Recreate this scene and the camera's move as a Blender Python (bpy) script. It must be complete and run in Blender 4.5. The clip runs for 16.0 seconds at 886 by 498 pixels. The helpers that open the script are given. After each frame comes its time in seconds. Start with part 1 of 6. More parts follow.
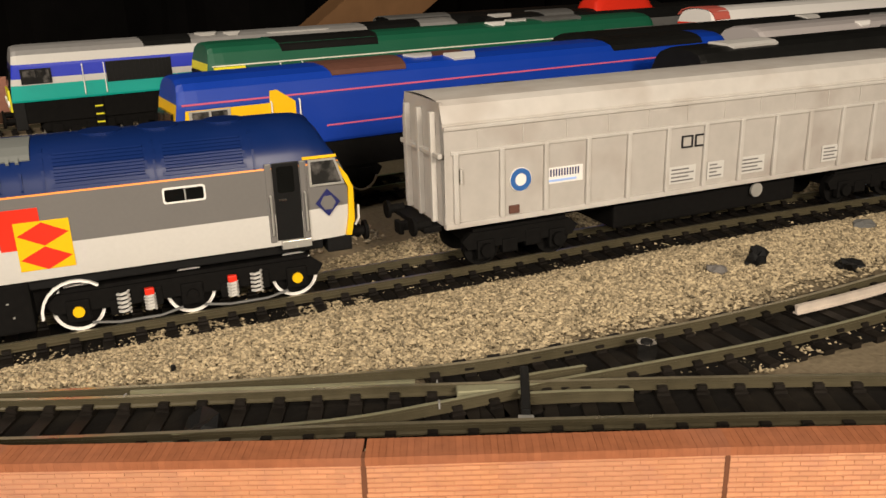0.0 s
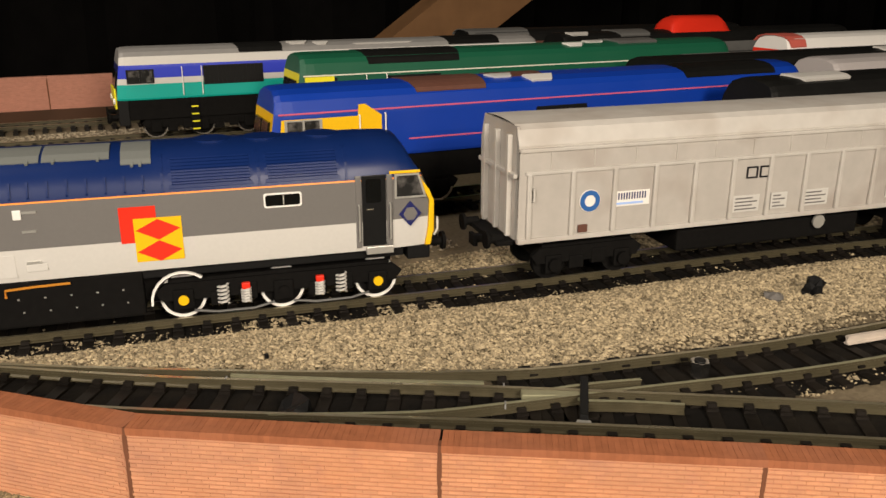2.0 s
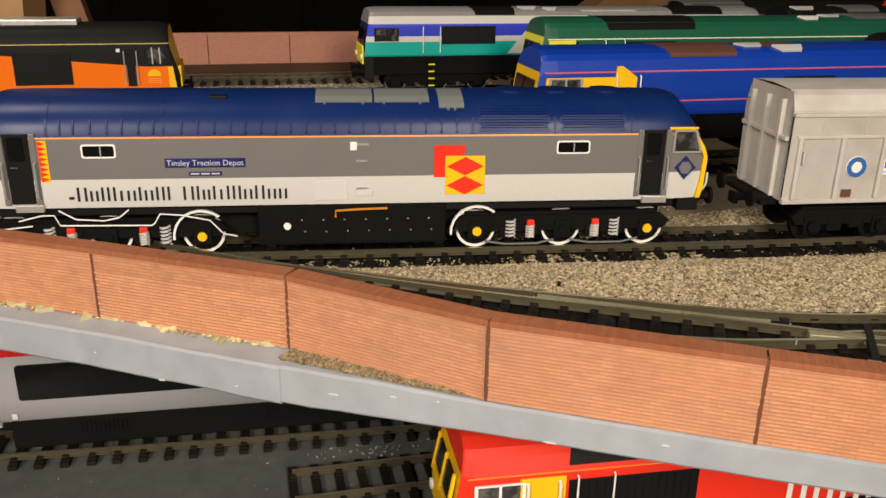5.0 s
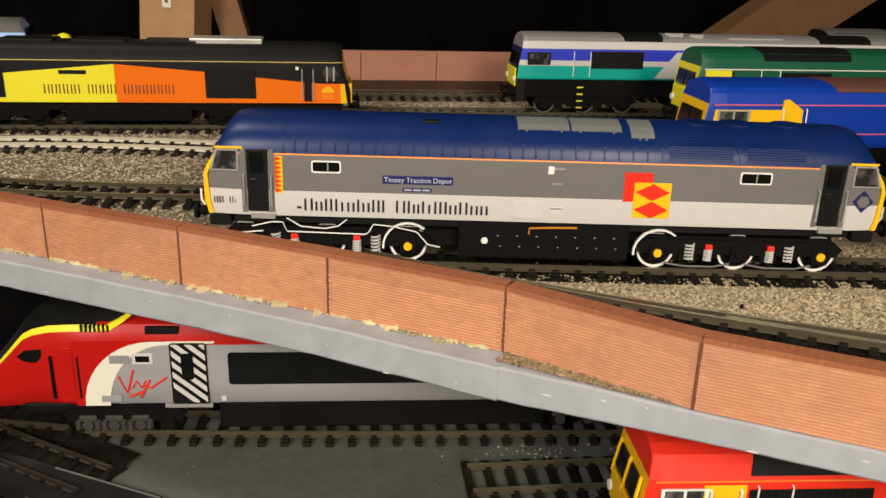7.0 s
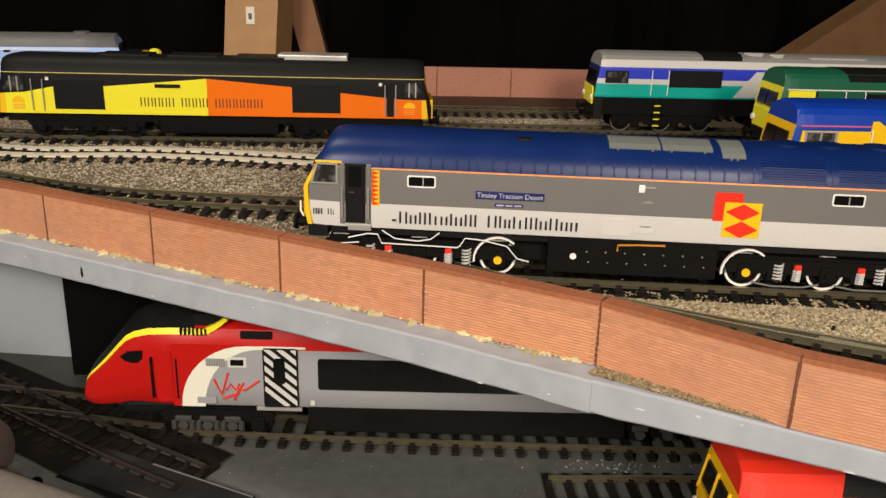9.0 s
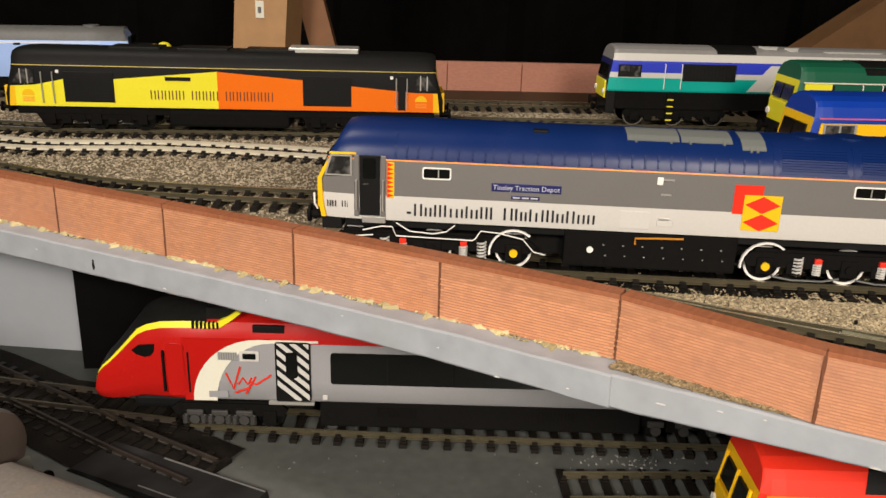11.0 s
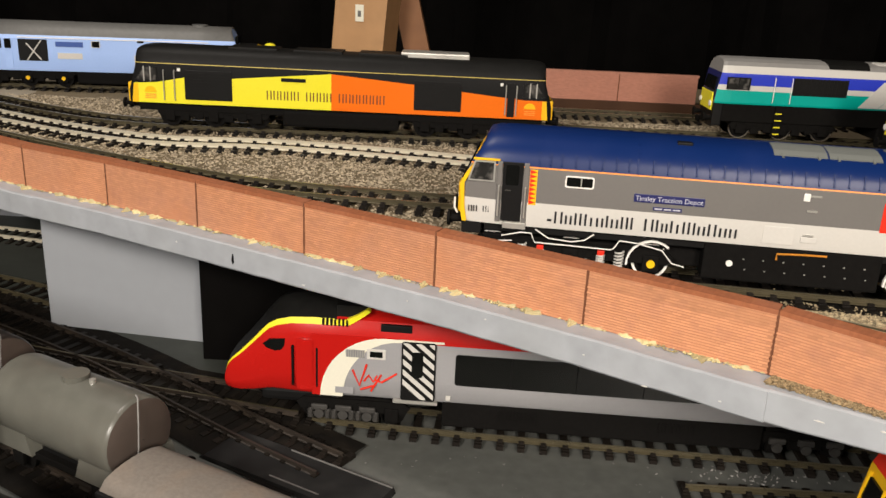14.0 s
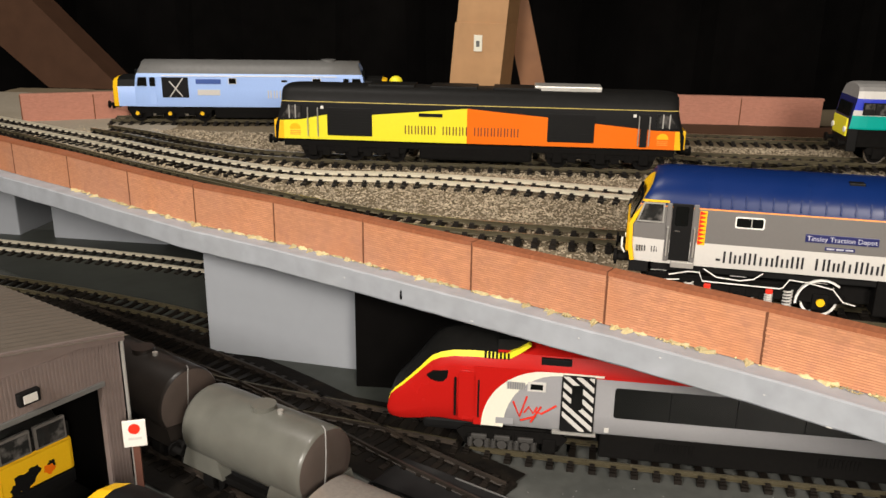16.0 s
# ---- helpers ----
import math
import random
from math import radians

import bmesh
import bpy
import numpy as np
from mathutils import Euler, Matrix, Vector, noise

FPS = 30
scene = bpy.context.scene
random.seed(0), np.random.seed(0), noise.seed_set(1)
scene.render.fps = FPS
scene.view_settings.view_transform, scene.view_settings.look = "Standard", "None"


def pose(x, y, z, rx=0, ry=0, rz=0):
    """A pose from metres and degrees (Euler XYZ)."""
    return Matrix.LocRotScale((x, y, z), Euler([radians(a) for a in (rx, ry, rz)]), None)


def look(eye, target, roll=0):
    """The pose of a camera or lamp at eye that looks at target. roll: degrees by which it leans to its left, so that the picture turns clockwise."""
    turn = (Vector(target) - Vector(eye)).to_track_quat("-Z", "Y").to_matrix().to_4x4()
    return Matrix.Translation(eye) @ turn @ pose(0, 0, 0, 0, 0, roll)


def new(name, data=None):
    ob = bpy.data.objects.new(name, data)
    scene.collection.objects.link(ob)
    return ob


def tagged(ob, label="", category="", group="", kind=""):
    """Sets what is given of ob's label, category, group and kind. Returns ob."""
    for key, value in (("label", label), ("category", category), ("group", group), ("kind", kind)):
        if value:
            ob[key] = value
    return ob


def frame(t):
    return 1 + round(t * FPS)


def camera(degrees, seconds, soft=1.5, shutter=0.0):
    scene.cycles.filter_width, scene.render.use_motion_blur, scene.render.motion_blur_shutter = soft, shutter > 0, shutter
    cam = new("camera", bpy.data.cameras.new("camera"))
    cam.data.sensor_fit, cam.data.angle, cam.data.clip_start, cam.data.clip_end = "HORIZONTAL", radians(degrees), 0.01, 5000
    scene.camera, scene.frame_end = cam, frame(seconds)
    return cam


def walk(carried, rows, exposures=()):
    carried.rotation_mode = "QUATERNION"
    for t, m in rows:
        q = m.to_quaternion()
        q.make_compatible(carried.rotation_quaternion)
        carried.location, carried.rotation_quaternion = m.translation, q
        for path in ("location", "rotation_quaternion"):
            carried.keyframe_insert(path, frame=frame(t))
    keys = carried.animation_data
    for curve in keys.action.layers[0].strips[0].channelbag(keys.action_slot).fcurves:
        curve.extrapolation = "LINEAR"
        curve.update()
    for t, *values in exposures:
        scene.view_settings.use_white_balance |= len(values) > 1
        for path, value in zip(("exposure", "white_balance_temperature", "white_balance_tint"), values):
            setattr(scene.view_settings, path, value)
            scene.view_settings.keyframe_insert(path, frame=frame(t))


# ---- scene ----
# A model railway in 1:76 scale; all builders below work in millimetres and part() turns them into metres.
cam = camera(54.9, 16.0)
PATH = [
    (0.0, (0.17678, -0.46697, 0.09399), (0.22184, -0.38356, 0.06219), -1.84),
    (0.5, (0.17826, -0.46686, 0.09419), (0.22304, -0.3833, 0.06236), -1.5),
    (1.0, (0.16922, -0.47131, 0.09033), (0.21281, -0.38715, 0.05844), -0.19),
    (1.5, (0.16555, -0.47551, 0.09165), (0.20641, -0.38991, 0.05997), 0.28),
    (2.0, (0.16554, -0.48156, 0.10268), (0.20422, -0.39482, 0.07137), 0.07),
    (2.5, (0.14803, -0.4953, 0.10522), (0.1818, -0.40666, 0.07357), 0.25),
    (3.0, (0.14068, -0.4935, 0.1019), (0.17128, -0.40397, 0.06952), 0.54),
    (3.5, (0.13041, -0.49394, 0.1008), (0.15881, -0.40388, 0.0679), 0.99),
    (3.7, (0.12702, -0.49409, 0.10269), (0.15408, -0.40382, 0.06923), 0.68),
    (5.8, (0.10782, -0.49612, 0.10003), (0.12898, -0.40468, 0.06553), 1.69),
    (6.0, (0.10481, -0.49634, 0.09891), (0.12547, -0.40476, 0.06446), 1.79),
    (6.5, (0.0852, -0.50574, 0.10875), (0.1019, -0.41325, 0.07456), 1.8),
    (7.0, (0.07461, -0.51224, 0.11173), (0.08729, -0.41893, 0.07809), 1.67),
    (7.5, (0.06979, -0.51539, 0.11229), (0.07921, -0.42149, 0.0792), 1.48),
    (8.0, (0.06632, -0.51683, 0.11246), (0.07393, -0.42261, 0.07982), 1.46),
    (8.5, (0.06182, -0.51726, 0.11278), (0.06842, -0.42287, 0.08044), 1.52),
    (9.0, (0.061, -0.51891, 0.1141), (0.06726, -0.42447, 0.08182), 1.65),
    (11.5, (0.05445, -0.51554, 0.11108), (0.05969, -0.42119, 0.07836), 1.73),
    (12.0, (0.0505, -0.51582, 0.11229), (0.05509, -0.42145, 0.07951), 1.91),
    (12.5, (0.0481, -0.51789, 0.11469), (0.05201, -0.42349, 0.08195), 2.11),
    (13.0, (0.0395, -0.51633, 0.10972), (0.04265, -0.42189, 0.07697), 2.5),
    (13.5, (0.02951, -0.51844, 0.11085), (0.03093, -0.42392, 0.07824), 2.76),
    (14.0, (0.02476, -0.51962, 0.11221), (0.02456, -0.425, 0.07985), 2.68),
    (14.5, (0.01812, -0.52265, 0.1122), (0.01566, -0.42801, 0.07998), 2.15),
    (15.0, (0.00351, -0.5293, 0.12078), (-0.00107, -0.43465, 0.08885), 1.74),
    (15.5, (-0.00785, -0.53046, 0.12556), (-0.01521, -0.43588, 0.09394), 1.1),
    (16.0, (-0.01068, -0.53119, 0.12504), (-0.01995, -0.43663, 0.09385), 0.76),
]
walk(cam, [(t, look(eye, target, roll)) for t, eye, target, roll in PATH],
     exposures=[(0.0, -0.04, 6650, 10), (3.5, -0.14, 6500, 10), (8.0, -0.14, 6380, 10), (11.5, -0.04, 6280, 10), (14.5, 0.08, 6200, 10), (16.0, 0.16, 6150, 10)])

# ---- light: a warm unseen ceiling lamp, two added front fill lamps, and weak bounce in the dark loft ----
scene.view_settings.exposure = 0.0
world = bpy.data.worlds.new("loft")
scene.world = world
world.use_nodes = True
wbg = world.node_tree.nodes["Background"]
wbg.inputs[0].default_value = (1.0, 0.86, 0.70, 1)
wbg.inputs[1].default_value = 0.018


def lamp(name, eye, target, power, size, colour):
    data = bpy.data.lights.new(name, "AREA")
    data.energy, data.size, data.color, data.shape = power, size, colour, "DISK"
    ob = new(name, data)
    ob.matrix_world = look(eye, target)
    return ob


lamp("ceiling_lamp", (-0.38, -0.16, 1.02), (-0.30, 0.02, 0.0), 5.8, 0.20, (1.0, 0.89, 0.77))
# two unseen low lamps added in front as fill for the upright faces
lamp("wall_lamp", (-0.42, -1.00, 0.47), (0.0, -0.25, -0.02), 9.3, 0.24, (1.0, 0.89, 0.77))
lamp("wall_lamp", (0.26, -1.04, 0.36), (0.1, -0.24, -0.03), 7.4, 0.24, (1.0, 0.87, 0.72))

# ---- materials ----


def mat(name, colour, rough=0.5, metal=0.0, spread=0.12, grain=350.0, bump=0.08, stain=0.0, stain_colour=(0.05, 0.04, 0.03), stain_scale=40.0, island=0.0, pick=0.0, coat=0.0, ior=1.45, bump_dist=0.0003, spec=0.5):
    """A painted or natural surface: fine grain, a coarser drift, optional stains, and a spread between pieces."""
    m = bpy.data.materials.new(name)
    m.use_nodes = True
    nt = m.node_tree
    bsdf = nt.nodes["Principled BSDF"]
    bsdf.inputs["Roughness"].default_value = rough
    bsdf.inputs["Metallic"].default_value = metal
    bsdf.inputs["IOR"].default_value = ior
    bsdf.inputs["Specular IOR Level"].default_value = spec
    bsdf.inputs["Coat Weight"].default_value = coat
    tc = nt.nodes.new("ShaderNodeTexCoord")
    fine = nt.nodes.new("ShaderNodeTexNoise")
    fine.inputs["Scale"].default_value, fine.inputs["Detail"].default_value = grain, 5.0
    nt.links.new(tc.outputs["Object"], fine.inputs["Vector"])
    drift = nt.nodes.new("ShaderNodeTexNoise")
    drift.inputs["Scale"].default_value, drift.inputs["Detail"].default_value = stain_scale, 3.0
    nt.links.new(tc.outputs["Object"], drift.inputs["Vector"])

    def math(op, a, b):
        n = nt.nodes.new("ShaderNodeMath")
        n.operation = op
        for i, v in enumerate((a, b)):
            if isinstance(v, (int, float)):
                n.inputs[i].default_value = v
            else:
                nt.links.new(v, n.inputs[i])
        return n.outputs[0]

    value = math("ADD", math("MULTIPLY", math("SUBTRACT", fine.outputs[0], 0.5), 2.0 * spread), 1.0)
    value = math("ADD", value, math("MULTIPLY", math("SUBTRACT", drift.outputs[0], 0.5), 1.2 * spread))
    if island:
        geo = nt.nodes.new("ShaderNodeNewGeometry")
        value = math("ADD", value, math("MULTIPLY", math("SUBTRACT", geo.outputs["Random Per Island"], 0.5), 2 * island))
    if pick:
        info = nt.nodes.new("ShaderNodeObjectInfo")
        value = math("ADD", value, math("MULTIPLY", math("SUBTRACT", info.outputs["Random"], 0.5), 2 * pick))
    hsv = nt.nodes.new("ShaderNodeHueSaturation")
    hsv.inputs["Color"].default_value = (*colour, 1)
    nt.links.new(value, hsv.inputs["Value"])
    out = hsv.outputs[0]
    if stain:
        ramp = nt.nodes.new("ShaderNodeMapRange")
        ramp.inputs["From Min"].default_value, ramp.inputs["From Max"].default_value = 0.5, 0.7
        ramp.inputs["To Max"].default_value = stain
        nt.links.new(drift.outputs[0], ramp.inputs["Value"])
        mix = nt.nodes.new("ShaderNodeMix")
        mix.data_type = "RGBA"
        nt.links.new(ramp.outputs[0], mix.inputs["Factor"])
        nt.links.new(out, mix.inputs[6])
        mix.inputs[7].default_value = (*stain_colour, 1)
        out = mix.outputs[2]
    nt.links.new(out, bsdf.inputs["Base Color"])
    nt.links.new(math("ADD", rough, math("MULTIPLY", math("SUBTRACT", drift.outputs[0], 0.5), 0.25)), bsdf.inputs["Roughness"])
    if bump:
        b = nt.nodes.new("ShaderNodeBump")
        b.inputs["Strength"].default_value, b.inputs["Distance"].default_value = bump, bump_dist
        nt.links.new(fine.outputs[0], b.inputs["Height"])
        nt.links.new(b.outputs[0], bsdf.inputs["Normal"])
    return m


def paint(name, colour, rough=0.35, **k):
    return mat(name, colour, rough, spread=k.pop("spread", 0.05), grain=k.pop("grain", 900), bump=k.pop("bump", 0.04), **k)


NAVY = paint("navy_roof_paint", (0.0038, 0.0170, 0.092), 0.36, spec=0.28, stain=0.10, stain_colour=(0.02, 0.035, 0.14))
GREY = paint("rail_grey_paint", (0.152, 0.145, 0.137), 0.42)
PALE = paint("pale_grey_paint", (0.57, 0.555, 0.52), 0.42)
YELLOW = paint("warning_yellow", (0.82, 0.48, 0.008), 0.38, spec=0.3)
ORANGE = paint("orange_line", (0.85, 0.28, 0.03), 0.4)
RED = paint("bright_red", (0.74, 0.032, 0.014), 0.42, spec=0.25)
BLACK = paint("satin_black", (0.007, 0.007, 0.007), 0.5, spread=0.3, spec=0.18)
UNDER = mat("underframe_black", (0.006, 0.0056, 0.0052), 0.75, spec=0.08, spread=0.4, grain=500, bump=0.2)
WHITE = paint("white_paint", (0.80, 0.78, 0.74), 0.4)
STEEL = mat("bright_steel", (0.62, 0.60, 0.56), 0.25, 1.0, spread=0.1)
SILVER = mat("silver_paint", (0.55, 0.54, 0.50), 0.35, 0.6, spread=0.15)
PANELGREY = paint("roof_panel_grey", (0.15, 0.16, 0.15), 0.5)
PLATE = paint("nameplate_blue", (0.014, 0.018, 0.105), 0.35)
INK = paint("lettering_black", (0.012, 0.012, 0.014), 0.5)
INKWHITE = paint("lettering_silver", (0.5, 0.5, 0.55), 0.4)
GLASS = mat("dark_window_glass", (0.006, 0.0065, 0.006), 0.10, spread=0.2, bump=0.0, ior=1.45, spec=0.3)
CABGLASS = mat("cab_side_glass", (0.022, 0.022, 0.021), 0.10, spread=0.6, grain=260, bump=0.0, stain=0.75, stain_colour=(0.16, 0.15, 0.14), stain_scale=210)
SEAT = mat("cab_interior", (0.13, 0.12, 0.11), 0.6, spread=0.3, grain=200)
TEAL = paint("teal_paint", (0.0, 0.36, 0.30), 0.4)
ROYAL = paint("royal_blue_paint", (0.004, 0.038, 0.32), 0.38)
VIOLET = paint("violet_blue_paint", (0.02, 0.04, 0.50), 0.4)
LILAC = paint("pale_roof_grey", (0.40, 0.37, 0.36), 0.5, stain=0.3, stain_colour=(0.36, 0.33, 0.33))
GREEN = paint("deep_green_paint", (0.008, 0.090, 0.046), 0.42)
BRIGHTYELLOW = paint("bright_yellow_paint", (0.80, 0.72, 0.02), 0.4)
HOTORANGE = paint("hot_orange_paint", (0.80, 0.155, 0.002), 0.45, spec=0.2)
# dark bed colour; the wide strips on the lower sidings carry shade
BED = mat("dark_trackbed", (0.0065, 0.0054, 0.0043), 0.9, spec=0.15, spread=0.5, grain=600, bump=0.8, stain=0.4, stain_colour=(0.026, 0.020, 0.013), stain_scale=60)
SKYBLUE = paint("sky_blue_paint", (0.36, 0.52, 0.90), 0.4)
DARKROOF = mat("dark_grey_roof", (0.008, 0.008, 0.0075), 0.5, spec=0.15, spread=0.3, grain=300)
MIDROOF = mat("mid_grey_roof", (0.12, 0.12, 0.115), 0.5, spread=0.2, grain=300)
RUSTBROWN = mat("brown_exhaust_panel", (0.11, 0.045, 0.03), 0.6, spread=0.2)
VRED = paint("glossy_red_paint", (0.44, 0.010, 0.007), 0.24, coat=0.25)
VGREY = paint("unit_silver_grey", (0.30, 0.30, 0.31), 0.4, stain=0.15, stain_colour=(0.24, 0.24, 0.25))
CREAM = paint("cream_paint", (0.74, 0.72, 0.60), 0.4)
HOPPER = mat("weathered_hopper_grey", (0.44, 0.412, 0.375), 0.5, spread=0.12, grain=200, bump=0.08, stain=0.6, stain_colour=(0.27, 0.22, 0.185), stain_scale=40)
HOPPERLIP = mat("hopper_rail_grey", (0.50, 0.475, 0.435), 0.5, spread=0.12, grain=200, stain=0.5, stain_colour=(0.32, 0.27, 0.225), stain_scale=45)
def brickwork(name, colour, spread):
    """Moulded brick paper: one drift towards dusty pink, one towards brown soot, both running on over all the panels."""
    m = mat(name, colour, 0.72, spec=0.18, spread=spread, grain=300, bump=0.25, island=0.09, pick=0.09)
    nt = m.node_tree
    bsdf = nt.nodes["Principled BSDF"]
    out = bsdf.inputs["Base Color"].links[0].from_socket
    geo = nt.nodes.new("ShaderNodeNewGeometry")
    for scale, low, high, amount, tone in ((13.0, 0.42, 0.66, 0.6, (0.40, 0.215, 0.15)), (34.0, 0.52, 0.72, 0.3, (0.50, 0.195, 0.075)), (85.0, 0.55, 0.74, 0.24, (0.27, 0.125, 0.095)), (230.0, 0.52, 0.74, 0.24, (0.34, 0.155, 0.125))):
        tex = nt.nodes.new("ShaderNodeTexNoise")
        tex.inputs["Scale"].default_value, tex.inputs["Detail"].default_value = scale, 4.0
        nt.links.new(geo.outputs["Position"], tex.inputs["Vector"])
        ramp = nt.nodes.new("ShaderNodeMapRange")
        ramp.inputs["From Min"].default_value, ramp.inputs["From Max"].default_value, ramp.inputs["To Max"].default_value = low, high, amount
        nt.links.new(tex.outputs[0], ramp.inputs["Value"])
        mix = nt.nodes.new("ShaderNodeMix")
        mix.data_type = "RGBA"
        nt.links.new(ramp.outputs[0], mix.inputs["Factor"])
        nt.links.new(out, mix.inputs[6])
        mix.inputs[7].default_value = (*tone, 1)
        out = mix.outputs[2]
    nt.links.new(out, bsdf.inputs["Base Color"])
    return m


BRICK = brickwork("brick_face", (0.53, 0.255, 0.135), 0.16)
BRICKBASE = brickwork("brick_joint", (0.40, 0.185, 0.10), 0.12)
COPING = mat("coping_brick", (0.30, 0.108, 0.050), 0.8, spec=0.15, spread=0.25, grain=420, bump=0.3, island=0.08, stain=0.4, stain_colour=(0.30, 0.13, 0.08), stain_scale=30)
BACKBRICK = mat("faded_brick_strip", (0.42, 0.19, 0.13), 0.8, spread=0.10, grain=380, bump=0.3, island=0.08)
BALLAST = mat("granite_chippings", (0.325, 0.262, 0.162), 0.65, spec=0.35, spread=0.2, grain=900, bump=0.3, island=0.6)
REARBALLAST = mat("grey_chippings", (0.37, 0.31, 0.22), 0.8, spec=0.2, spread=0.2, grain=900, bump=0.3, island=0.4)
BALLASTBED = mat("ballast_bed", (0.175, 0.14, 0.09), 0.9, spec=0.15, spread=0.45, grain=700, bump=0.9, stain=0.5, stain_colour=(0.085, 0.066, 0.042), stain_scale=24)
RAIL = mat("rail_side", (0.078, 0.066, 0.038), 0.42, 0.3, spread=0.3, grain=300, stain=0.5, stain_colour=(0.09, 0.075, 0.042), stain_scale=60)
RAILTOP = mat("rail_head", (0.40, 0.355, 0.24), 0.3, 0.75, spread=0.2, grain=240, stain=0.5, stain_colour=(0.20, 0.17, 0.105), stain_scale=50)
SLEEPER = mat("sleeper_plastic", (0.011, 0.0088, 0.007), 0.5, spec=0.2, spread=0.5, grain=500, bump=0.25, pick=0.3)
DECK = mat("grey_painted_board", (0.34, 0.360, 0.388), 0.55, spread=0.22, grain=110, bump=0.6, stain=0.4, stain_colour=(0.25, 0.262, 0.27), stain_scale=34)
BLOCK = mat("pale_grey_block", (0.29, 0.308, 0.335), 0.7, spread=0.05, grain=120, bump=0.12, stain=0.2, stain_colour=(0.25, 0.265, 0.29), stain_scale=14)
FLOORPAINT = mat("dark_floor_paint", (0.100, 0.104, 0.096), 0.36, spec=0.35, spread=0.3, grain=180, bump=0.25, stain=0.6, stain_colour=(0.040, 0.043, 0.043), stain_scale=26)
CLEANRAIL = mat("clean_nickel_rail", (0.66, 0.61, 0.48), 0.38, 0.35, spread=0.1, grain=240)
LOWGREY = mat("grey_lower_board", (0.050, 0.055, 0.048), 0.55, spread=0.2, grain=160, bump=0.25, stain=0.5, stain_colour=(0.030, 0.032, 0.028), stain_scale=22)
CASTING = mat("dull_bogie_casting", (0.045, 0.043, 0.040), 0.5, spread=0.3, grain=400)
# rail colour darkened to hold the shade at the lower left
SHADERAIL = mat("shaded_siding_rail", (0.022, 0.017, 0.013), 0.6, spread=0.3, grain=300, stain=0.4, stain_colour=(0.06, 0.042, 0.025), stain_scale=50)
ROOFGREY = mat("stone_grey_roof", (0.24, 0.235, 0.225), 0.5, spread=0.12, grain=250, stain=0.3, stain_colour=(0.18, 0.17, 0.16), stain_scale=25)
GLUE = mat("dried_glue", (0.50, 0.43, 0.23), 0.6, spread=0.25, grain=420, bump=0.6, stain=0.6, stain_colour=(0.38, 0.29, 0.12), stain_scale=160, island=0.3)
BROWNTIMBER = mat("brown_brace_timber", (0.27, 0.125, 0.055), 0.65, spread=0.25, grain=60, bump=0.2, stain=0.3, stain_colour=(0.16, 0.07, 0.03), stain_scale=16)
PALEDUST = mat("pale_dusty_ground", (0.30, 0.265, 0.205), 0.9, spec=0.15, spread=0.2, grain=500, bump=0.5, stain=0.5, stain_colour=(0.20, 0.17, 0.12), stain_scale=22)
MOSS = mat("dry_scatter", (0.50, 0.42, 0.21), 0.9, spread=0.3, grain=700, bump=0.5, island=0.45)
DEBRIS = mat("brown_scatter", (0.25, 0.185, 0.10), 0.9, spread=0.3, grain=700, bump=0.5, island=0.5)
TIMBER = mat("loft_timber", (0.42, 0.24, 0.11), 0.65, spread=0.22, grain=60, bump=0.2, stain=0.3, stain_colour=(0.28, 0.14, 0.06), stain_scale=16)
RAFTER = mat("brown_rafter_timber", (0.19, 0.100, 0.045), 0.7, spec=0.15, spread=0.3, grain=45, bump=0.25, stain=0.4, stain_colour=(0.07, 0.032, 0.016), stain_scale=12)
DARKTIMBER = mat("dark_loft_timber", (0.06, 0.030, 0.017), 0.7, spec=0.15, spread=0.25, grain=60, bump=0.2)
# cloth black, also used for the added shade sheet and shed lining
CLOTH = mat("black_cloth_and_shade", (0.0045, 0.0042, 0.004), 1.0, spec=0.0, spread=0.5, grain=9, bump=0.1)
TANK = mat("grey_tank_barrel", (0.112, 0.112, 0.096), 0.32, spread=0.22, grain=120, stain=0.85, stain_colour=(0.065, 0.055, 0.045), stain_scale=18)
# end caps: brown dirt plus the shade of the turned-away end
TANKEND = mat("dirty_shaded_tank_end", (0.085, 0.066, 0.056), 0.5, spread=0.2, grain=140, stain=0.8, stain_colour=(0.030, 0.022, 0.018), stain_scale=45)
TANKDARK = mat("brown_tank_barrel", (0.017, 0.014, 0.012), 0.36, spread=0.2, grain=200, stain=0.4, stain_colour=(0.028, 0.022, 0.018), stain_scale=25)
SHEET = mat("corrugated_sheet", (0.175, 0.137, 0.124), 0.6, spread=0.14, grain=200, stain=0.3, stain_colour=(0.20, 0.16, 0.15), stain_scale=25)
ROOFSHEET = mat("shed_roof_sheet", (0.105, 0.086, 0.066), 0.7, spread=0.15, grain=180, stain=0.4, stain_colour=(0.085, 0.072, 0.06), stain_scale=22)
ROUGHGREY = mat("rough_grey_render", (0.165, 0.145, 0.125), 0.9, spread=0.25, grain=700, bump=0.7, stain=0.4, stain_colour=(0.26, 0.17, 0.10), stain_scale=30)
SLAB = mat("dark_slab", (0.014, 0.014, 0.014), 0.85, spec=0.12, spread=0.3, grain=150, stain=0.35, stain_colour=(0.045, 0.045, 0.043), stain_scale=40)
PAPER = paint("white_card", (0.75, 0.72, 0.66), 0.6)
BRASS = mat("copper_pipe", (0.75, 0.30, 0.04), 0.35, 0.3)

lamp_red = bpy.data.materials.new("tail_lamp_glow")
lamp_red.use_nodes = True
lamp_red.node_tree.nodes["Principled BSDF"].inputs["Base Color"].default_value = (0.8, 0.02, 0.02, 1)
lamp_red.node_tree.nodes["Principled BSDF"].inputs["Emission Color"].default_value = (1.0, 0.05, 0.03, 1)
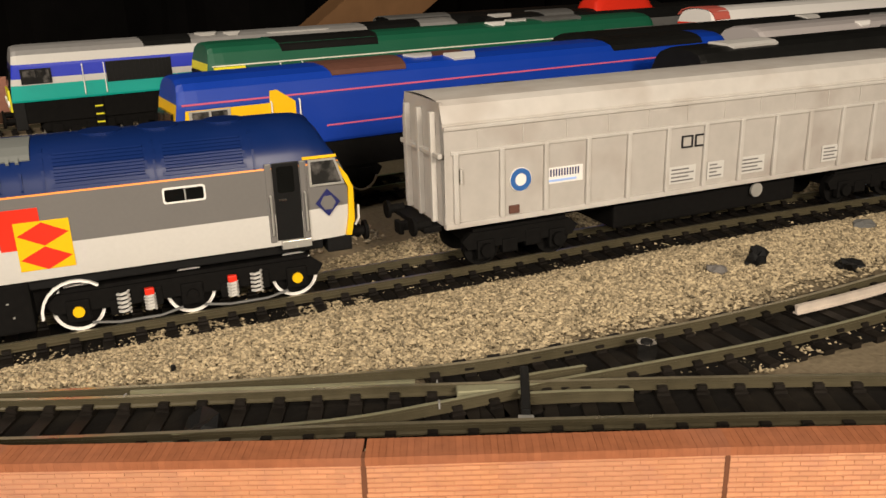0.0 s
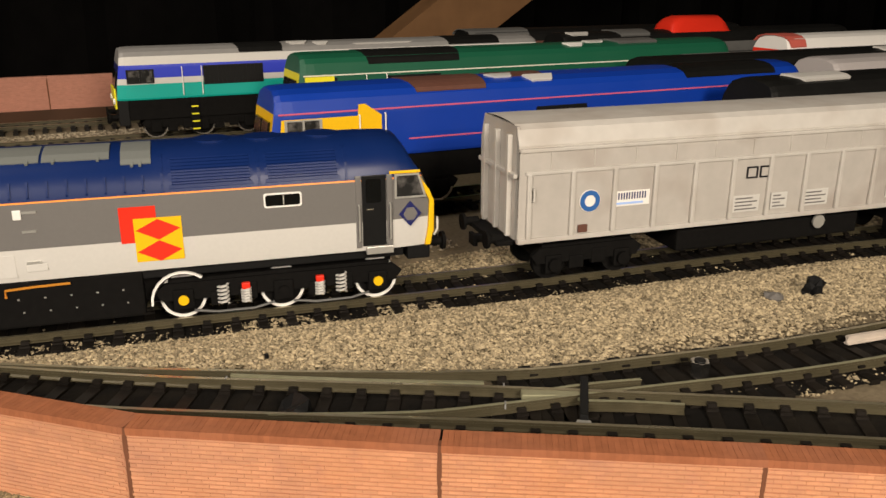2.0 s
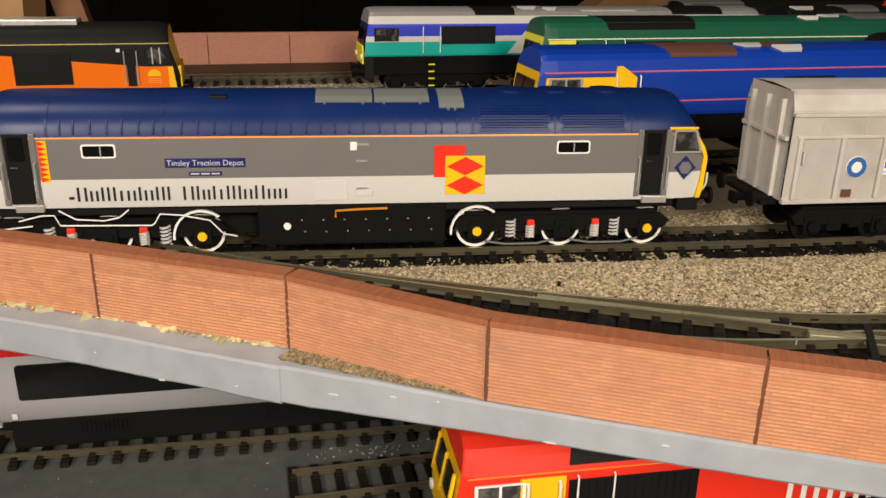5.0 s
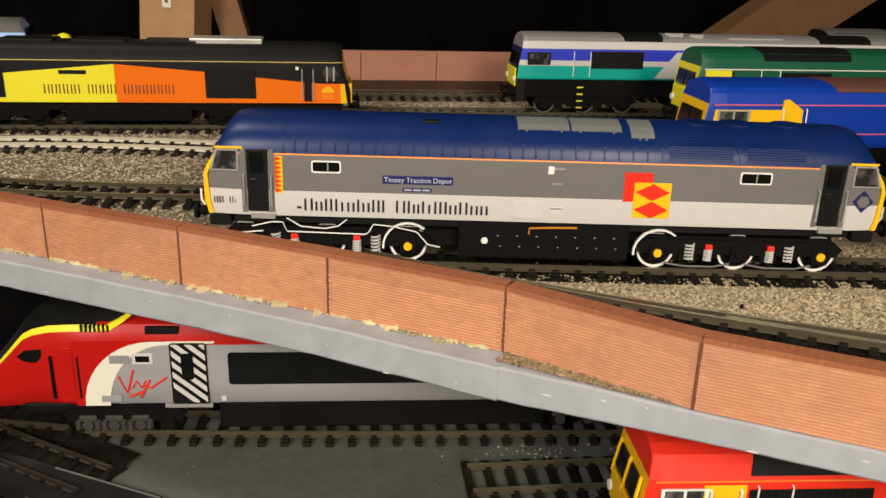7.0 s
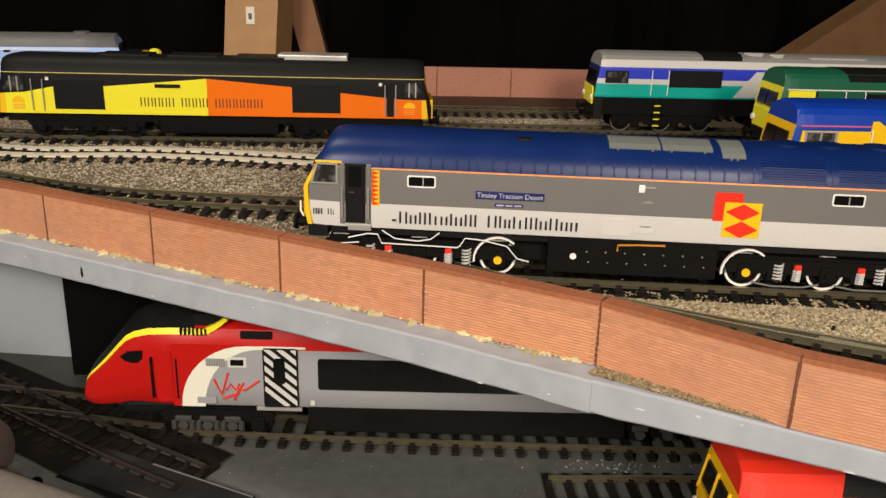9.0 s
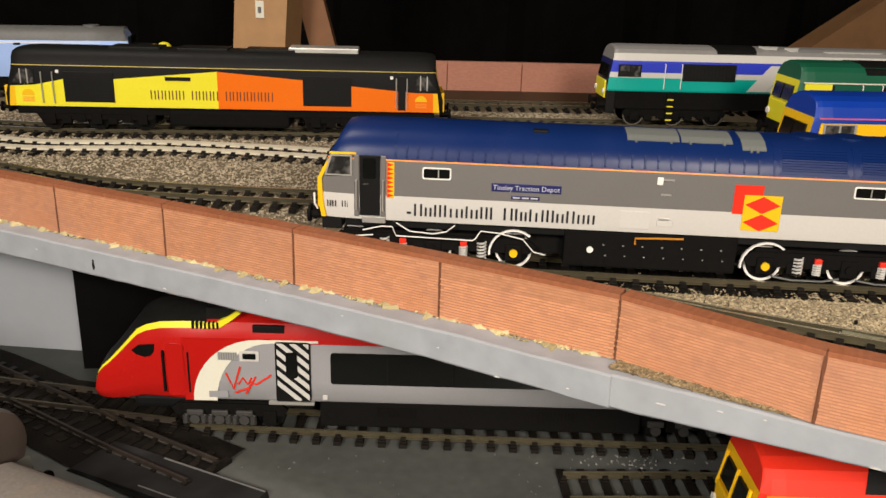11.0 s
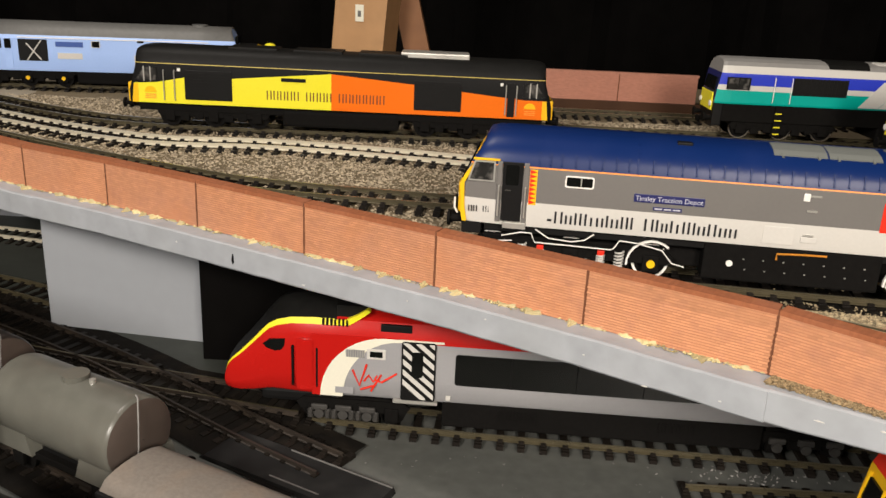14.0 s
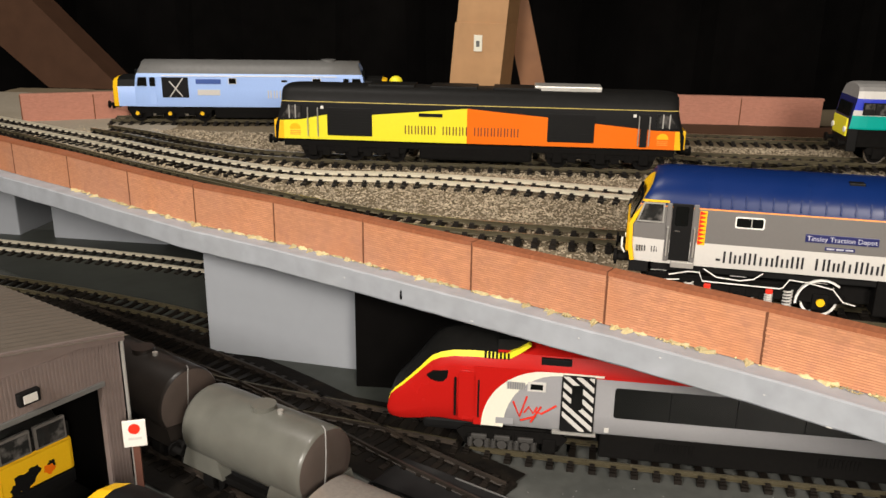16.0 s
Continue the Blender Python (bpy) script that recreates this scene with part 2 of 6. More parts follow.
lamp_red.node_tree.nodes["Principled BSDF"].inputs["Emission Strength"].default_value = 6.0

# ---- builders ----
MM = 0.001


def thing(name, m, label, category, group="", kind=""):
    ob = new(name)
    ob.matrix_world = m
    return tagged(ob, label, category, group, kind)


def at(x, y, z, turn=0.0):
    return pose(x * MM, y * MM, z * MM, 0, 0, turn)


def finish(name, bm, materials, smooth=False):
    me = bpy.data.meshes.new(name)
    bmesh.ops.recalc_face_normals(bm, faces=bm.faces)
    bmesh.ops.scale(bm, vec=(MM, MM, MM), verts=bm.verts)
    bm.to_mesh(me)
    bm.free()
    for m in materials if isinstance(materials, (list, tuple)) else [materials]:
        me.materials.append(m)
    if smooth:
        for p in me.polygons:
            p.use_smooth = True
    return me


def part(name, bm, material, parent, label="", smooth=False):
    ob = new(name, finish(name, bm, material, smooth))
    ob.parent = parent
    return tagged(ob, label)


def share(name, me, parent, m):
    ob = new(name, me)
    ob.parent = parent
    ob.matrix_local = m
    return ob


def whole(name, bm, material, label, category, m=None, kind="", group="", smooth=False):
    ob = new(name, finish(name, bm, material, smooth))
    if m is not None:
        ob.matrix_world = m
    return tagged(ob, label, category, group, kind)


def box(bm, x0, x1, y0, y1, z0, z1, bevel=0.0):
    made = bmesh.ops.create_cube(bm, size=1)["verts"]
    for v in made:
        v.co = Vector((x0 + (v.co.x + 0.5) * (x1 - x0), y0 + (v.co.y + 0.5) * (y1 - y0), z0 + (v.co.z + 0.5) * (z1 - z0)))
    if bevel:
        edges = list({e for v in made for e in v.link_edges})
        bmesh.ops.bevel(bm, geom=edges, offset=bevel, segments=2, profile=0.6, affect="EDGES")
    return bm


def B(x0, x1, y0, y1, z0, z1, bevel=0.0):
    return box(bmesh.new(), x0, x1, y0, y1, z0, z1, bevel)


def tube(bm, a, b, r, seg=10, r2=None, caps=True):
    a, b = Vector(a), Vector(b)
    q = (b - a).to_track_quat("Z", "Y").to_matrix()
    rings = []
    for c, rr in ((a, r), (b, r if r2 is None else r2)):
        rings.append([bm.verts.new(c + q @ Vector((rr * math.cos(2 * math.pi * i / seg), rr * math.sin(2 * math.pi * i / seg), 0))) for i in range(seg)])
    for i in range(seg):
        bm.faces.new((rings[0][i], rings[0][(i + 1) % seg], rings[1][(i + 1) % seg], rings[1][i]))
    if caps:
        bm.faces.new(rings[0][::-1])
        bm.faces.new(rings[1])
    return bm


def wire(bm, pts, r, seg=6):
    """A round bar bent along pts, as one connected sweep."""
    pts = [Vector(p) for p in pts]
    side = Vector((0.31, 0.23, 0.92))
    rings = []
    for i, p in enumerate(pts):
        d = (pts[min(i + 1, len(pts) - 1)] - pts[max(i - 1, 0)]).normalized()
        u = (side - d * side.dot(d)).normalized()
        v = d.cross(u)
        side = u
        rings.append([bm.verts.new(p + r * (u * math.cos(2 * math.pi * k / seg) + v * math.sin(2 * math.pi * k / seg))) for k in range(seg)])
    for a, b in zip(rings, rings[1:]):
        for k in range(seg):
            bm.faces.new((a[k], a[(k + 1) % seg], b[(k + 1) % seg], b[k]))
    bm.faces.new(rings[0][::-1])
    bm.faces.new(rings[-1])
    return bm


def prism(bm, poly, y0, y1):
    """A flat shape in x and z, given thickness from y0 to y1."""
    a = [bm.verts.new((x, y0, z)) for x, z in poly]
    b = [bm.verts.new((x, y1, z)) for x, z in poly]
    n = len(poly)
    bm.faces.new(a)
    bm.faces.new(b[::-1])
    for i in range(n):
        bm.faces.new((a[i], b[i], b[(i + 1) % n], a[(i + 1) % n]))
    return bm


def sheet(bm, grid, slot=0):
    rows = [[bm.verts.new(p) for p in row] for row in grid]
    for r0, r1 in zip(rows, rows[1:]):
        for i in range(len(r0) - 1):
            f = bm.faces.new((r0[i], r0[i + 1], r1[i + 1], r1[i]))
            f.material_index = slot
    return rows


def rounded(x0, x1, z0, z1, r, n=4):
    out = []
    for cx, cz, a0 in ((x1 - r, z1 - r, 0), (x0 + r, z1 - r, 90), (x0 + r, z0 + r, 180), (x1 - r, z0 + r, 270)):
        out += [(cx + r * math.cos(radians(a0 + 90 * i / n)), cz + r * math.sin(radians(a0 + 90 * i / n))) for i in range(n + 1)]
    return out


def ring(bm, outer, inner, y0, y1):
    """A flat frame between two outlines of the same count, from y0 to y1."""
    n = len(outer)
    v = [[bm.verts.new((x, y, z)) for x, z in line] for line in (outer, inner) for y in (y0, y1)]
    for i in range(n):
        j = (i + 1) % n
        for p, q in ((0, 2), (1, 3), (0, 1), (2, 3)):
            bm.faces.new((v[p][i], v[p][j], v[q][j], v[q][i]))
    return bm


def smoothline(pts, step=6.0):
    """Points evenly along a curve through pts (Catmull-Rom), as (x, y, heading)."""
    pts = [Vector(p) for p in pts]
    p = [2 * pts[0] - pts[1], *pts, 2 * pts[-1] - pts[-2]]
    fine = []
    for i in range(1, len(p) - 2):
        for k in range(24):
            t = k / 24
            fine.append(0.5 * (2 * p[i] + (p[i + 1] - p[i - 1]) * t + (2 * p[i - 1] - 5 * p[i] + 4 * p[i + 1] - p[i + 2]) * t * t + (3 * p[i] - p[i - 1] - 3 * p[i + 1] + p[i + 2]) * t ** 3))
    fine.append(p[-2])
    out, left = [], 0.0
    for a, b in zip(fine, fine[1:]):
        d = (b - a).length
        while left <= d:
            c = a.lerp(b, left / d) if d else a
            out.append((c.x, c.y, math.atan2(b.y - a.y, b.x - a.x)))
            left += step
        left -= d
    return out


def words(text, size, extrude=0.05):
    """Built-in font lettering as a bmesh in x and z, facing -y, its left foot at the origin."""
    cu = bpy.data.curves.new("lettering", "FONT")
    cu.body, cu.size, cu.extrude, cu.resolution_u = text, size, extrude, 3
    ob = bpy.data.objects.new("lettering", cu)
    scene.collection.objects.link(ob)
    me = bpy.data.meshes.new_from_object(ob.evaluated_get(bpy.context.evaluated_depsgraph_get()))
    bpy.data.objects.remove(ob)
    bm = bmesh.new()
    bm.from_mesh(me)
    bpy.data.meshes.remove(me)
    for v in bm.verts:
        v.co = Vector((v.co.x, -v.co.z, v.co.y))
    return bm


def barred(widths, cap, y, x=0.0, z=0.0, gap=0.22, thick=0.12, stem=0.15):
    """Lettering as plain upright bars: for each letter its width in cap heights and its height; wide ones get two bars, 0 is a space."""
    bm = bmesh.new()
    k = stem * cap
    for w, h in widths:
        x1, z1 = x + w * cap, z + h * cap
        if h:
            box(bm, x, x + k, y - thick, y, z, z1)
            if w > 0.3:
                box(bm, x1 - k, x1, y - thick, y, z, z1)
        x = x1 + gap * cap
    return bm

# ---- the large structure ----
WALL = [(627, -594), (527, -534), (477, -503), (427, -472.5), (377, -442), (327, -411.5), (274.5, -381.5), (222.3, -353), (169, -322.4), (125, -285), (73, -254), (22, -225), (-31, -196),
        (-82, -168), (-131, -142), (-180, -119), (-229, -90), (-282, -57), (-335, -27), (-388, 6), (-441, 40), (-494, 75), (-547, 110)]
RAIL_Z, LOW = 5.0, -89.0
LOWRAIL_Z = LOW + 5.0


def wall_y(x):
    for (xa, ya), (xb, yb) in zip(WALL, WALL[1:]):
        if xb <= x <= xa:
            return ya + (yb - ya) * (x - xa) / (xb - xa)
    return WALL[0][1] if x > 0 else WALL[-1][1]


def rough(x, y, s, a):
    return a * noise.noise(Vector((x / s, y / s, 3.7)))


L_LINE = [(760, -313), (640, -281), (560, -265), (486, -255), (400, -243), (300, -234), (209, -223), (136, -214), (63, -202.5), (16, -189), (-24, -167), (-111, -117), (-212, -58), (-330, 14), (-470, 108)]


def sink(x):
    return -4.0 * min(1.0, max(0.0, (x + 60) / 80))


def line_y(x):
    for (xa, ya), (xb, yb) in zip(L_LINE, L_LINE[1:]):
        if xb <= x <= xa:
            return ya + (yb - ya) * (x - xa) / (xb - xa)
    return L_LINE[0][1] if x > 0 else L_LINE[-1][1]


def dip(x, y):
    """The bed of the running line lies a little lower than the rest of the board."""
    k = min(1.0, max(0.0, (34 - abs(y - line_y(x))) / 18))
    return sink(x) * k * k * (3 - 2 * k)


# upper board: sand-coloured ballast bed on top, an uneven sheet that ends at the parapet
bm = bmesh.new()
xs = [-547 + i * 7.0 for i in range(240)]
rows = []
for x in xs:
    y0 = wall_y(min(x, 620)) + 1.5
    rows.append([(x, y0 + (330 - y0) * (k / 110), 0.3 + dip(x, y0 + (330 - y0) * (k / 110)) + rough(x, y0 + (330 - y0) * (k / 110), 14, 0.6)) for k in range(111)])
sheet(bm, rows)
whole("ground", bm, BALLASTBED, "ballasted top of the upper baseboard, sandy grey and uneven", "ground", kind="structure", smooth=True)

# grey fascia board under the parapet, following its bends
FRONT = []
for i, (x, y) in enumerate(WALL):
    if 100 < x < 140:
        FRONT += [(169, -324.9, -11.8, 16), (149, -312.2, -13.0, 22), (135.3, -303.9, -13.6, 26), (121.4, -295.6, -14.0, 28), (120.9, -295.9, -14.2, 28)]
        continue
    if x == 169:
        continue
    (xa, ya), (xb, yb) = WALL[max(i - 1, 0)], WALL[min(i + 1, len(WALL) - 1)]
    d = Vector((xb - xa, yb - ya)).normalized()
    n = Vector((-d.y, d.x)) if d.x < 0 else Vector((d.y, -d.x))
    n = -n if n.y > 0 else n
    k = 1.7 if x > 100 else 10.2
    FRONT.append((x + n.x * k, y + n.y * k, -11.4 if x > 100 else -14.0, 18 + k))


def front_y(x):
    for (xa, ya, *_), (xb, yb, *_) in zip(FRONT, FRONT[1:]):
        if xb <= x <= xa:
            return ya + (yb - ya) * (x - xa) / (xb - xa)
    return FRONT[-1][1]


bm = bmesh.new()
grid = []
for i in range(len(FRONT) - 1):
    (xa, ya, la, ka), (xb, yb, lb, kb) = FRONT[i], FRONT[i + 1]
    steps = max(1, int(math.hypot(xb - xa, yb - ya) / 6))
    for s in range(steps + (i == len(FRONT) - 2)):
        u = s / steps
        x, y, low, k = xa + (xb - xa) * u, ya + (yb - ya) * u, la + (lb - la) * u, ka + (kb - ka) * u
        low += rough(x, y, 9, 0.35)
        top = -3.2 + rough(x, y + 50, 7, 0.25)
        e = rough(x, y, 11, 0.3)
        grid.append([(x + 0.5 * k, y + 0.86 * k, -3.2), (x + 0.4, y + 0.8 + e, top), (x + e * 0.3, y - 0.1, top - 0.5), (x, y + e * 0.4, low + 0.7), (x + 0.3, y + 0.5, low), (x + 0.5 * k, y + 0.86 * k, low), (x + 0.5 * k, y + 0.86 * k, -3.2)])
sheet(bm, grid)
fascia = whole("fascia_board", bm, DECK, "grey-painted fascia board carrying the brick parapet, chipped and dusty", "board", kind="structure")

# chips, scrapes and a black notch on the fascia
for x, w, h, z in ((-62, 0.6, 4.6, -9.0), (90, 1.0, 0.35, -13.6), (134, 1.5, 0.4, -8.4), (148, 0.9, 0.4, -6.0), (205, 0.9, 0.4, -6.5), (-30, 0.8, 0.3, -12), (182, 1.6, 0.4, -10.8), (40, 0.5, 0.3, -6.0), (158, 0.5, 0.4, -5.0), (72, 0.4, 0.3, -9), (12, 0.4, 0.3, -7), (110, 0.5, 0.3, -11), (-90, 0.5, 0.3, -8)):
    y = front_y(x)
    xa = math.degrees(math.atan2(front_y(x + 3) - front_y(x - 3), 6))
    o = part("paint_chip", prism(bmesh.new(), [(-w, -h * 0.1), (-w * 0.3, -h / 2), (w, -h * 0.3), (w * 0.6, h * 0.4), (-w * 0.2, h / 2)], -0.25, 0.4), BLACK if h > 2 else PALE, fascia)
    n = Vector((math.sin(radians(xa)), -math.cos(radians(xa)))) * 0.1
    o.matrix_local = at(x + n.x, y + n.y, z, xa)

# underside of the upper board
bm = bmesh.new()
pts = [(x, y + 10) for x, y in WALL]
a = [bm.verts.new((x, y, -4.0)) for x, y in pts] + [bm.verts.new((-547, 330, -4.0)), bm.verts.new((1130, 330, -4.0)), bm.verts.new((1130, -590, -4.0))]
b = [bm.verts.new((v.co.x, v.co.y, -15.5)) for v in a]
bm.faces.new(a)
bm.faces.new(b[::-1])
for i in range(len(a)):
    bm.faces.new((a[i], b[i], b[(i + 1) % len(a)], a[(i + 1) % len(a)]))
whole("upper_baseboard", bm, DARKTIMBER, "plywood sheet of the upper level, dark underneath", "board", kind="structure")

# lower floor
bm = bmesh.new()
sheet(bm, [[(-760 + i * 30, -620 + j * 30, LOW + rough(i * 30, j * 30, 60, 0.5)) for j in range(34)] for i in range(46)])
whole("floor", bm, FLOORPAINT, "lower baseboard painted dark grey with dust", "floor", kind="structure", smooth=True)

edge = [(-560, 120), (-330, -12), (-243, -64), (-180, -104), (-122, -129), (-72, -146), (-29, -145), (0, -141), (-20, -121), (-98, -113), (-98, 120)]
bm = bmesh.new()
a = [bm.verts.new((x, y, LOW + 0.9)) for x, y in edge]
b = [bm.verts.new((x, y, LOW - 0.6)) for x, y in edge]
bm.faces.new(a)
for i in range(len(a)):
    bm.faces.new((a[i], b[i], b[(i + 1) % len(a)], a[(i + 1) % len(a)]))
whole("lower_board", bm, LOWGREY, "grey painted sheet round the feet of the supports", "floor", kind="structure")

# loft: black cloth behind and round about, a boarded ceiling
bm = bmesh.new()
ring_pts = [(-1500 + k * 25, 628 + 9 * math.sin(k * 0.83) + 7 * math.sin(k * 0.31 + 1) + 4 * math.sin(k * 2.1)) for k in range(125)] + [(1600, -1500), (-1500, -1500), (-1500, 628)]
sheet(bm, [[(x + 0.03 * z * math.sin(y * 3.0), y + (0.025 * z * math.sin(x / 70) if y > 500 else 0), z) for x, y in ring_pts] for z in (-700, -100, 150, 400, 800, 1500)])
whole("backdrop", bm, CLOTH, "black cloth hung round the loft behind the layout", "backdrop", kind="structure")
bm = B(-1500, 1600, -1500, 640, 1500, 1530)
whole("ceiling", bm, DARKTIMBER, "dark boarded loft ceiling", "ceiling", kind="structure")
bm = B(-1500, 1600, -1500, 640, -730, -700)
whole("loft_floor", bm, DARKTIMBER, "dark boarded loft floor below the layout", "floor", kind="structure")


# ---- brick parapet ----
COPING_DARK = mat("joint_brown", (0.15, 0.062, 0.034), 0.9, spread=0.2, spec=0.1)
def brick_panel(length, height, seed, single=None):
    """Mesh data of one moulded panel: body, relief bricks, coping."""
    rnd = random.Random(seed)
    body = finish("panel", B(0.35, length - 0.35, -0.98, 4.2, 0, height - 1.7), BRICKBASE)
    bm = bmesh.new()
    rows = int((height - 1.4) / 0.95)
    for r in range(rows):
        x = 0.3 - (1.45 if r % 2 else 0.0)
        z = 0.35 + r * 0.95
        while x < length - 0.4:
            a, b = max(x, 0.45), min(x + 2.82, length - 0.45)
            if single is not None and b - a > 2.6 and len(single) < 300:
                single.append((x, z))
            elif b - a > 0.5:
                box(bm, a, b, -1.12 - rnd.random() * 0.05, -0.85, z, z + 0.62)
            x += 2.9
    face = finish("bricks", bm, BRICK)
    bm = bmesh.new()
    x = 0.3
    while x < length - 0.5:
        box(bm, x, x + 1.08, -1.3, 4.6, height - 1.75, height - 0.15 - rnd.random() * 0.04)
        x += 1.15
    box(bm, 0.3, length - 0.4, -1.26, 4.5, height - 1.72, height - 0.22)
    cap = finish("coping", bm, COPING)
    return body, face, cap


BRICK_ME = finish("brick", B(0, 2.82, -1.145, -0.85, 0, 0.62), BRICK)


def parapet(a, b, z, height, label, seed, face_material=None, near=False):
    (xa, ya), (xb, yb) = a, b
    if xa > xb:
        xa, ya, xb, yb = xb, yb, xa, ya
    length = math.hypot(xb - xa, yb - ya)
    singles = [] if near else None
    ob = thing("brick_wall_panel", at(xa, ya, z, math.degrees(math.atan2(yb - ya, xb - xa))), label, "wall panel", "brick parapet panels")
    rnd = random.Random(seed)
    steps = [height * k / 9 for k in range(10)]
    left = [(-0.32 - rnd.random() * 0.22, z * 0.985) for z in steps]
    right = [(0.30 + rnd.random() * 0.22, z * 0.985) for z in reversed(steps)]
    part("joint_strip", prism(bmesh.new(), left + right, -1.19, 0.9), COPING_DARK, ob, "dark uneven joint between panels")
    for name, me in zip(("backing", "bricks", "coping"), brick_panel(length, height, seed, singles)):
        if face_material:
            me.materials[0] = face_material
        share(name, me, ob, Matrix.Identity(4))
        if name != "backing":
            ob.children[-1]["kind"] = "stuff"
    return ob, singles


NEAR_BRICKS = []
for i in range(len(WALL) - 1):
    NEAR_BRICKS.append(parapet(WALL[i], WALL[i + 1], -3.0, 21.4, "moulded red-brown brick panel with a darker coping, standing on the fascia", 100 + i, near=60 < WALL[i + 1][0] < 300))
for i, (a, b) in enumerate((((38, 173), (98, 173)), ((98, 173), (158, 174)), ((158, 174), (221, 173)))):
    parapet(a, b, 8.5, 23, "faded pink-red brick panel behind the back tracks", 200 + i, BACKBRICK)
for i, (a, b) in enumerate((((-426, 133), (-374, 154)), ((-374, 154), (-336, 171)))):
    parapet(a, b, 0.5, 23, "faded red brick panel behind the blue engine's siding", 210 + i, BACKBRICK)
# bare dusty ground at the end of the sidings
bm = bmesh.new()
sheet(bm, [[(x + rough(y, x, 14, 9), y, 1.1 + rough(x, y, 7, 0.5) - (2.2 if x in (-650, -290) else 0)) for x in range(-650, -289, 12)] for y in range(30, 300, 9)])
whole("bare_ground", bm, PALEDUST, "bare pale grey dusty ground at the end of the sidings", "ground", kind="structure", smooth=True)
whole("wall_plinth", B(30, 232, 171, 182, 0, 8.6, 0.4), DARKTIMBER, "low dark strip carrying the back brick panels", "plinth", kind="structure")

# ---- track ----


def sleeper_mesh(reach):
    bm = B(-1.6, 1.6, -reach, reach, 0, 1.9)
    for y in (-8.25, 8.25):
        box(bm, -1.45, 1.45, y - 2.7, y + 2.7, 1.9, 2.5)
        box(bm, -1.1, 1.1, y - 1.7, y + 1.7, 2.5, 3.5)
    return finish("sleeper", bm, SLEEPER)


SLEEPER_ME, SHORT_SLEEPER_ME = sleeper_mesh(15.0), sleeper_mesh(12.4)
RAIL_PROFILE = [(-0.9, 0.0), (-0.9, 0.35), (-0.28, 0.7), (-0.28, 1.7), (-0.55, 1.9), (-0.55, 2.5), (0.55, 2.5), (0.55, 1.9), (0.28, 1.7), (0.28, 0.7), (0.9, 0.35), (0.9, 0.0)]


def rail_mesh(pts, side, z):
    bm = bmesh.new()
    grid = []
    for x, y, h in pts:
        n = Vector((-math.sin(h), math.cos(h)))
        grid.append([(x + n.x * (side + u), y + n.y * (side + u), (z(x) if callable(z) else z) + w) for u, w in RAIL_PROFILE])
    rows = sheet(bm, grid)
    bm.faces.ensure_lookup_table()
    for f in bm.faces:
        if len({round(v.co.z - (z(v.co.x) if callable(z) else z), 2) for v in f.verts} - {2.5}) == 0:
            f.material_index = 1
    bm.faces.new(rows[0])
    bm.faces.new(rows[-1])
    return bm


def track(pts, base, label, group, pitch=8.5, skip=(), bed=0.0, metal=None, sleeper=None):
    ob = thing("railway_track", Matrix.Identity(4), label, "track", group)
    line = smoothline(pts, 6.0)
    foot = base if callable(base) else (lambda x: base)
    if bed:
        bm = bmesh.new()
        sheet(bm, [[(x - math.sin(h) * k, y + math.cos(h) * k, foot(x) + 1.3 + rough(x, y + k, 5, 0.15)) for k in (-bed, -bed * 0.6, -bed * 0.2, bed * 0.2, bed * 0.6, bed)] for x, y, h in line])
        part("trackbed", bm, BED, ob, "dark trackbed strip")
    for side in (-8.25, 8.25):
        part("rail", rail_mesh(line, side, lambda x: foot(x) + 2.5), metal or [RAIL, RAILTOP], ob)
    for i, (x, y, h) in enumerate(smoothline(pts, pitch)):
        if any(a <= x <= b for a, b in skip):
            continue
        share("sleeper", sleeper or SLEEPER_ME, ob, pose(x * MM, y * MM, foot(x) * MM, 0, 0, math.degrees(h) + 0.8 * math.sin(i * 2.3)))
    return ob


UP = "upper tracks"
track(L_LINE, sink, "weathered main running line in loose ballast, rails olive brown", UP, bed=15.5)
track([(1100, -140), (260, -140), (160, -141), (95, -142), (62, -140), (-50, -127), (-117, -104), (-250, -35), (-400, 60)], 1.0, "ballasted track beside the main running line", UP)
track([(150, -74), (120, -66), (90, -57), (50, -48), (-20, -34), (-85, -27), (-155, -28), (-240, 8), (-330, 60), (-470, 136)], 0.0, "ballasted loop track with clean pale nickel rails", UP, metal=[CLEANRAIL, CLEANRAIL])
track([(1100, -48), (270, -48), (180, -49), (110, -50), (60, -46)], 5.0, "storage track under the green engine", UP)
track([(1100, -95), (440, -95)], 0.0, "storage track under the black engine", UP)
track([(1100, -190), (425, -190)], 0.0, "storage track beside the main running line", UP)
track([(190, 56), (140, 36), (86, 22), (-50, 20), (-173, 22), (-240, 45), (-300, 80), (-345, 102)], 0.0, "storage track under the black and orange engine", UP)
track([(1100, 52), (200, 52), (90, 58), (-60, 60), (-170, 66)], 2.5, "storage track under the teal and blue engine", UP)
track([(-352, 143), (-330, 147), (-232, 162), (-146, 174), (-40, 160), (60, 140), (1100, 140)], 0.0, "back siding under the pale blue engine", UP)

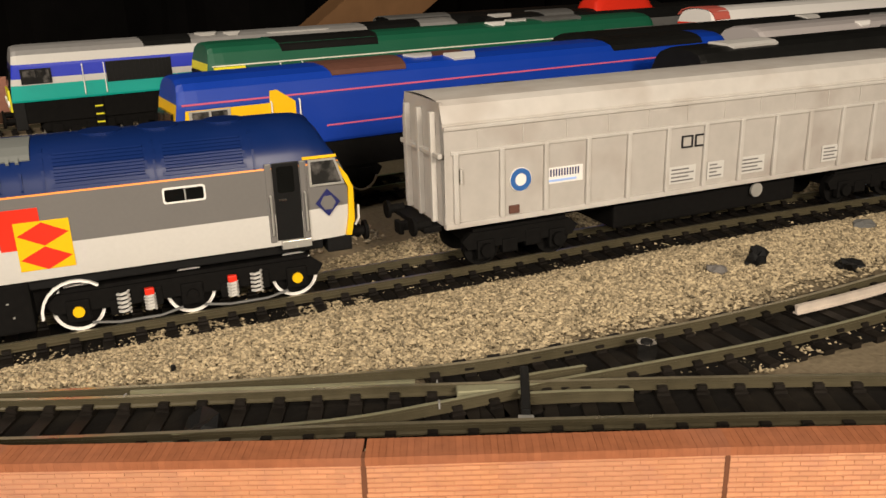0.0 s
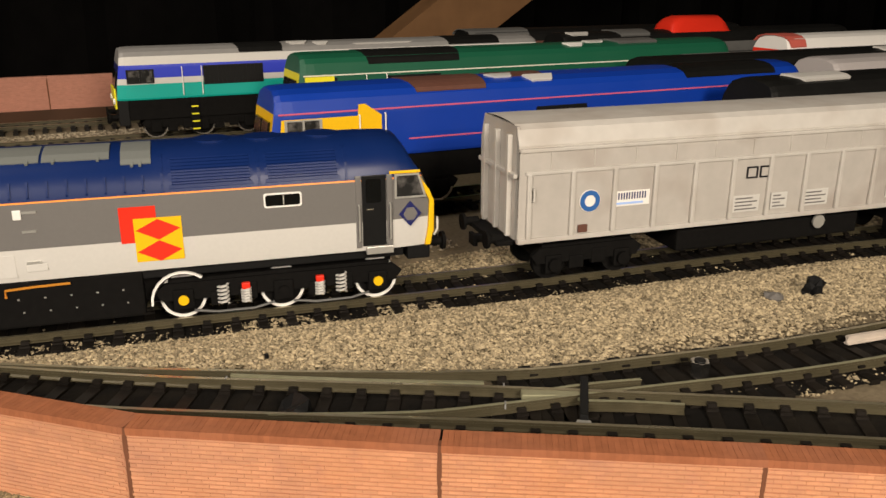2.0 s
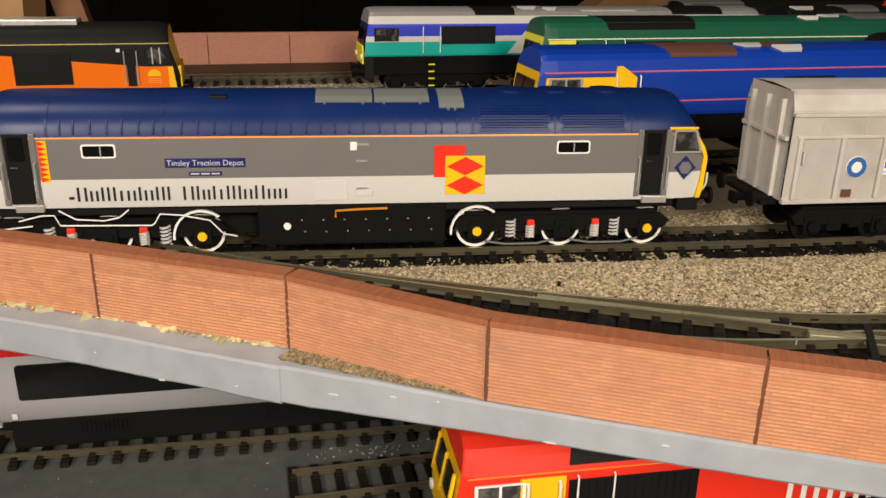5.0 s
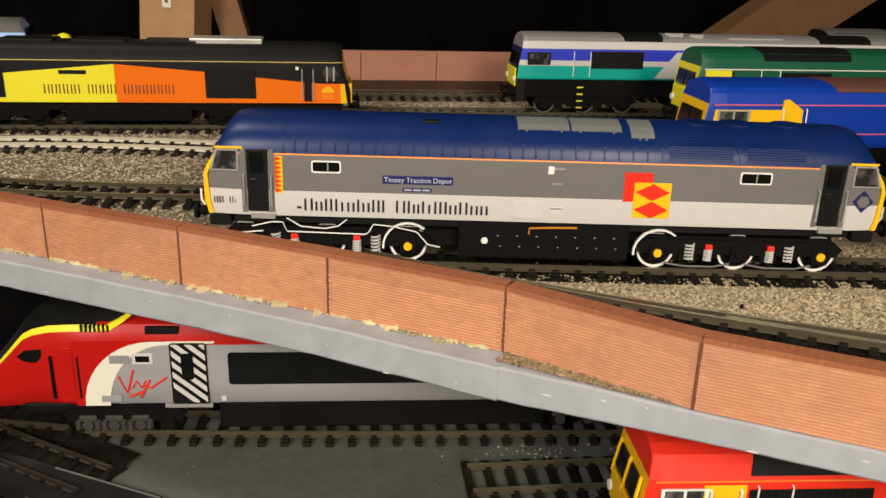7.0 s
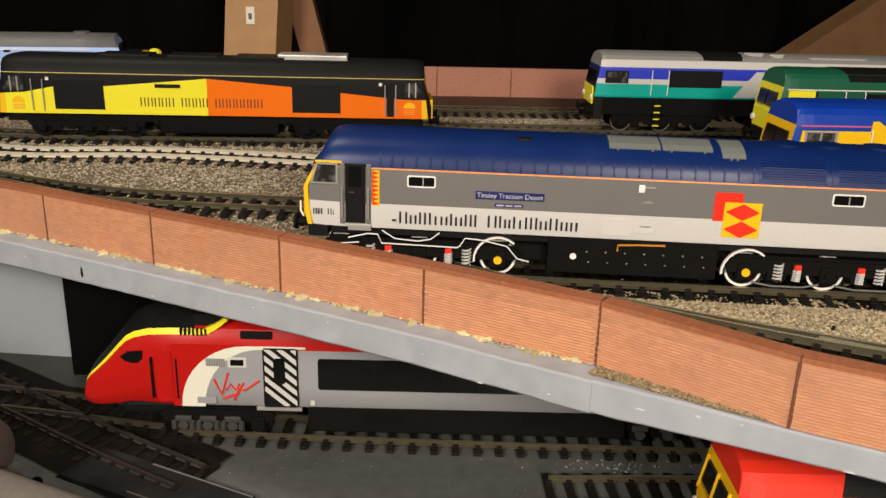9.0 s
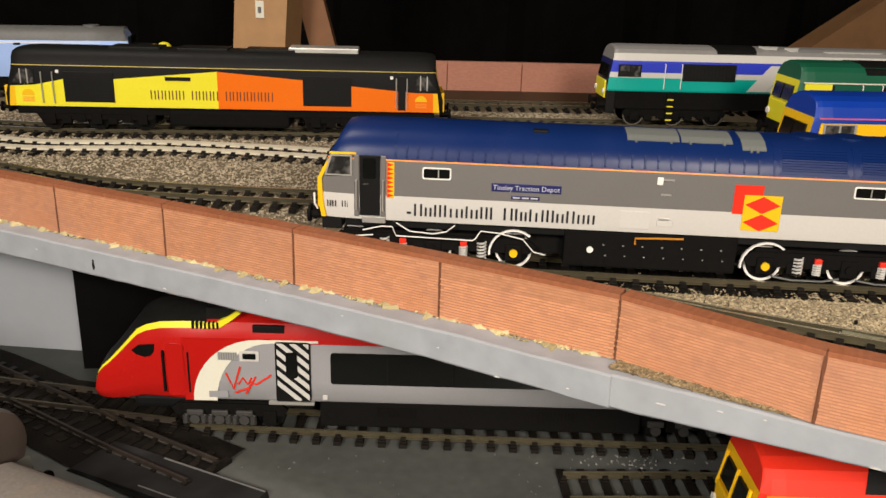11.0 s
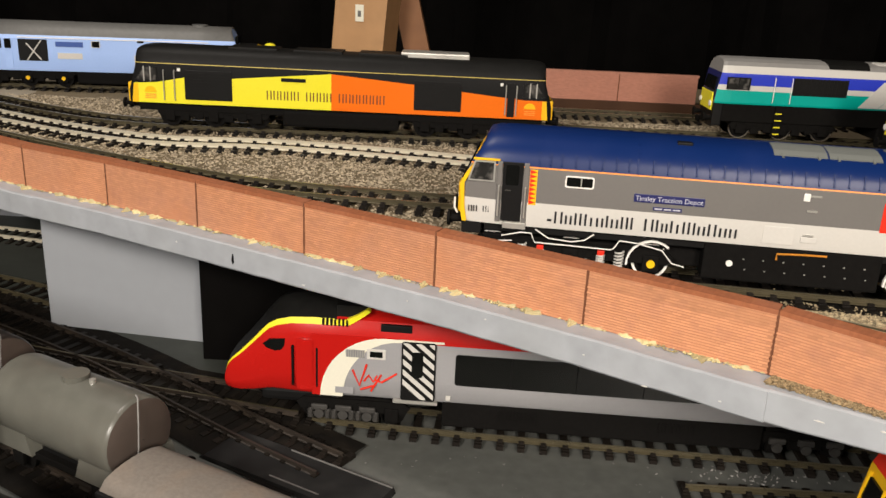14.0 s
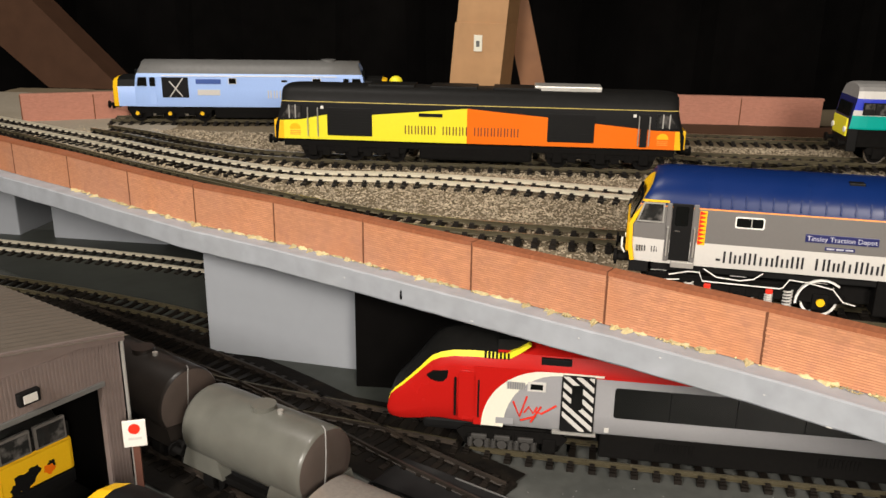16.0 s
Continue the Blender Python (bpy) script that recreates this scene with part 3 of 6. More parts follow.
# turnout beside the parapet: stock rails, closure rails that cross at the frog, wing and check rails
F_LINE = [(70, -212), (110, -242), (169, -279), (214, -303), (254, -324), (320, -361), (400, -410), (470, -455)]
track(F_LINE, 0.0, "front track along the parapet, rails dark olive", UP, bed=15.5)
turn = thing("railway_turnout", Matrix.Identity(4), "diverging turnout track, worn nickel rails on dark sleepers", "track", UP)
BACK_STOCK = [(112, -236), (140, -250), (170, -266), (216, -288.5), (262, -308), (300, -316), (341, -322), (400, -325), (520, -322)]
CLOSURE = [(200, -305.5), (231, -318), (252, -322.8), (273, -326.5), (296, -331), (333, -338), (372, -342), (420, -343), (520, -340)]
DIVERGE = [(258, -315), (300, -323.5), (341, -330), (400, -334), (520, -331)]
WORN = mat("worn_nickel_rail", (0.34, 0.33, 0.21), 0.35, 0.5, spread=0.25, grain=220, stain=0.6, stain_colour=(0.17, 0.15, 0.08), stain_scale=45)
# pinkish check rail with its whitish highlights put into the colour
PINKRAIL = mat("highlit_pale_rail", (0.60, 0.52, 0.44), 0.5, 0.3, spread=0.2, grain=260)
for name, pts, z, metals in (("stock_rail", BACK_STOCK, 2.45, [RAIL, RAILTOP]), ("closure_rail", CLOSURE, 2.38, [RAIL, WORN]),
                             ("wing_rail", [(270, -329), (281, -334.5), (292, -341)], 2.3, [RAIL, WORN]), ("wing_rail", [(262, -320.5), (276, -322.3), (290, -325.6)], 2.3, [RAIL, WORN]),
                             ("check_rail", [(358, -327.6), (378, -329.3), (400, -330), (440, -329.6)], 2.5, [PINKRAIL, PINKRAIL]),
                             ("switch_blade", [(196, -281.5), (226, -298), (256, -312.8)], 2.42, [WORN, WORN])):
    part(name, rail_mesh(smoothline(pts, 4.0), 0.0, z), metals, turn)
bm = bmesh.new()
sheet(bm, [[(x - math.sin(h) * k, y + math.cos(h) * k, 1.2 + rough(x, y + k, 5, 0.15)) for k in (-15, -8, 0, 8, 15)] for x, y, h in smoothline(DIVERGE, 6.0)])
part("trackbed", bm, BED, turn, "dark trackbed strip")
for i, (x, y, h) in enumerate(smoothline(DIVERGE, 8.5)):
    share("sleeper", SLEEPER_ME, turn, pose(x * MM, y * MM, 0.0, 0, 0, math.degrees(h) + 0.8 * math.sin(i * 2.3)))
part("frog_plate", B(-8, 8, -1.6, 1.6, 3.0, 4.86, 0.4), WORN, turn, "worn pale metal frog").matrix_local = at(266, -322.6, 0, -24)
bar = part("insulating_bar", B(-10, 10, -1.0, 1.0, 3.6, 5.3, 0.3), BLACK, turn, "black plastic bar across the frog")
bar.matrix_local = at(271.5, -327.5, 0, 57)
part("bar_end", B(-12.4, -9.8, -1.7, 1.7, 2.8, 4.0, 0.4), SILVER, bar)
for x, y in ((194.5, -283), (256.5, -314.6), (252.5, -322.9)):
    part("joint_gap", B(-0.2, 0.2, -0.8, 0.8, 3.6, 5.02), ROOFGREY, turn, "pale plastic rail joint").matrix_local = at(x, y, 0, -27)

# lower tracks
DN = "lower tracks"
# the lower-left tracks have shade put into their rail and bed colours
track([(-330, -90), (-230, -122), (-150, -146), (-78, -163), (-30, -174.5)], LOW + 0.0, "lower running line, rails and bed darkened for shade", DN, bed=20.0, metal=[SHADERAIL, RAIL])
track([(-30, -174.5), (-11, -179), (92, -188.5), (260, -200.5), (420, -213)], LOW + 0.0, "lower running line with olive rails and dark sleepers", DN, pitch=9.4, sleeper=SHORT_SLEEPER_ME)
track([(-330, -30), (-172, -117), (-109, -158), (-55, -196), (-15, -222)], LOW + 0.0, "lower siding leaving the running line, colours darkened for shade", DN, bed=24.0, metal=[SHADERAIL, SHADERAIL])
track([(126, -232), (183, -233), (300, -238)], LOW + 0.0, "short lower stub track beside the running line", DN)
track([(150, -281), (300, -287), (440, -293)], LOW + 0.0, "lower track under the red engine", DN)
track([(-430, 4), (-328, -19), (-240, -45), (-192, -66)], LOW + 0.0, "lower track running behind the grey supports", DN)
track([(-560, 88), (-420, 69), (-250, 42), (-120, 0)], LOW + 0.0, "far lower track with pale rails on grey board", DN, metal=[CLEANRAIL, CLEANRAIL])
track([(-300, -125), (-215, -173), (-140, -215), (-76, -252), (-10, -290), (40, -322)], LOW + 0.0, "lower siding under the tank wagons, colours darkened for shade", DN, bed=24.0, metal=[SHADERAIL, SHADERAIL])
track([(-330, -225), (-230, -270), (-150, -305), (-60, -345)], LOW + 0.0, "depot track leading out of the shed, colours darkened for shade", DN, bed=24.0, metal=[SHADERAIL, SHADERAIL])

# ---- supports under the upper board ----
for x0, x1, y0, y1, dep in ((-189, -97, -94, -107, 5), (-393, -294, 101, 95, 55), (-520, -424, 110, 103, 55)):
    length = math.hypot(x1 - x0, y1 - y0)
    bm = B(0, length, 0, dep, 0, -15.6 - LOW, 1.2)
    whole("support_block", bm, BLOCK, "pale grey painted support block under the upper board", "support", at(x0, y0, LOW, math.degrees(math.atan2(y1 - y0, x1 - x0))), group="supports")
# black sheet added so that the opening under the board reads as shade
whole("dark_bridge_pier", B(-96, 470, -126, -120, LOW, -15.7), CLOTH, "black sheet added for the shade under the upper board", "partition", kind="structure")

# ---- loft timbers ----
bm = bmesh.new()
prism(bm, [(0, -2), (45, -2), (90, 520), (45, 520)], 0, 38)
prism(bm, [(-0.8, -2), (45.6, -2), (52.2, 76), (5.8, 76)], -1.2, 30)
whole("timber_post", bm, TIMBER, "pale sawn timber roof post with a small white label", "post", at(-83, 238, 5, -14))
t = thing("socket_label", at(-57, 230.2, 64, -14), "small white card label fixed to the timber post", "label")
part("card", B(-3.8, 3.8, -0.6, 0.3, -7, 7, 0.3), CREAM, t)
part("print", B(-1.5, 1.5, -0.8, -0.5, -3.0, 2.0), MIDROOF, t)
bm = bmesh.new()
prism(bm, [(-150, 540), (-127, 540), (9, -2), (-14, -2)], 0, 24)
whole("timber_brace", bm, BROWNTIMBER, "brown timber brace leaning behind the post", "brace", at(0, 276, 5))
for x, lab, shape in ((-470, "dark brown sawn rafter sloping behind the pale blue engine", [(-390, 300), (-330, 370), (35, -5), (-45, -5)]),
                          (575, "brown sawn rafter sloping behind the back sidings", [(345, 345), (450, 330), (-50, -5), (-155, -5)])):
    bm = bmesh.new()
    prism(bm, shape, 0, 40)
    whole("timber_rafter", bm, DARKTIMBER if x < 0 else RAFTER, lab, "rafter", at(x, 330, 6))

# ---- rolling stock ----


def shell(stations, bands, thingy, smooth=True):
    """Lofts a vehicle's skin. stations: lists of points round the section, from one foot over the roof to the other;
    bands: name, material, first and last point of the near half; each band is mirrored to the far half."""
    n = len(stations[0])
    for name, m, i0, i1, *lab in bands:
        bm = bmesh.new()
        sheet(bm, [st[i0:i1 + 1] for st in stations])
        if i1 < n - 1 - i0:
            sheet(bm, [st[n - 1 - i1:n - i0] for st in stations])
        part(name, bm, m, thingy, lab[0] if lab else "", smooth)


def section(half, x, wy=1.0, rake=None, zf=None):
    """One station: the half profile (y, z) mirrored; rake(z) moves x, zf(z) changes the height."""
    pts = []
    for y, z in half:
        zz = zf(z) if zf else z
        pts.append((x + (rake(z) if rake else 0.0), -y * wy, zz))
    return pts + [(px, -py, pz) for px, py, pz in pts[-2::-1]]


def disc_wheel(thingy, x, y, z, r, rim, hub, name="wheel"):
    bm = tube(bmesh.new(), (x, y, z), (x, y + 2.2, z), r, 24)
    tube(bm, (x, y - 0.25, z), (x, y + 0.1, z), r * 0.3, 12)
    w = part(name, bm, UNDER, thingy)
    bm = bmesh.new()
    seg = 28
    outer = [(x + r * 1.0 * math.cos(2 * math.pi * k / seg), z + r * 1.0 * math.sin(2 * math.pi * k / seg)) for k in range(seg)]
    inner = [(x + r * 0.87 * math.cos(2 * math.pi * k / seg), z + r * 0.87 * math.sin(2 * math.pi * k / seg)) for k in range(seg)]
    ring(bm, outer, inner, y - 0.35, y + 0.2)
    part("tyre", bm, rim, w)
    if hub:
        part("axle_cap", tube(bmesh.new(), (x, y - 4.7, z), (x, y - 0.2, z), 1.55, 14), hub, w)
    return w


def coil(thingy, x, y, z0, z1, r, m):
    bm = bmesh.new()
    pts = [(x + r * math.cos(k * 1.05), y + r * math.sin(k * 1.05), z0 + (z1 - z0) * k / 30) for k in range(31)]
    wire(bm, pts, 0.4, 5)
    part("coil_spring", bm, m, thingy)


def window(thingy, poly, y, frame_m, r=0.5, name="window", glass=None):
    cx = sum(p[0] for p in poly) / len(poly)
    cz = sum(p[1] for p in poly) / len(poly)
    w = part(name, prism(bmesh.new(), [(cx + (x - cx) * 0.95, cz + (z - cz) * 0.95) for x, z in poly], y - 0.05, y + 0.3), glass or GLASS, thingy)
    if frame_m:
        inner = [(cx + (x - cx) * 0.86, cz + (z - cz) * 0.86) for x, z in poly]
        part("frame", ring(bmesh.new(), poly, inner, y - 0.3, y + 0.2), frame_m, w)
    return w


def bogie(thingy, xc, y, axles, r, rim=STEEL, hub=YELLOW, detail=True, name="bogie", foot=0.0):
    """One bogie: side frames, wheels on both sides, springs, brake gear."""
    x0, x1 = min(axles) - 8, max(axles) + 8
    bm = bmesh.new()
    for s in (-1, 1):
        yy = s * y
        prism(bm, [(xc + x0, 9.5), (xc + x0 + 3, 12), (xc + x1 - 3, 12), (xc + x1, 9.5), (xc + x1 - 2, 6.5), (xc + x0 + 2, 6.5)], yy - 0.8, yy + 0.8)
        for a in axles:
            box(bm, xc + a - 3, xc + a + 3, yy - 1.6, yy + 0.8, r - 3.2, r + 3.2, 0.5)
        for a, b in zip(axles, axles[1:]):
            m = xc + (a + b) / 2
            box(bm, m - 7, m - 1.5, yy - 1.3, yy + 1.2, 4.0, 8.5, 0.4)
            box(bm, m + 1.5, m + 7, yy - 1.2, yy + 1.0, 5.0, 10.5, 0.4)
    box(bm, xc + x0 + 4, xc + x1 - 4, -y, y, 7, 13)
    b = part(name, bm, UNDER, thingy)
    for a in axles:
        disc_wheel(b, xc + a, -y + 2.4, r, r, rim, hub if a or not detail else UNDER)
        w = part("wheel", tube(bmesh.new(), (xc + a, y - 4.6, r), (xc + a, y - 2.4, r), r, 20), UNDER, b)
    if detail:
        for a, c in zip(axles, axles[1:]):
            m = xc + (a + c) / 2
            k = -1 if a < 0 else 1
            coil(b, m + 3.2 * k, -y - 1.3, 4.4, 10.6, 1.5, PALE)
            part("spring_pot", B(m - 3.6 * k - 1.3, m - 3.6 * k + 1.3, -y - 2.2, -y - 0.6, 8.6, 10.6, 0.4), RED, b)
            coil(b, m - 3.6 * k, -y - 1.3, 4.2, 8.6, 1.3, PALE)
            part("brake_rod", wire(bmesh.new(), [(m - 12, -y - 1.0, 3.0), (m - 5, -y - 1.4, 2.0), (m + 6, -y - 1.4, 2.0), (m + 12, -y - 1.0, 3.2)], 0.4), MIDROOF if foot else UNDER, b)
    return b


def buffers(thingy, xe, s, y=11.5, z=13.5, m=UNDER):
    for yy in (-y, y):
        bm = tube(bmesh.new(), (xe, yy, z), (xe + s * 5.5, yy, z), 1.5, 12)
        tube(bm, (xe + s * 5.2, yy, z), (xe + s * 6.2, yy, z), 3.0, 16)
        part("buffer", bm, m, thingy)
    bm = B(min(xe, xe + s * 6), max(xe, xe + s * 6), -1.5, 1.5, 9.5, 12)
    box(bm, xe + s * 6 - 0.8, xe + s * 6 + 0.8, -2.6, 2.6, 8.5, 12.5, 0.3)
    part("coupling", bm, UNDER, thingy)


def handrail(thingy, x, z0, z1, y, m, r=0.3):
    part("handrail", wire(bmesh.new(), [(x, y, z0), (x, y - 0.9, z0 + 0.3), (x, y - 0.9, z1 - 0.3), (x, y, z1)], r), m, thingy)


def lift_body(e, up=4.0):
    """Raises all but the running gear."""
    for o in e.children:
        if not o.name.startswith(("bogie", "wheel_guard", "axlebox", "battery_box", "hopper_chute")):
            o.location.z += up * MM


# ---- the large grey and navy diesel on the running line ----
def freight_diesel(m):
    e = thing("diesel_locomotive", m, "grey, white and navy diesel with yellow ends on the running line", "locomotive", "engines")
    half = [(17.0, 14), (17.5, 17), (17.6, 23.4), (17.6, 30), (17.5, 36.3), (17.4, 36.8), (16.8, 39.6), (15.4, 42.6), (12.6, 45.6), (8.4, 47.6), (3.2, 48.5), (0, 48.6)]
    st = []
    for x in (-120, -119.2, -117.5, -114, -109, -103, -96, -88, -60, -30, 0, 30, 60, 88, 96, 103, 109, 114, 117.5, 119.2, 120):
        t = max(0.0, (abs(x) - 94) / 26)
        s = 1 if x > 0 else -1
        st.append(section(half, x, 1 - 0.11 * t ** 3, rake=lambda z, t=t, s=s: -s * (max(0.0, z - 29) * 0.42 * t ** 4 + max(0.0, 20 - z) * 0.12 * t ** 6),
                          zf=lambda z, t=t: z if z <= 38 else 38 + (z - 38) * (1 - 0.36 * t ** 5)))
    shell(st, [("lower_side", PALE, 0, 2, "pale grey lower body side"), ("upper_side", GREY, 2, 4, "mid grey upper body side"), ("cantrail", ORANGE, 4, 5, "thin orange cantrail line"),
               ("roof", NAVY, 5, 11, "glossy navy roof dome")], e)
    # ends
    for s in (-1, 1):
        ringpts = st[0] if s < 0 else st[-1]
        bm = bmesh.new()
        vs = [bm.verts.new(p) for p in ringpts]
        bm.faces.new(vs)
        front = part("cab_front", bm, YELLOW, e, "yellow cab front")
        bm = bmesh.new()
        prism(bm, [(s * 114.4, 38.6), (s * 119.0, 32), (s * 120.4, 28.4), (s * 120.0, 18), (s * 119.2, 14.2), (s * 117.6, 14.2), (s * 118.6, 20), (s * 119.0, 28.6), (s * 117.9, 31.0), (s * 114.0, 37.9)], -16.8, -15.4)
        part("cab_corner", bm, YELLOW, front)
        bm = bmesh.new()
        box(bm, min(s * 119.6, s * 121.2), max(s * 119.6, s * 121.2), -14.6, 14.6, 17, 28.5, 0.6)
        part("nose_panel", bm, YELLOW, front)
        for y0, y1 in ((-13.6, -0.7), (0.7, 13.6)):
            bm = bmesh.new()
            vs = [bm.verts.new(p) for p in ((s * 120.35, y0, 30), (s * 120.35, y1, 30), (s * 116.6, y1 * 0.95, 38.6), (s * 116.6, y0 * 0.95, 38.6))]
            f = bm.faces.new(vs)
            ex = bmesh.ops.extrude_face_region(bm, geom=[f])
            for v in ex["geom"]:
                if isinstance(v, bmesh.types.BMVert):
                    v.co.x -= s * 0.8
            part("windscreen", bm, GLASS, front, "raked dark windscreen")
        for y in (-9.5, 9.5):
            part("tail_lamp", tube(bmesh.new(), (s * 121.0, y, 22), (s * 121.7, y, 22), 0.9, 12), lamp_red if s > 0 else WHITE, front, "small round tail lamp")
        part("headcode_panel", B(min(s * 121, s * 121.5), max(s * 121, s * 121.5), -4.5, 4.5, 22, 26.5, 0.4), BLACK, front)
        part("handrail", wire(bmesh.new(), [(s * 121.4, -13, 16), (s * 122.6, -13, 18), (s * 122.6, -13, 22)], 0.4), WHITE, front)
        buffers(e, s * 119, s)
        part("buffer_beam", B(min(s * 112, s * 119.5), max(s * 112, s * 119.5), -15.5, 15.5, 9.2, 14.2, 0.6), BLACK, e)
        # side window, door, rails
        xw = sorted((s * 117.0, s * 107.8))
        lo, hi = xw
        if s < 0:
            poly = [(-117.8, 30.1), (-107.7, 30.1), (-107.7, 37.8), (-115.4, 37.8)]
        else:
            poly = [(107.7, 30.1), (117.8, 30.1), (115.4, 37.8), (107.7, 37.8)]
        window(e, poly, -17.35, SILVER, name="cab_window", glass=CABGLASS)
        part("cab_surround", B(min(s * 106.2, s * 116.0), max(s * 106.2, s * 116.0), -17.15, -16.6, 37.9, 38.7, 0.1), YELLOW, e, "yellow band over the cab windows")
        d0, d1 = sorted((s * 104.9, s * 97.4))
        door = part("cab_door", B(d0, d1, -17.75, -17.2, 15.6, 38.0, 0.25), BLACK, e, "tall black cab door")
        part("door_window", prism(bmesh.new(), rounded(d0 + 1.2, d1 - 1.6, 29.5, 37.0, 0.7), -17.95, -17.7), GLASS, door)
        part("door_handle", B(d0 + 1.2, d0 + 3.4, -18.1, -17.7, 27.2, 27.7), STEEL, door)
        for xx in (d0 - 1.1, d1 + 1.1):
            part("door_post", B(xx - 0.9, xx + 0.9, -17.9, -17.2, 15.2, 38.0, 0.3), GREY, door)
            handrail(e, xx, 17.5, 29.0, -17.9, SILVER)
        part("step", B(d0 + 1, d1 + 2, -18.3, -16.5, 13.0, 15.4, 0.2), SILVER, e, "silver cab step")
    # saw-tooth stripe
    bm = B(-95.0, -92.3, -17.72, -17.5, 22.6, 35.8)
    strip = part("stripe_panel", bm, YELLOW, e, "yellow panel with red teeth")
    for k in range(8):
        z = 22.8 + k * 1.62
        part("tooth", prism(bmesh.new(), [(-94.9, z), (-92.4, z + 0.8), (-94.9, z + 1.6)], -17.86, -17.7), RED, strip)
    # side windows with white frames
    for x0, x1 in ((-82.2, -71.8), (68.0, 79.2)):
        out = rounded(x0, x1, 30.2, 34.6, 0.8)
        w = part("side_window", prism(bmesh.new(), rounded(x0 + 0.5, x1 - 0.5, 30.6, 34.2, 0.6), -17.75, -17.5), GLASS, e)
        part("frame", ring(bmesh.new(), out, rounded(x0 + 0.5, x1 - 0.5, 30.7, 34.1, 0.6), -17.9, -17.5), WHITE, w, "white window frame")
        part("sliding_bar", B(x0 + 5.6, x0 + 6.0, -17.9, -17.7, 31, 33.8), SILVER, w)
    # nameplate and small plate
    pl = part("nameplate", B(-57.3, -32.5, -18.0, -17.5, 27.0, 30.0, 0.15), PLATE, e, "blue cast nameplate")
    bm = words("Tinsley Traction Depot", 2.6, 0.06)
    bmesh.ops.translate(bm, verts=bm.verts, vec=(-56.8, -18.05, 27.65))
    wmax = max(v.co.x for v in bm.verts)
    for v in bm.verts:
        v.co.x = -56.8 + (v.co.x + 56.8) * 23.8 / (wmax + 56.8)
    part("nameplate_lettering", bm, INKWHITE, pl)
    pl2 = part("small_plate", B(-50.2, -40.0, -17.9, -17.5, 24.3, 25.6, 0.1), PLATE, e)
    for k in range(3):
        part("print_bar", B(-49.6 + k * 3.2, -47.0 + k * 3.2, -18.0, -17.8, 24.7, 25.2), INKWHITE, pl2)
    # large lettering as bars
    low, tall = 0.74, 1.0
    seq = [(0.66, tall), (0.56, low), (0.2, tall), (0.2, tall), (0.26, tall), (0.28, low), (0.58, low), (0.2, tall), (0.58, low), (0.58, tall), (0.28, tall), (0.4, 0), (0.72, tall), (0.2, tall), (0.52, low), (0.28, tall), (0.28, low), (0.2, tall), (0.58, tall), (0.58, low), (0.28, tall), (0.2, tall), (0.58, low), (0.58, low)]
    total = sum(w + 0.2 for w, h in seq)
    cap = 66.0 / total
    part("lettering", barred(seq, cap, -17.55, -85.0, 16.3, 0.2, 0.12, 0.17), INK, e, "row of plain black lettering bars")
    part("number", barred([(0.6, 1), (0.6, 1), (0.5, 0), (0.6, 1), (0.6, 1), (0.6, 1)], 2.3, -17.0, -117.0, 18.3, 0.22, 0.12, 0.16), INK, e, "row of small black bars")["kind"] = "stuff"
    # sector emblem
    em = part("red_square", B(27.6, 37.6, -17.75, -17.55, 22.8, 33.4), RED, e)
    ye = part("yellow_square", B(31.3, 44.4, -17.85, -17.7, 17.0, 29.9), YELLOW, em, "yellow panel of the sector emblem")
    for zc in (26.4, 20.0):
        part("red_diamond", prism(bmesh.new(), [(31.7, zc), (37.85, zc + 3.1), (44.0, zc), (37.85, zc - 3.1)], -17.92, -17.8), RED, ye)
    dm = part("depot_diamond", prism(bmesh.new(), [(109.0, 25.0), (112.6, 29.0), (116.2, 25.0), (112.6, 21.0)], -17.6, -17.1), PLATE, e)
    part("diamond_face", prism(bmesh.new(), [(110.3, 25.0), (111.5, 27.0), (113.7, 27.0), (114.9, 25.0), (113.7, 23.0), (111.5, 23.0)], -17.75, -17.5), GREY, dm)
    # small hatches and hinges on the side
    for z, w in ((33.6, 4.2), (28.2, 3.6), (19.2, 3.8)):
        part("hinge", B(2.4, 2.4 + w, -18.0, -17.5, z, z + 0.6), SILVER, e)
    part("filler_cap", B(0.6, 2.8, -18.1, -17.5, 32.0, 34.8, 0.3), WHITE, e)
    part("hatch", B(2.0, 7.6, -17.75, -17.5, 16.8, 19.0, 0.2), PALE, e)
    part("panel", B(-11, -0.5, -17.68, -17.5, 15.5, 22.0, 0.1), PALE, e)
    part("slot", B(-87.6, -86.0, -17.8, -17.5, 17.0, 17.8), INK, e)
    # roof ribs, louvres, grey panels and fans
    def on_roof(x0, x1, a0, a1, lift=0.35):
        """A raised strip between two angles over the roof's curve."""
        grid = []
        steps = 8
        prof = half[5:]
        pts = []
        for k in range(steps + 1):
            f = a0 + (a1 - a0) * k / steps
            i = min(int(f), len(prof) - 2)
            y = prof[i][0] + (prof[i + 1][0] - prof[i][0]) * (f - i)
            z = prof[i][1] + (prof[i + 1][1] - prof[i][1]) * (f - i)
            pts.append((-y, z))
        bm = bmesh.new()
        lo = [[(x, y, z - 0.2) for y, z in pts] for x in (x0, x1)]
        hi = [[(x, y - lift * 0.6, z + lift * 0.8) for y, z in pts] for x in (x0, x1)]
        vs = [[bm.verts.new(p) for p in row] for row in (*hi, *lo)]
        for k in range(steps):
            bm.faces.new((vs[0][k], vs[0][k + 1], vs[1][k + 1], vs[1][k]))
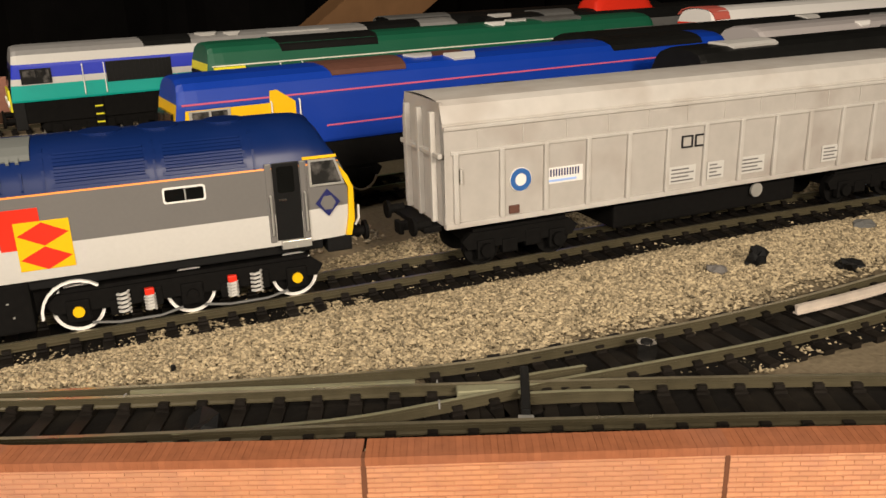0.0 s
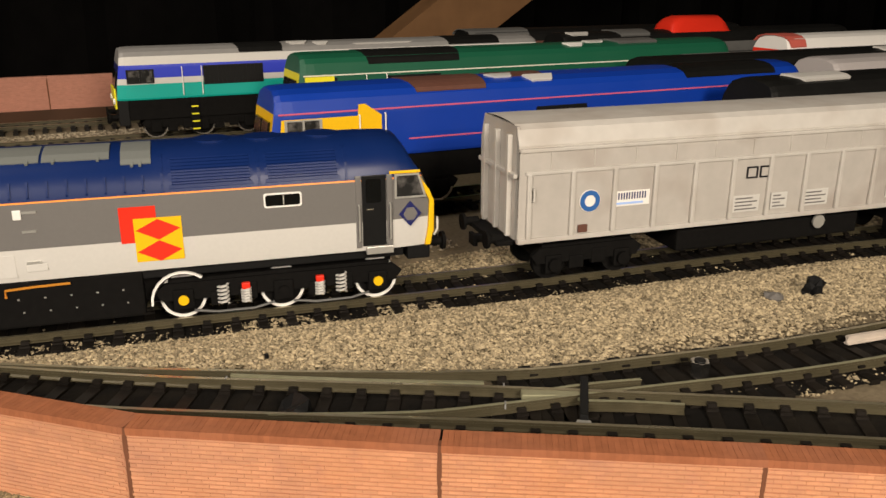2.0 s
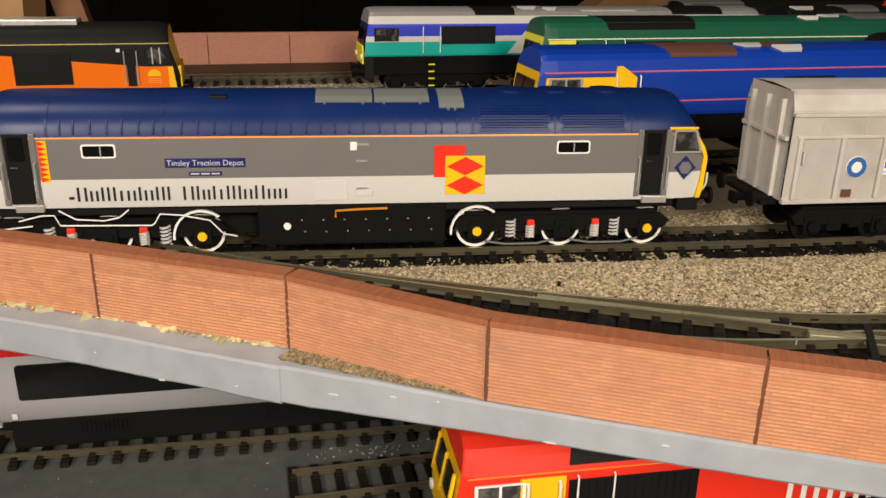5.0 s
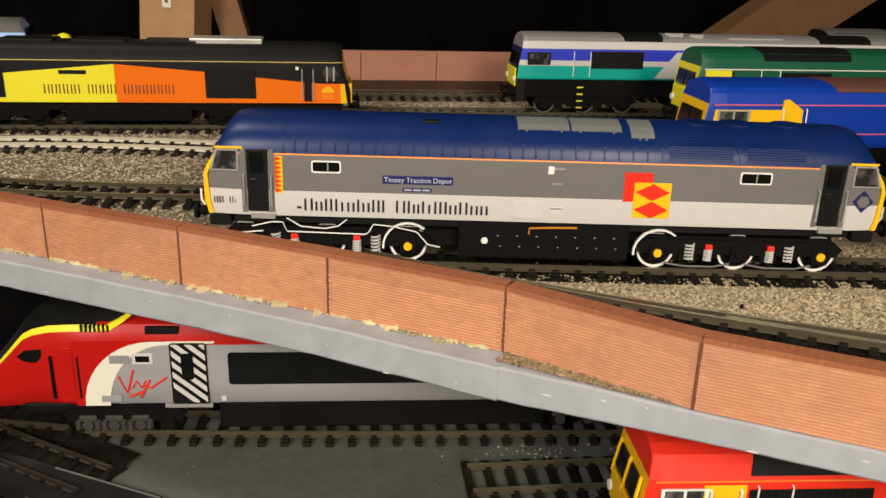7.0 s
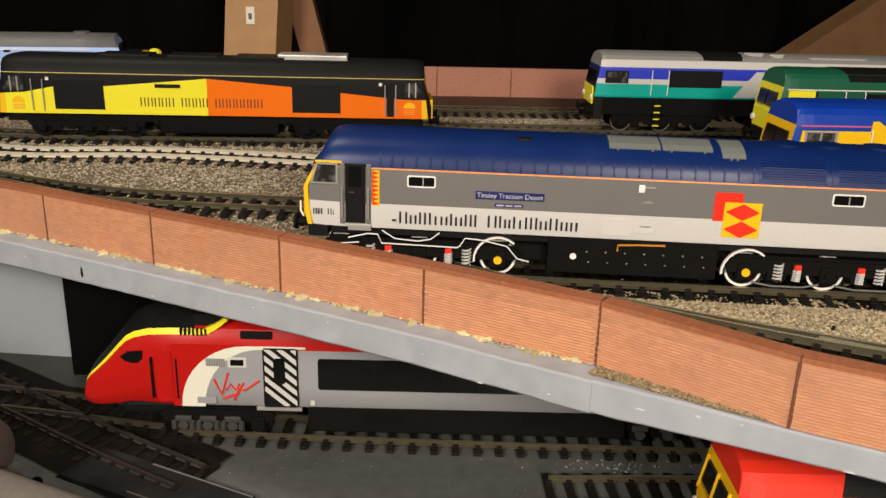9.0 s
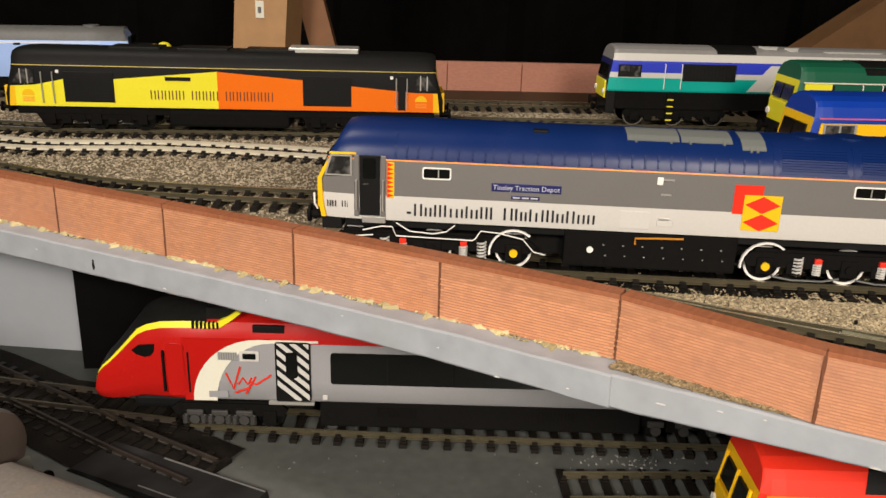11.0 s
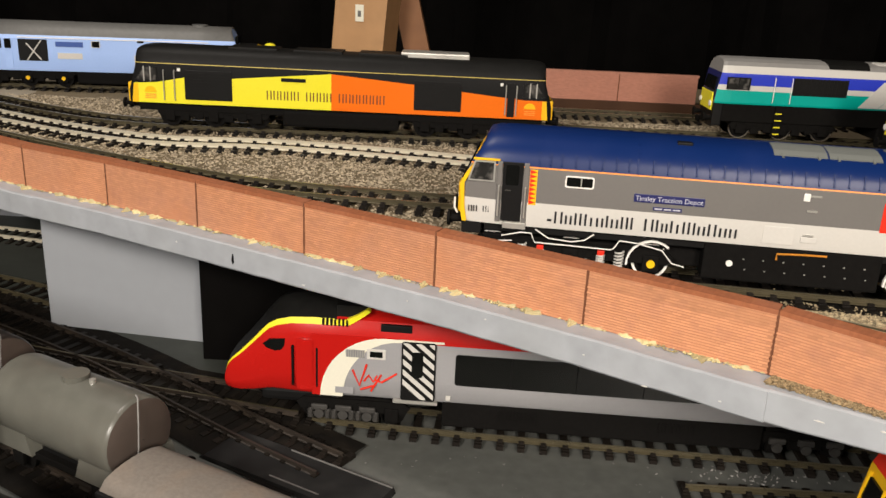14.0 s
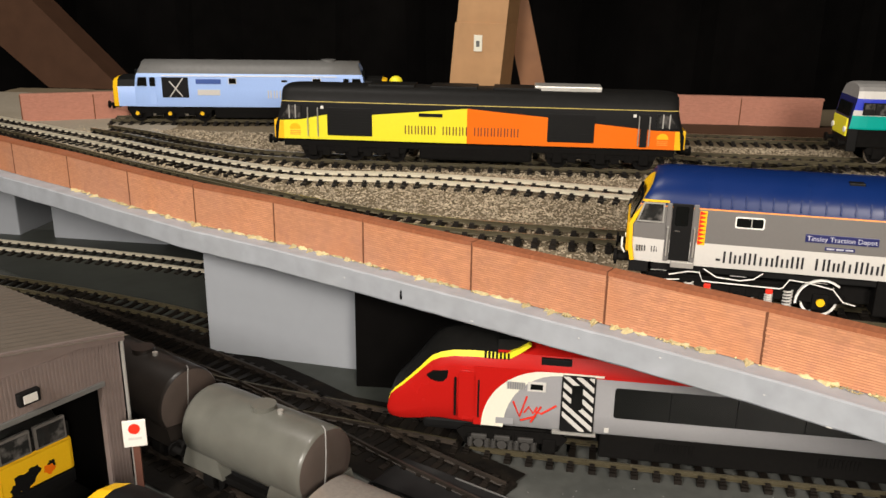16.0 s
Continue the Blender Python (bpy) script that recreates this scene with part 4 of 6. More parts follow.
            bm.faces.new((vs[0][k], vs[0][k + 1], vs[2][k + 1], vs[2][k]))
            bm.faces.new((vs[1][k], vs[1][k + 1], vs[3][k + 1], vs[3][k]))
        for k in (0, steps):
            bm.faces.new((vs[0][k], vs[1][k], vs[3][k], vs[2][k]))
        return bm
    for x in (-88, -84, -79, -74, -69.5, -64.5, -60, -51.5, -46.5, -41.5, -36.5, -32, -27, -22.5, -18, -13, -8.5, -4, 0.5, 5, 10, 15, 20, 25, 30, 35):
        part("roof_rib", on_roof(x - 0.3, x + 0.3, 0.3, 1.7, 0.42), NAVY, e)
    for x in (-92, -57, 40.2, 67.2, 93):
        part("roof_seam", on_roof(x - 0.35, x + 0.35, 0.05, 3.6, 0.18), NAVY, e)
    for x0, x1 in ((42.0, 65.5), (69.0, 91.0)):
        lv = part("louvre_frame", on_roof(x0, x1, 0.35, 3.3, 0.08), NAVY, e, "bank of roof louvres")
        for k in range(9):
            a = 0.72 + k * 0.27
            part("louvre", on_roof(x0 + 0.8, x1 - 0.8, a, a + 0.14, 0.34), NAVY, lv)
    for x0, x1, a0 in ((-10.2, 8.0, 3.3), (8.7, 26.4, 3.3), (29.4, 37.6, 2.7)):
        pn = part("roof_panel", on_roof(x0, x1, a0, 5.9, 0.35), PANELGREY, e, "grey translucent roof panel")
        for xx in (x0 + 3, x1 - 3):
            part("catch", on_roof(xx - 0.4, xx + 0.4, a0 - 0.2, a0 + 0.2, 0.6), PANELGREY, pn)
    part("exhaust_port", B(-43.4, -38.0, -9.5, -4.5, 45.4, 48.0, 0.3), BLACK, e)
    for x in (55, 70, 88):
        part("fan_ring", tube(bmesh.new(), (x, 0, 47.4), (x, 0, 48.75), 5.6, 24), NAVY, e)
    # underframe
    part("floor_frame", B(-111, 111, -14.5, 14.5, 10.5, 14.3, 0.5), BLACK, e)
    part("centre_sill", B(-108, 108, -9.0, 9.0, 1.5, 11.0, 0.5), UNDER, e)
    tank = part("battery_box", B(-30, 32, -15.5, 15.5, 3.4, 17.5, 0.8), UNDER, e, "black equipment boxes between the bogies")
    for x in range(-16, 30, 7):
        part("bolt", B(x, x + 0.6, -15.8, -15.3, 12.0, 12.35), SILVER, tank)
        part("bolt", B(x + 1, x + 1.5, -15.8, -15.3, 8.0, 8.35), SILVER, tank)
    part("gauge", tube(bmesh.new(), (-20.5, -16.0, 10.2), (-20.5, -15.3, 10.2), 1.2, 14), WHITE, tank)
    part("copper_pipe", wire(bmesh.new(), [(-4.6, -16.2, 13.2), (-4.6, -16.2, 15.4), (3, -16.2, 15.8), (12.5, -16.2, 16.0)], 0.4), BRASS, tank)
    bogie(e, -78.0, 13.2, (-29.8, 0, 29.8), 6.9, WHITE, YELLOW, True, foot=1)
    bogie(e, 72.6, 13.2, (-29.8, 0, 29.8), 6.9, WHITE, YELLOW, True, foot=1)
    for x in (-48.2, 42.8):
        bm = bmesh.new()
        arcs = [[(x + rr * math.cos(radians(a)), z0 + rr * math.sin(radians(a))) for a in range(50, 186, 15)] for rr, z0 in ((9.3, 6.8), (8.6, 6.8))]
        v = [[bm.verts.new((px, yy, pz)) for px, pz in line] for line in arcs for yy in (-15.4, -14.2)]
        for k in range(len(arcs[0]) - 1):
            for p, q in ((0, 2), (1, 3), (0, 1), (2, 3)):
                bm.faces.new((v[p][k], v[p][k + 1], v[q][k + 1], v[q][k]))
        part("wheel_guard", bm, WHITE, e, "white wheel guard")
    # white pipe run along the near bogie
    for run in ([(-119, 2.6), (-113, 2.9), (-109, 7.2), (-100, 8.2)], [(-104, 9.8), (-97, 11.6), (-93, 11.6), (-91.5, 8.2), (-63.5, 7.8), (-62.4, 8.4), (-60.5, 11.6), (-54, 11.1), (-45, 9.2), (-41, 4.6), (-36.6, 3.6)],
                [(-91.5, 13.2), (-86.5, 10.2), (-78, 9.6), (-73.2, 10.6), (-70, 13.2)]):
        part("pipe_run", wire(bmesh.new(), [(x, -17.2, z) for x, z in run], 0.25), WHITE, e, "white painted pipe")
    lift_body(e)
    return e


freight_diesel(at(151, -212, RAIL_Z - 4.0, -7.4))


# ---- hopper wagon coupled behind ----
def hopper(m):
    e = thing("hopper_wagon", m, "pale weathered grey bogie hopper wagon with ribbed sides, behind the diesel", "wagon", "wagons")
    Lh = 104.0
    half = [(15.0, 13.0), (16.8, 14.0), (17.2, 35.5), (17.2, 43.2), (16.2, 44.0), (16.4, 45.0), (14.6, 50.0), (12.0, 51.4), (6.0, 51.8), (0, 52.0)]
    st = [section(half, x) for x in (-Lh, -Lh * 0.4, Lh * 0.4, Lh)]
    shell(st, [("side_sheet", HOPPER, 0, 3, "weathered ribbed side sheet"), ("top_rail", HOPPERLIP, 3, 6, "sloping pale top rail"), ("roof_sheet", HOPPERLIP, 6, 9)], e, False)
    for s in (-1, 1):
        end = part("end_sheet", prism(bmesh.new(), [(s * Lh, 13.4), (s * Lh, 51.0), (s * (Lh - 1.0), 51.0), (s * (Lh - 1.0), 13.4)], -14.4, 14.4), HOPPER, e)
        for y in (-10.5, 0, 10.5):
            part("end_stanchion", B(min(s * Lh, s * (Lh + 1.8)), max(s * Lh, s * (Lh + 1.8)), y - 0.9, y + 0.9, 14, 48, 0.3), HOPPERLIP, end)
        part("end_rail", B(min(s * Lh, s * (Lh + 1.5)), max(s * Lh, s * (Lh + 1.5)), -16, 16, 34.5, 36, 0.3), HOPPERLIP, end)
        part("end_platform", B(min(s * Lh, s * (Lh + 6)), max(s * Lh, s * (Lh + 6)), -14, 14, 11.5, 13.2, 0.3), UNDER, e)
        buffers(e, s * (Lh + 3), s)
        bogie(e, s * 76, 12.5, (-13.0, 13.0), 6.2, UNDER, None, False)
        for a in (-13, 13):
            part("axlebox", tube(bmesh.new(), (s * 76 + a, -15.6, 6.2), (s * 76 + a, -13.6, 6.2), 2.3, 12), UNDER, e)
    n = 13
    for k in range(n + 1):
        x = -Lh + 3.5 + k * (2 * Lh - 7) / n
        part("rib", B(x - 0.8, x + 0.8, -18.2, -17.0, 14.2, 36.2, 0.35), HOPPERLIP, e)
        if k < n:
            part("upper_seam", B(x + 7.4, x + 7.7, -17.5, -17.1, 37.5, 43.0), HOPPERLIP, e)
    part("waist_rail", B(-Lh + 2, Lh - 2, -17.9, -17.0, 35.6, 36.8, 0.25), HOPPERLIP, e)
    part("lower_rail", B(-Lh, Lh, -17.6, -15.5, 12.6, 14.4, 0.3), HOPPERLIP, e)
    part("drip_rail", B(-Lh, Lh, -17.9, -16.0, 43.0, 44.2, 0.25), HOPPERLIP, e)
    # panel signs
    seg = 32
    outer = [(-Lh + 25.5 + 3.6 * math.cos(2 * math.pi * k / seg), 25.5 + 3.6 * math.sin(2 * math.pi * k / seg)) for k in range(seg)]
    inner = [(-Lh + 25.5 + 2.0 * math.cos(2 * math.pi * k / seg), 25.5 + 2.0 * math.sin(2 * math.pi * k / seg)) for k in range(seg)]
    part("emblem_disc", tube(bmesh.new(), (-Lh + 25.5, -17.55, 25.5), (-Lh + 25.5, -17.1, 25.5), 3.8, 32), WHITE, e)
    part("emblem_ring", ring(bmesh.new(), outer, inner, -17.75, -17.4), paint("emblem_blue", (0.03, 0.12, 0.36), 0.4), e, "blue ring emblem")
    card = part("name_panel", B(-Lh + 34.5, -Lh + 48.0, -17.5, -17.1, 22.6, 27.8, 0.1), WHITE, e)
    part("lettering", barred([(0.62, 1)] * 6, 2.3, -17.55, -Lh + 35.0, 25.0, 0.25, 0.12, 0.2), PLATE, card)
    part("small_bar", B(-Lh + 35.2, -Lh + 45.5, -17.65, -17.5, 23.3, 24.0), SKYBLUE, card)
    part("ladder_socket", B(-Lh + 21.5, -Lh + 25.0, -17.8, -17.2, 14.9, 17.6, 0.2), RUSTBROWN, e)
    for k, (x, z) in enumerate(((86.5, 28.5), (92.0, 28.5))):
        part("notice", ring(bmesh.new(), rounded(-Lh + x, -Lh + x + 4.6, z, z + 4.2, 0.2, 1), rounded(-Lh + x + 0.5, -Lh + x + 4.1, z + 0.5, z + 3.7, 0.2, 1), -17.6, -17.15), INK, e)
    for x, w in ((82, 11), (98, 7), (112, 11), (150, 9)):
        card = part("data_panel", B(-Lh + x, -Lh + x + w, -17.45, -17.1, 16.4, 22.4, 0.1), PALE, e)
        for k in range(4):
            part("print_bar", B(-Lh + x + 0.8, -Lh + x + w - 1 - (k % 2) * 2, -17.55, -17.4, 17.2 + k * 1.3, 17.7 + k * 1.3), GREY, card)
    part("tie_hook", wire(bmesh.new(), [(-Lh + 5, -17.2, 27), (-Lh + 5, -18.4, 27), (-Lh + 5, -18.4, 31), (-Lh + 5, -17.2, 31)], 0.4), HOPPERLIP, e)
    part("centre_sill", B(-92, 92, -6, 6, 8, 13.2, 0.5), UNDER, e)
    part("hopper_chute", B(-40, 40, -12, 12, 5.0, 13.2, 1.0), UNDER, e, "dark discharge chutes under the wagon")
    part("brake_wheel", tube(bmesh.new(), (20, -14.0, 8.5), (20, -13.2, 8.5), 2.6, 16), SILVER, e)
    lift_body(e, 3.0)
    return e


hopper(at(401, -242.5, RAIL_Z - 4.0, -5.8))


# ---- hooded freight diesels of the storage sidings ----
ROOF_ARC = [(-16.9, 42.8), (-14.9, 47.4), (-12.9, 49.8), (-8.0, 51.5), (0, 52.1), (8.0, 51.5), (12.9, 49.8), (14.9, 47.4)]


def roof_strip(x0, x1, f0, f1, lift):
    """A panel with slanted ends lying over the roof's curve, between two steps of its arc."""
    def spot(f):
        i = min(int(f), len(ROOF_ARC) - 2)
        (ya, za), (yb, zb) = ROOF_ARC[i], ROOF_ARC[i + 1]
        return ya + (yb - ya) * (f - i), za + (zb - za) * (f - i)

    n = 6
    bm = bmesh.new()
    for d in (lift, -0.3):
        rows = []
        for k in range(n + 1):
            y, z = spot(f0 + (f1 - f0) * k / n)
            cut = 2.6 * (1 - k / n)
            rows.append([(x, y - d * 0.5, z + d) for x in (x0 + cut, (x0 + x1) / 2, x1 - cut)])
        sheet(bm, rows)
    top = bm.verts[:]
    half_n = len(top) // 2
    def at_row(part_i, k, c):
        return top[part_i * half_n + k * 3 + c]
    for k in range(n):
        for c in (0, 2):
            bm.faces.new((at_row(0, k, c), at_row(0, k + 1, c), at_row(1, k + 1, c), at_row(1, k, c)))
    for c in (0, 1):
        for k in (0, n):
            bm.faces.new((at_row(0, k, c), at_row(0, k, c + 1), at_row(1, k, c + 1), at_row(1, k, c)))
    return bm


def hood_diesel(m, label, Lh, low, mid, high, roof, front, grille_x, roof_blocks, stripe=None, cab=None, roof_line=None, pane_frame=BLACK, lettering=None, nose=None):
    e = thing("diesel_locomotive", m, label, "locomotive", "engines")
    half = [(16.4, 23.2), (16.8, 24.2), (16.9, 32.0), (16.9, 35.4), (16.9, 41.4), (16.8, 42.8), (14.8, 47.4), (12.8, 49.8), (8.0, 51.4), (0, 52.0)]
    st = []
    for x in (-Lh, -Lh + 1.5, -Lh + 5, -Lh + 10, -Lh + 30, 0, Lh - 30, Lh - 10, Lh - 5, Lh - 1.5, Lh):
        t = max(0.0, (abs(x) - (Lh - 10)) / 10)
        s = 1 if x > 0 else -1
        st.append(section(half, x, 1 - 0.11 * t ** 2, rake=lambda z, t=t, s=s: -s * max(0.0, z - 27) * 0.16 * t ** 2,
                          zf=lambda z, t=t: z if z <= 44 else 44 + (z - 44) * (1 - 0.12 * t ** 2)))
    shell(st, [("lower_side", low, 0, 2), ("waist_side", mid, 2, 3), ("upper_side", high, 3, 5), ("roof_slope", roof_line or roof, 5, 6), ("roof", roof, 6, 9)], e, False)
    for s in (-1, 1):
        rp = st[0] if s < 0 else st[-1]
        bm = bmesh.new()
        bm.faces.new([bm.verts.new(p) for p in rp if p[2] <= 42.9])
        fr = part("cab_front", bm, front, e)
        bm = bmesh.new()
        bm.faces.new([bm.verts.new(p) for p in rp if p[2] >= 42.7])
        part("roof_front", bm, roof, e)
        part("nose_step", B(min(s * Lh, s * (Lh + 1.2)), max(s * Lh, s * (Lh + 1.2)), -12.2, 12.2, 18, 29.6, 0.5), nose or front, fr)
        for y0, y1 in ((-11.6, -0.9), (0.9, 11.6)):
            bm = bmesh.new()
            f = bm.faces.new([bm.verts.new(p) for p in ((s * (Lh - 0.5), y0, 31.0), (s * (Lh - 0.5), y1, 31.0), (s * (Lh - 1.9), y1 * 0.95, 39.2), (s * (Lh - 1.9), y0 * 0.95, 39.2))])
            ex = bmesh.ops.extrude_face_region(bm, geom=[f])
            for v in ex["geom"]:
                if isinstance(v, bmesh.types.BMVert):
                    v.co.x += s * 0.9
            part("windscreen", bm, GLASS, fr)
        for y in (-11, 11):
            part("lamp_cluster", tube(bmesh.new(), (s * (Lh + 1), y, 22.5), (s * (Lh + 2), y, 22.5), 1.8, 14), WHITE, fr)
        buffers(e, s * (Lh - 1), s)
        part("buffer_beam", B(min(s * (Lh - 6), s * Lh), max(s * (Lh - 6), s * Lh), -15, 15, 8.5, 23.4, 0.5), BLACK, e)
        bogie(e, s * (Lh - 47), 12.8, (-27, 0, 27), 7.0, STEEL, None, False)
        wx = sorted((s * (Lh - 6.0), s * (Lh - 21)))
        if cab and s < 0:
            part("cab_side", prism(bmesh.new(), [(s * (Lh - 3), 24.0), (s * (Lh - 5), 40.6), (s * (Lh - 36), 40.6), (s * (Lh - 36.4), 45.0), (s * (Lh - 39), 45.2), (s * (Lh - 46), 40.4), (s * (Lh - 46), 24.0)], -17.2, -16.6), cab, e)
        win = window(e, [(wx[0], 32.6), (wx[1], 32.6), (wx[1], 40.4), (wx[0], 40.4)], -17.3, pane_frame, name="cab_window", glass=CABGLASS)
        part("mullion", B((wx[0] + wx[1]) / 2 - 0.4, (wx[0] + wx[1]) / 2 + 0.4, -17.7, -17.2, 32.6, 40.4), pane_frame, win)
        for xx in (s * (Lh - 36.5), s * (Lh - 47.5)):
            handrail(e, xx, 25, 41, -17.0, WHITE)
    part("underframe", B(-Lh + 6, Lh - 6, -15.0, 15.0, 11.5, 23.6, 0.5), UNDER, e)
    part("fuel_tank", B(-30, 30, -15, 15, 3.2, 12, 1.6), UNDER, e)
    lad = part("ladder", B(-Lh + 40, -Lh + 44.5, -16.6, -15.0, 3, 23, 0.1), UNDER, e)
    for k in range(4):
        part("rung", B(-Lh + 40.2, -Lh + 44.3, -17.0, -16.2, 4.5 + k * 4.4, 5.3 + k * 4.4), BRIGHTYELLOW, lad)
    for x0, x1, z0, z1 in grille_x:
        z0, z1 = z0 + 8.4, z1 + 6.2
        g = part("grille", B(x0, x1, -17.3, -16.7, z0, z1, 0.2), BLACK, e, "black body-side grille")
        k = x0 + 1.2
        while k < x1 - 1:
            part("slat", B(k, k + 0.5, -17.55, -17.2, z0 + 0.6, z1 - 0.6), DARKROOF, g)
            k += 2.4
    for x0, x1, mm, f0, f1, lift in roof_blocks:
        part("roof_section", roof_strip(x0, x1, f0, f1, lift), mm, e)
    if stripe:
        sm, z0, z1 = stripe
        part("stripe", B(-Lh + 4, Lh - 4, -17.15, -16.7, z0, z1), sm, e)
    if lettering:
        lm, x, z, cap, n = lettering
        part("lettering", barred([(0.55, 1 if k % 3 == 0 else 0.72) if k % 6 != 5 else (0.4, 0) for k in range(n)], cap, -17.1, x, z), lm, e)
    return e


teal_engine = hood_diesel(at(194.5 + 138, 52, RAIL_Z + 2.5), "teal, white and blue hooded diesel with a pale grey roof", 138, TEAL, PALE, VIOLET, ROOFGREY, PLATE,
            [(-89.5, -54.5, 22, 35.2), (70, 96, 22, 35.2)], [(-70, -39, DARKROOF, 1.2, 6.6, 0.25), (66, 108, DARKROOF, 1.2, 6.6, 0.25), (-37, -24, PALE, 2.6, 3.4, 0.9), (-21, -11, PALE, 2.2, 3.0, 0.6), (4, 44, PALE, 2.0, 2.3, 0.3)], None, None, PALE, nose=BRIGHTYELLOW)
part("livery_wedge", prism(bmesh.new(), [(-46, 24.3), (-32, 41.3), (-19, 41.3), (-33, 24.3)], -17.1, -16.8), PALE, teal_engine)
part("livery_wedge", prism(bmesh.new(), [(-32.5, 24.3), (-28, 30.0), (40, 30.0), (40, 24.3)], -17.1, -16.8), PALE, teal_engine)
green_engine = hood_diesel(at(272 + 138, -48, RAIL_Z + 5.0), "deep green hooded diesel with yellow ends on a storage track", 138, GREEN, GREEN, GREEN, GREEN, BRIGHTYELLOW,
            [(-90, -60, 20, 34)], [(-102, -46, DARKROOF, 0.75, 5.0, 0.2), (20, 33, WHITE, 2.4, 3.2, 0.8), (36, 50, PALE, 3.2, 3.8, 0.8), (54, 86, MIDROOF, 2.6, 5.0, 0.9)], (CREAM, 41.4, 42.0))
part("cab_patch", prism(bmesh.new(), [(-132.5, 24.2), (-133.5, 41.2), (-118.5, 41.2), (-118.5, 24.2)], -17.75, -16.8), BRIGHTYELLOW, green_engine, "yellow cab side patch")
blue_engine = hood_diesel(at(237 + 138, -140, RAIL_Z + 1.0), "royal blue hooded diesel with yellow cab and thin pink line", 138, ROYAL, ROYAL, ROYAL, ROYAL, YELLOW,
            [(-20, 6, 22, 33)], [(-78, -41, RUSTBROWN, 1.3, 5.0, 0.3), (-39, -26, PALE, 2.9, 3.7, 0.7), (-36, -9, RUSTBROWN, 3.0, 5.0, 0.25), (-23, -8, PALE, 1.9, 3.0, 0.8), (60, 120, DARKROOF, 1.0, 6.0, 0.3)], (paint("pink_line", (0.60, 0.11, 0.20), 0.4), 42.4, 43.0), YELLOW, None, SILVER)
bm = words("Renewing the Tube", 5.4, 0.1)
bmesh.ops.translate(bm, verts=bm.verts, vec=(-18.0, -17.05, 32.6))
part("slogan_lettering", bm, WHITE, blue_engine, "white lettering on the blue side")
part("lower_line", B(-80, 134, -17.1, -16.8, 29.4, 30.0), bpy.data.materials["pink_line"], blue_engine)
hood_diesel(at(531 + 138, -140, RAIL_Z + 1.0), "violet-blue hooded diesel with a mauve roof", 138, VIOLET, VIOLET, VIOLET, LILAC, PLATE, [(-90, -60, 20, 34)], [(-60, -48, WHITE, 1.2, 2.2, 0.7), (-20, 10, MIDROOF, 1.5, 5.0, 0.8)])
hood_diesel(at(440 + 138, -190, RAIL_Z), "black-roofed pale blue diesel with a white roof box", 138, SKYBLUE, SKYBLUE, DARKROOF, DARKROOF, BLACK, [(-90, -60, 20, 34)], [(-116, -84, PALE, 2.4, 4.2, 0.9), (10, 30, MIDROOF, 1.5, 5.0, 0.8)])
hood_diesel(at(452 + 138, -95, RAIL_Z), "black hooded diesel stored beside the green engine", 138, BLACK, BLACK, BLACK, DARKROOF, BLACK, [(-90, -60, 20, 34)], [(-104, -38, MIDROOF, 4.4, 6.8, 0.2), (34, 50, PALE, 2.2, 3.4, 0.8)])
hood_diesel(at(590 + 138, -48, RAIL_Z + 5.0), "white-roofed diesel with a dull red front end", 138, RUSTBROWN, PALE, PALE, WHITE, RED, [(-90, -60, 20, 34)], [(-136, -118, paint("dull_pink_red", (0.55, 0.12, 0.09), 0.45), 0.4, 7.0, 0.4)])
far_engine = hood_diesel(at(486 + 138, 52, RAIL_Z + 2.5), "dark grey hooded diesel with a red roof hood", 138, BLACK, BLACK, MIDROOF, DARKROOF, BLACK, [(-90, -60, 20, 34)], [(-90, -60, MIDROOF, 1.5, 5.0, 0.8), (-130, -112, PALE, 2.2, 3.2, 0.8)])
bm = bmesh.new()
sheet(bm, [[(x, y, 50.0 + h * math.sqrt(max(0.0, 1 - (y / 12.5) ** 4))) for y in [-12.5 + k * 2.5 for k in range(11)]] for x, h in ((-41, 0.5), (-39.5, 6), (-36, 9.5), (-30, 11.4), (5, 11.4), (9, 8.5), (12, 4), (14, 0.5))])
part("roof_hood", bm, RED, far_engine, "bright red rounded roof hood", True)
hood_diesel(at(455 + 138, 140, RAIL_Z), "dark brown hooded diesel on the back siding", 138, BLACK, RUSTBROWN, RUSTBROWN, DARKROOF, YELLOW, [(-90, -60, 20, 34)], [(-136, -80, MIDROOF, 0.3, 7.0, 0.4), (60, 84, PALE, 1.6, 4.0, 0.7)])


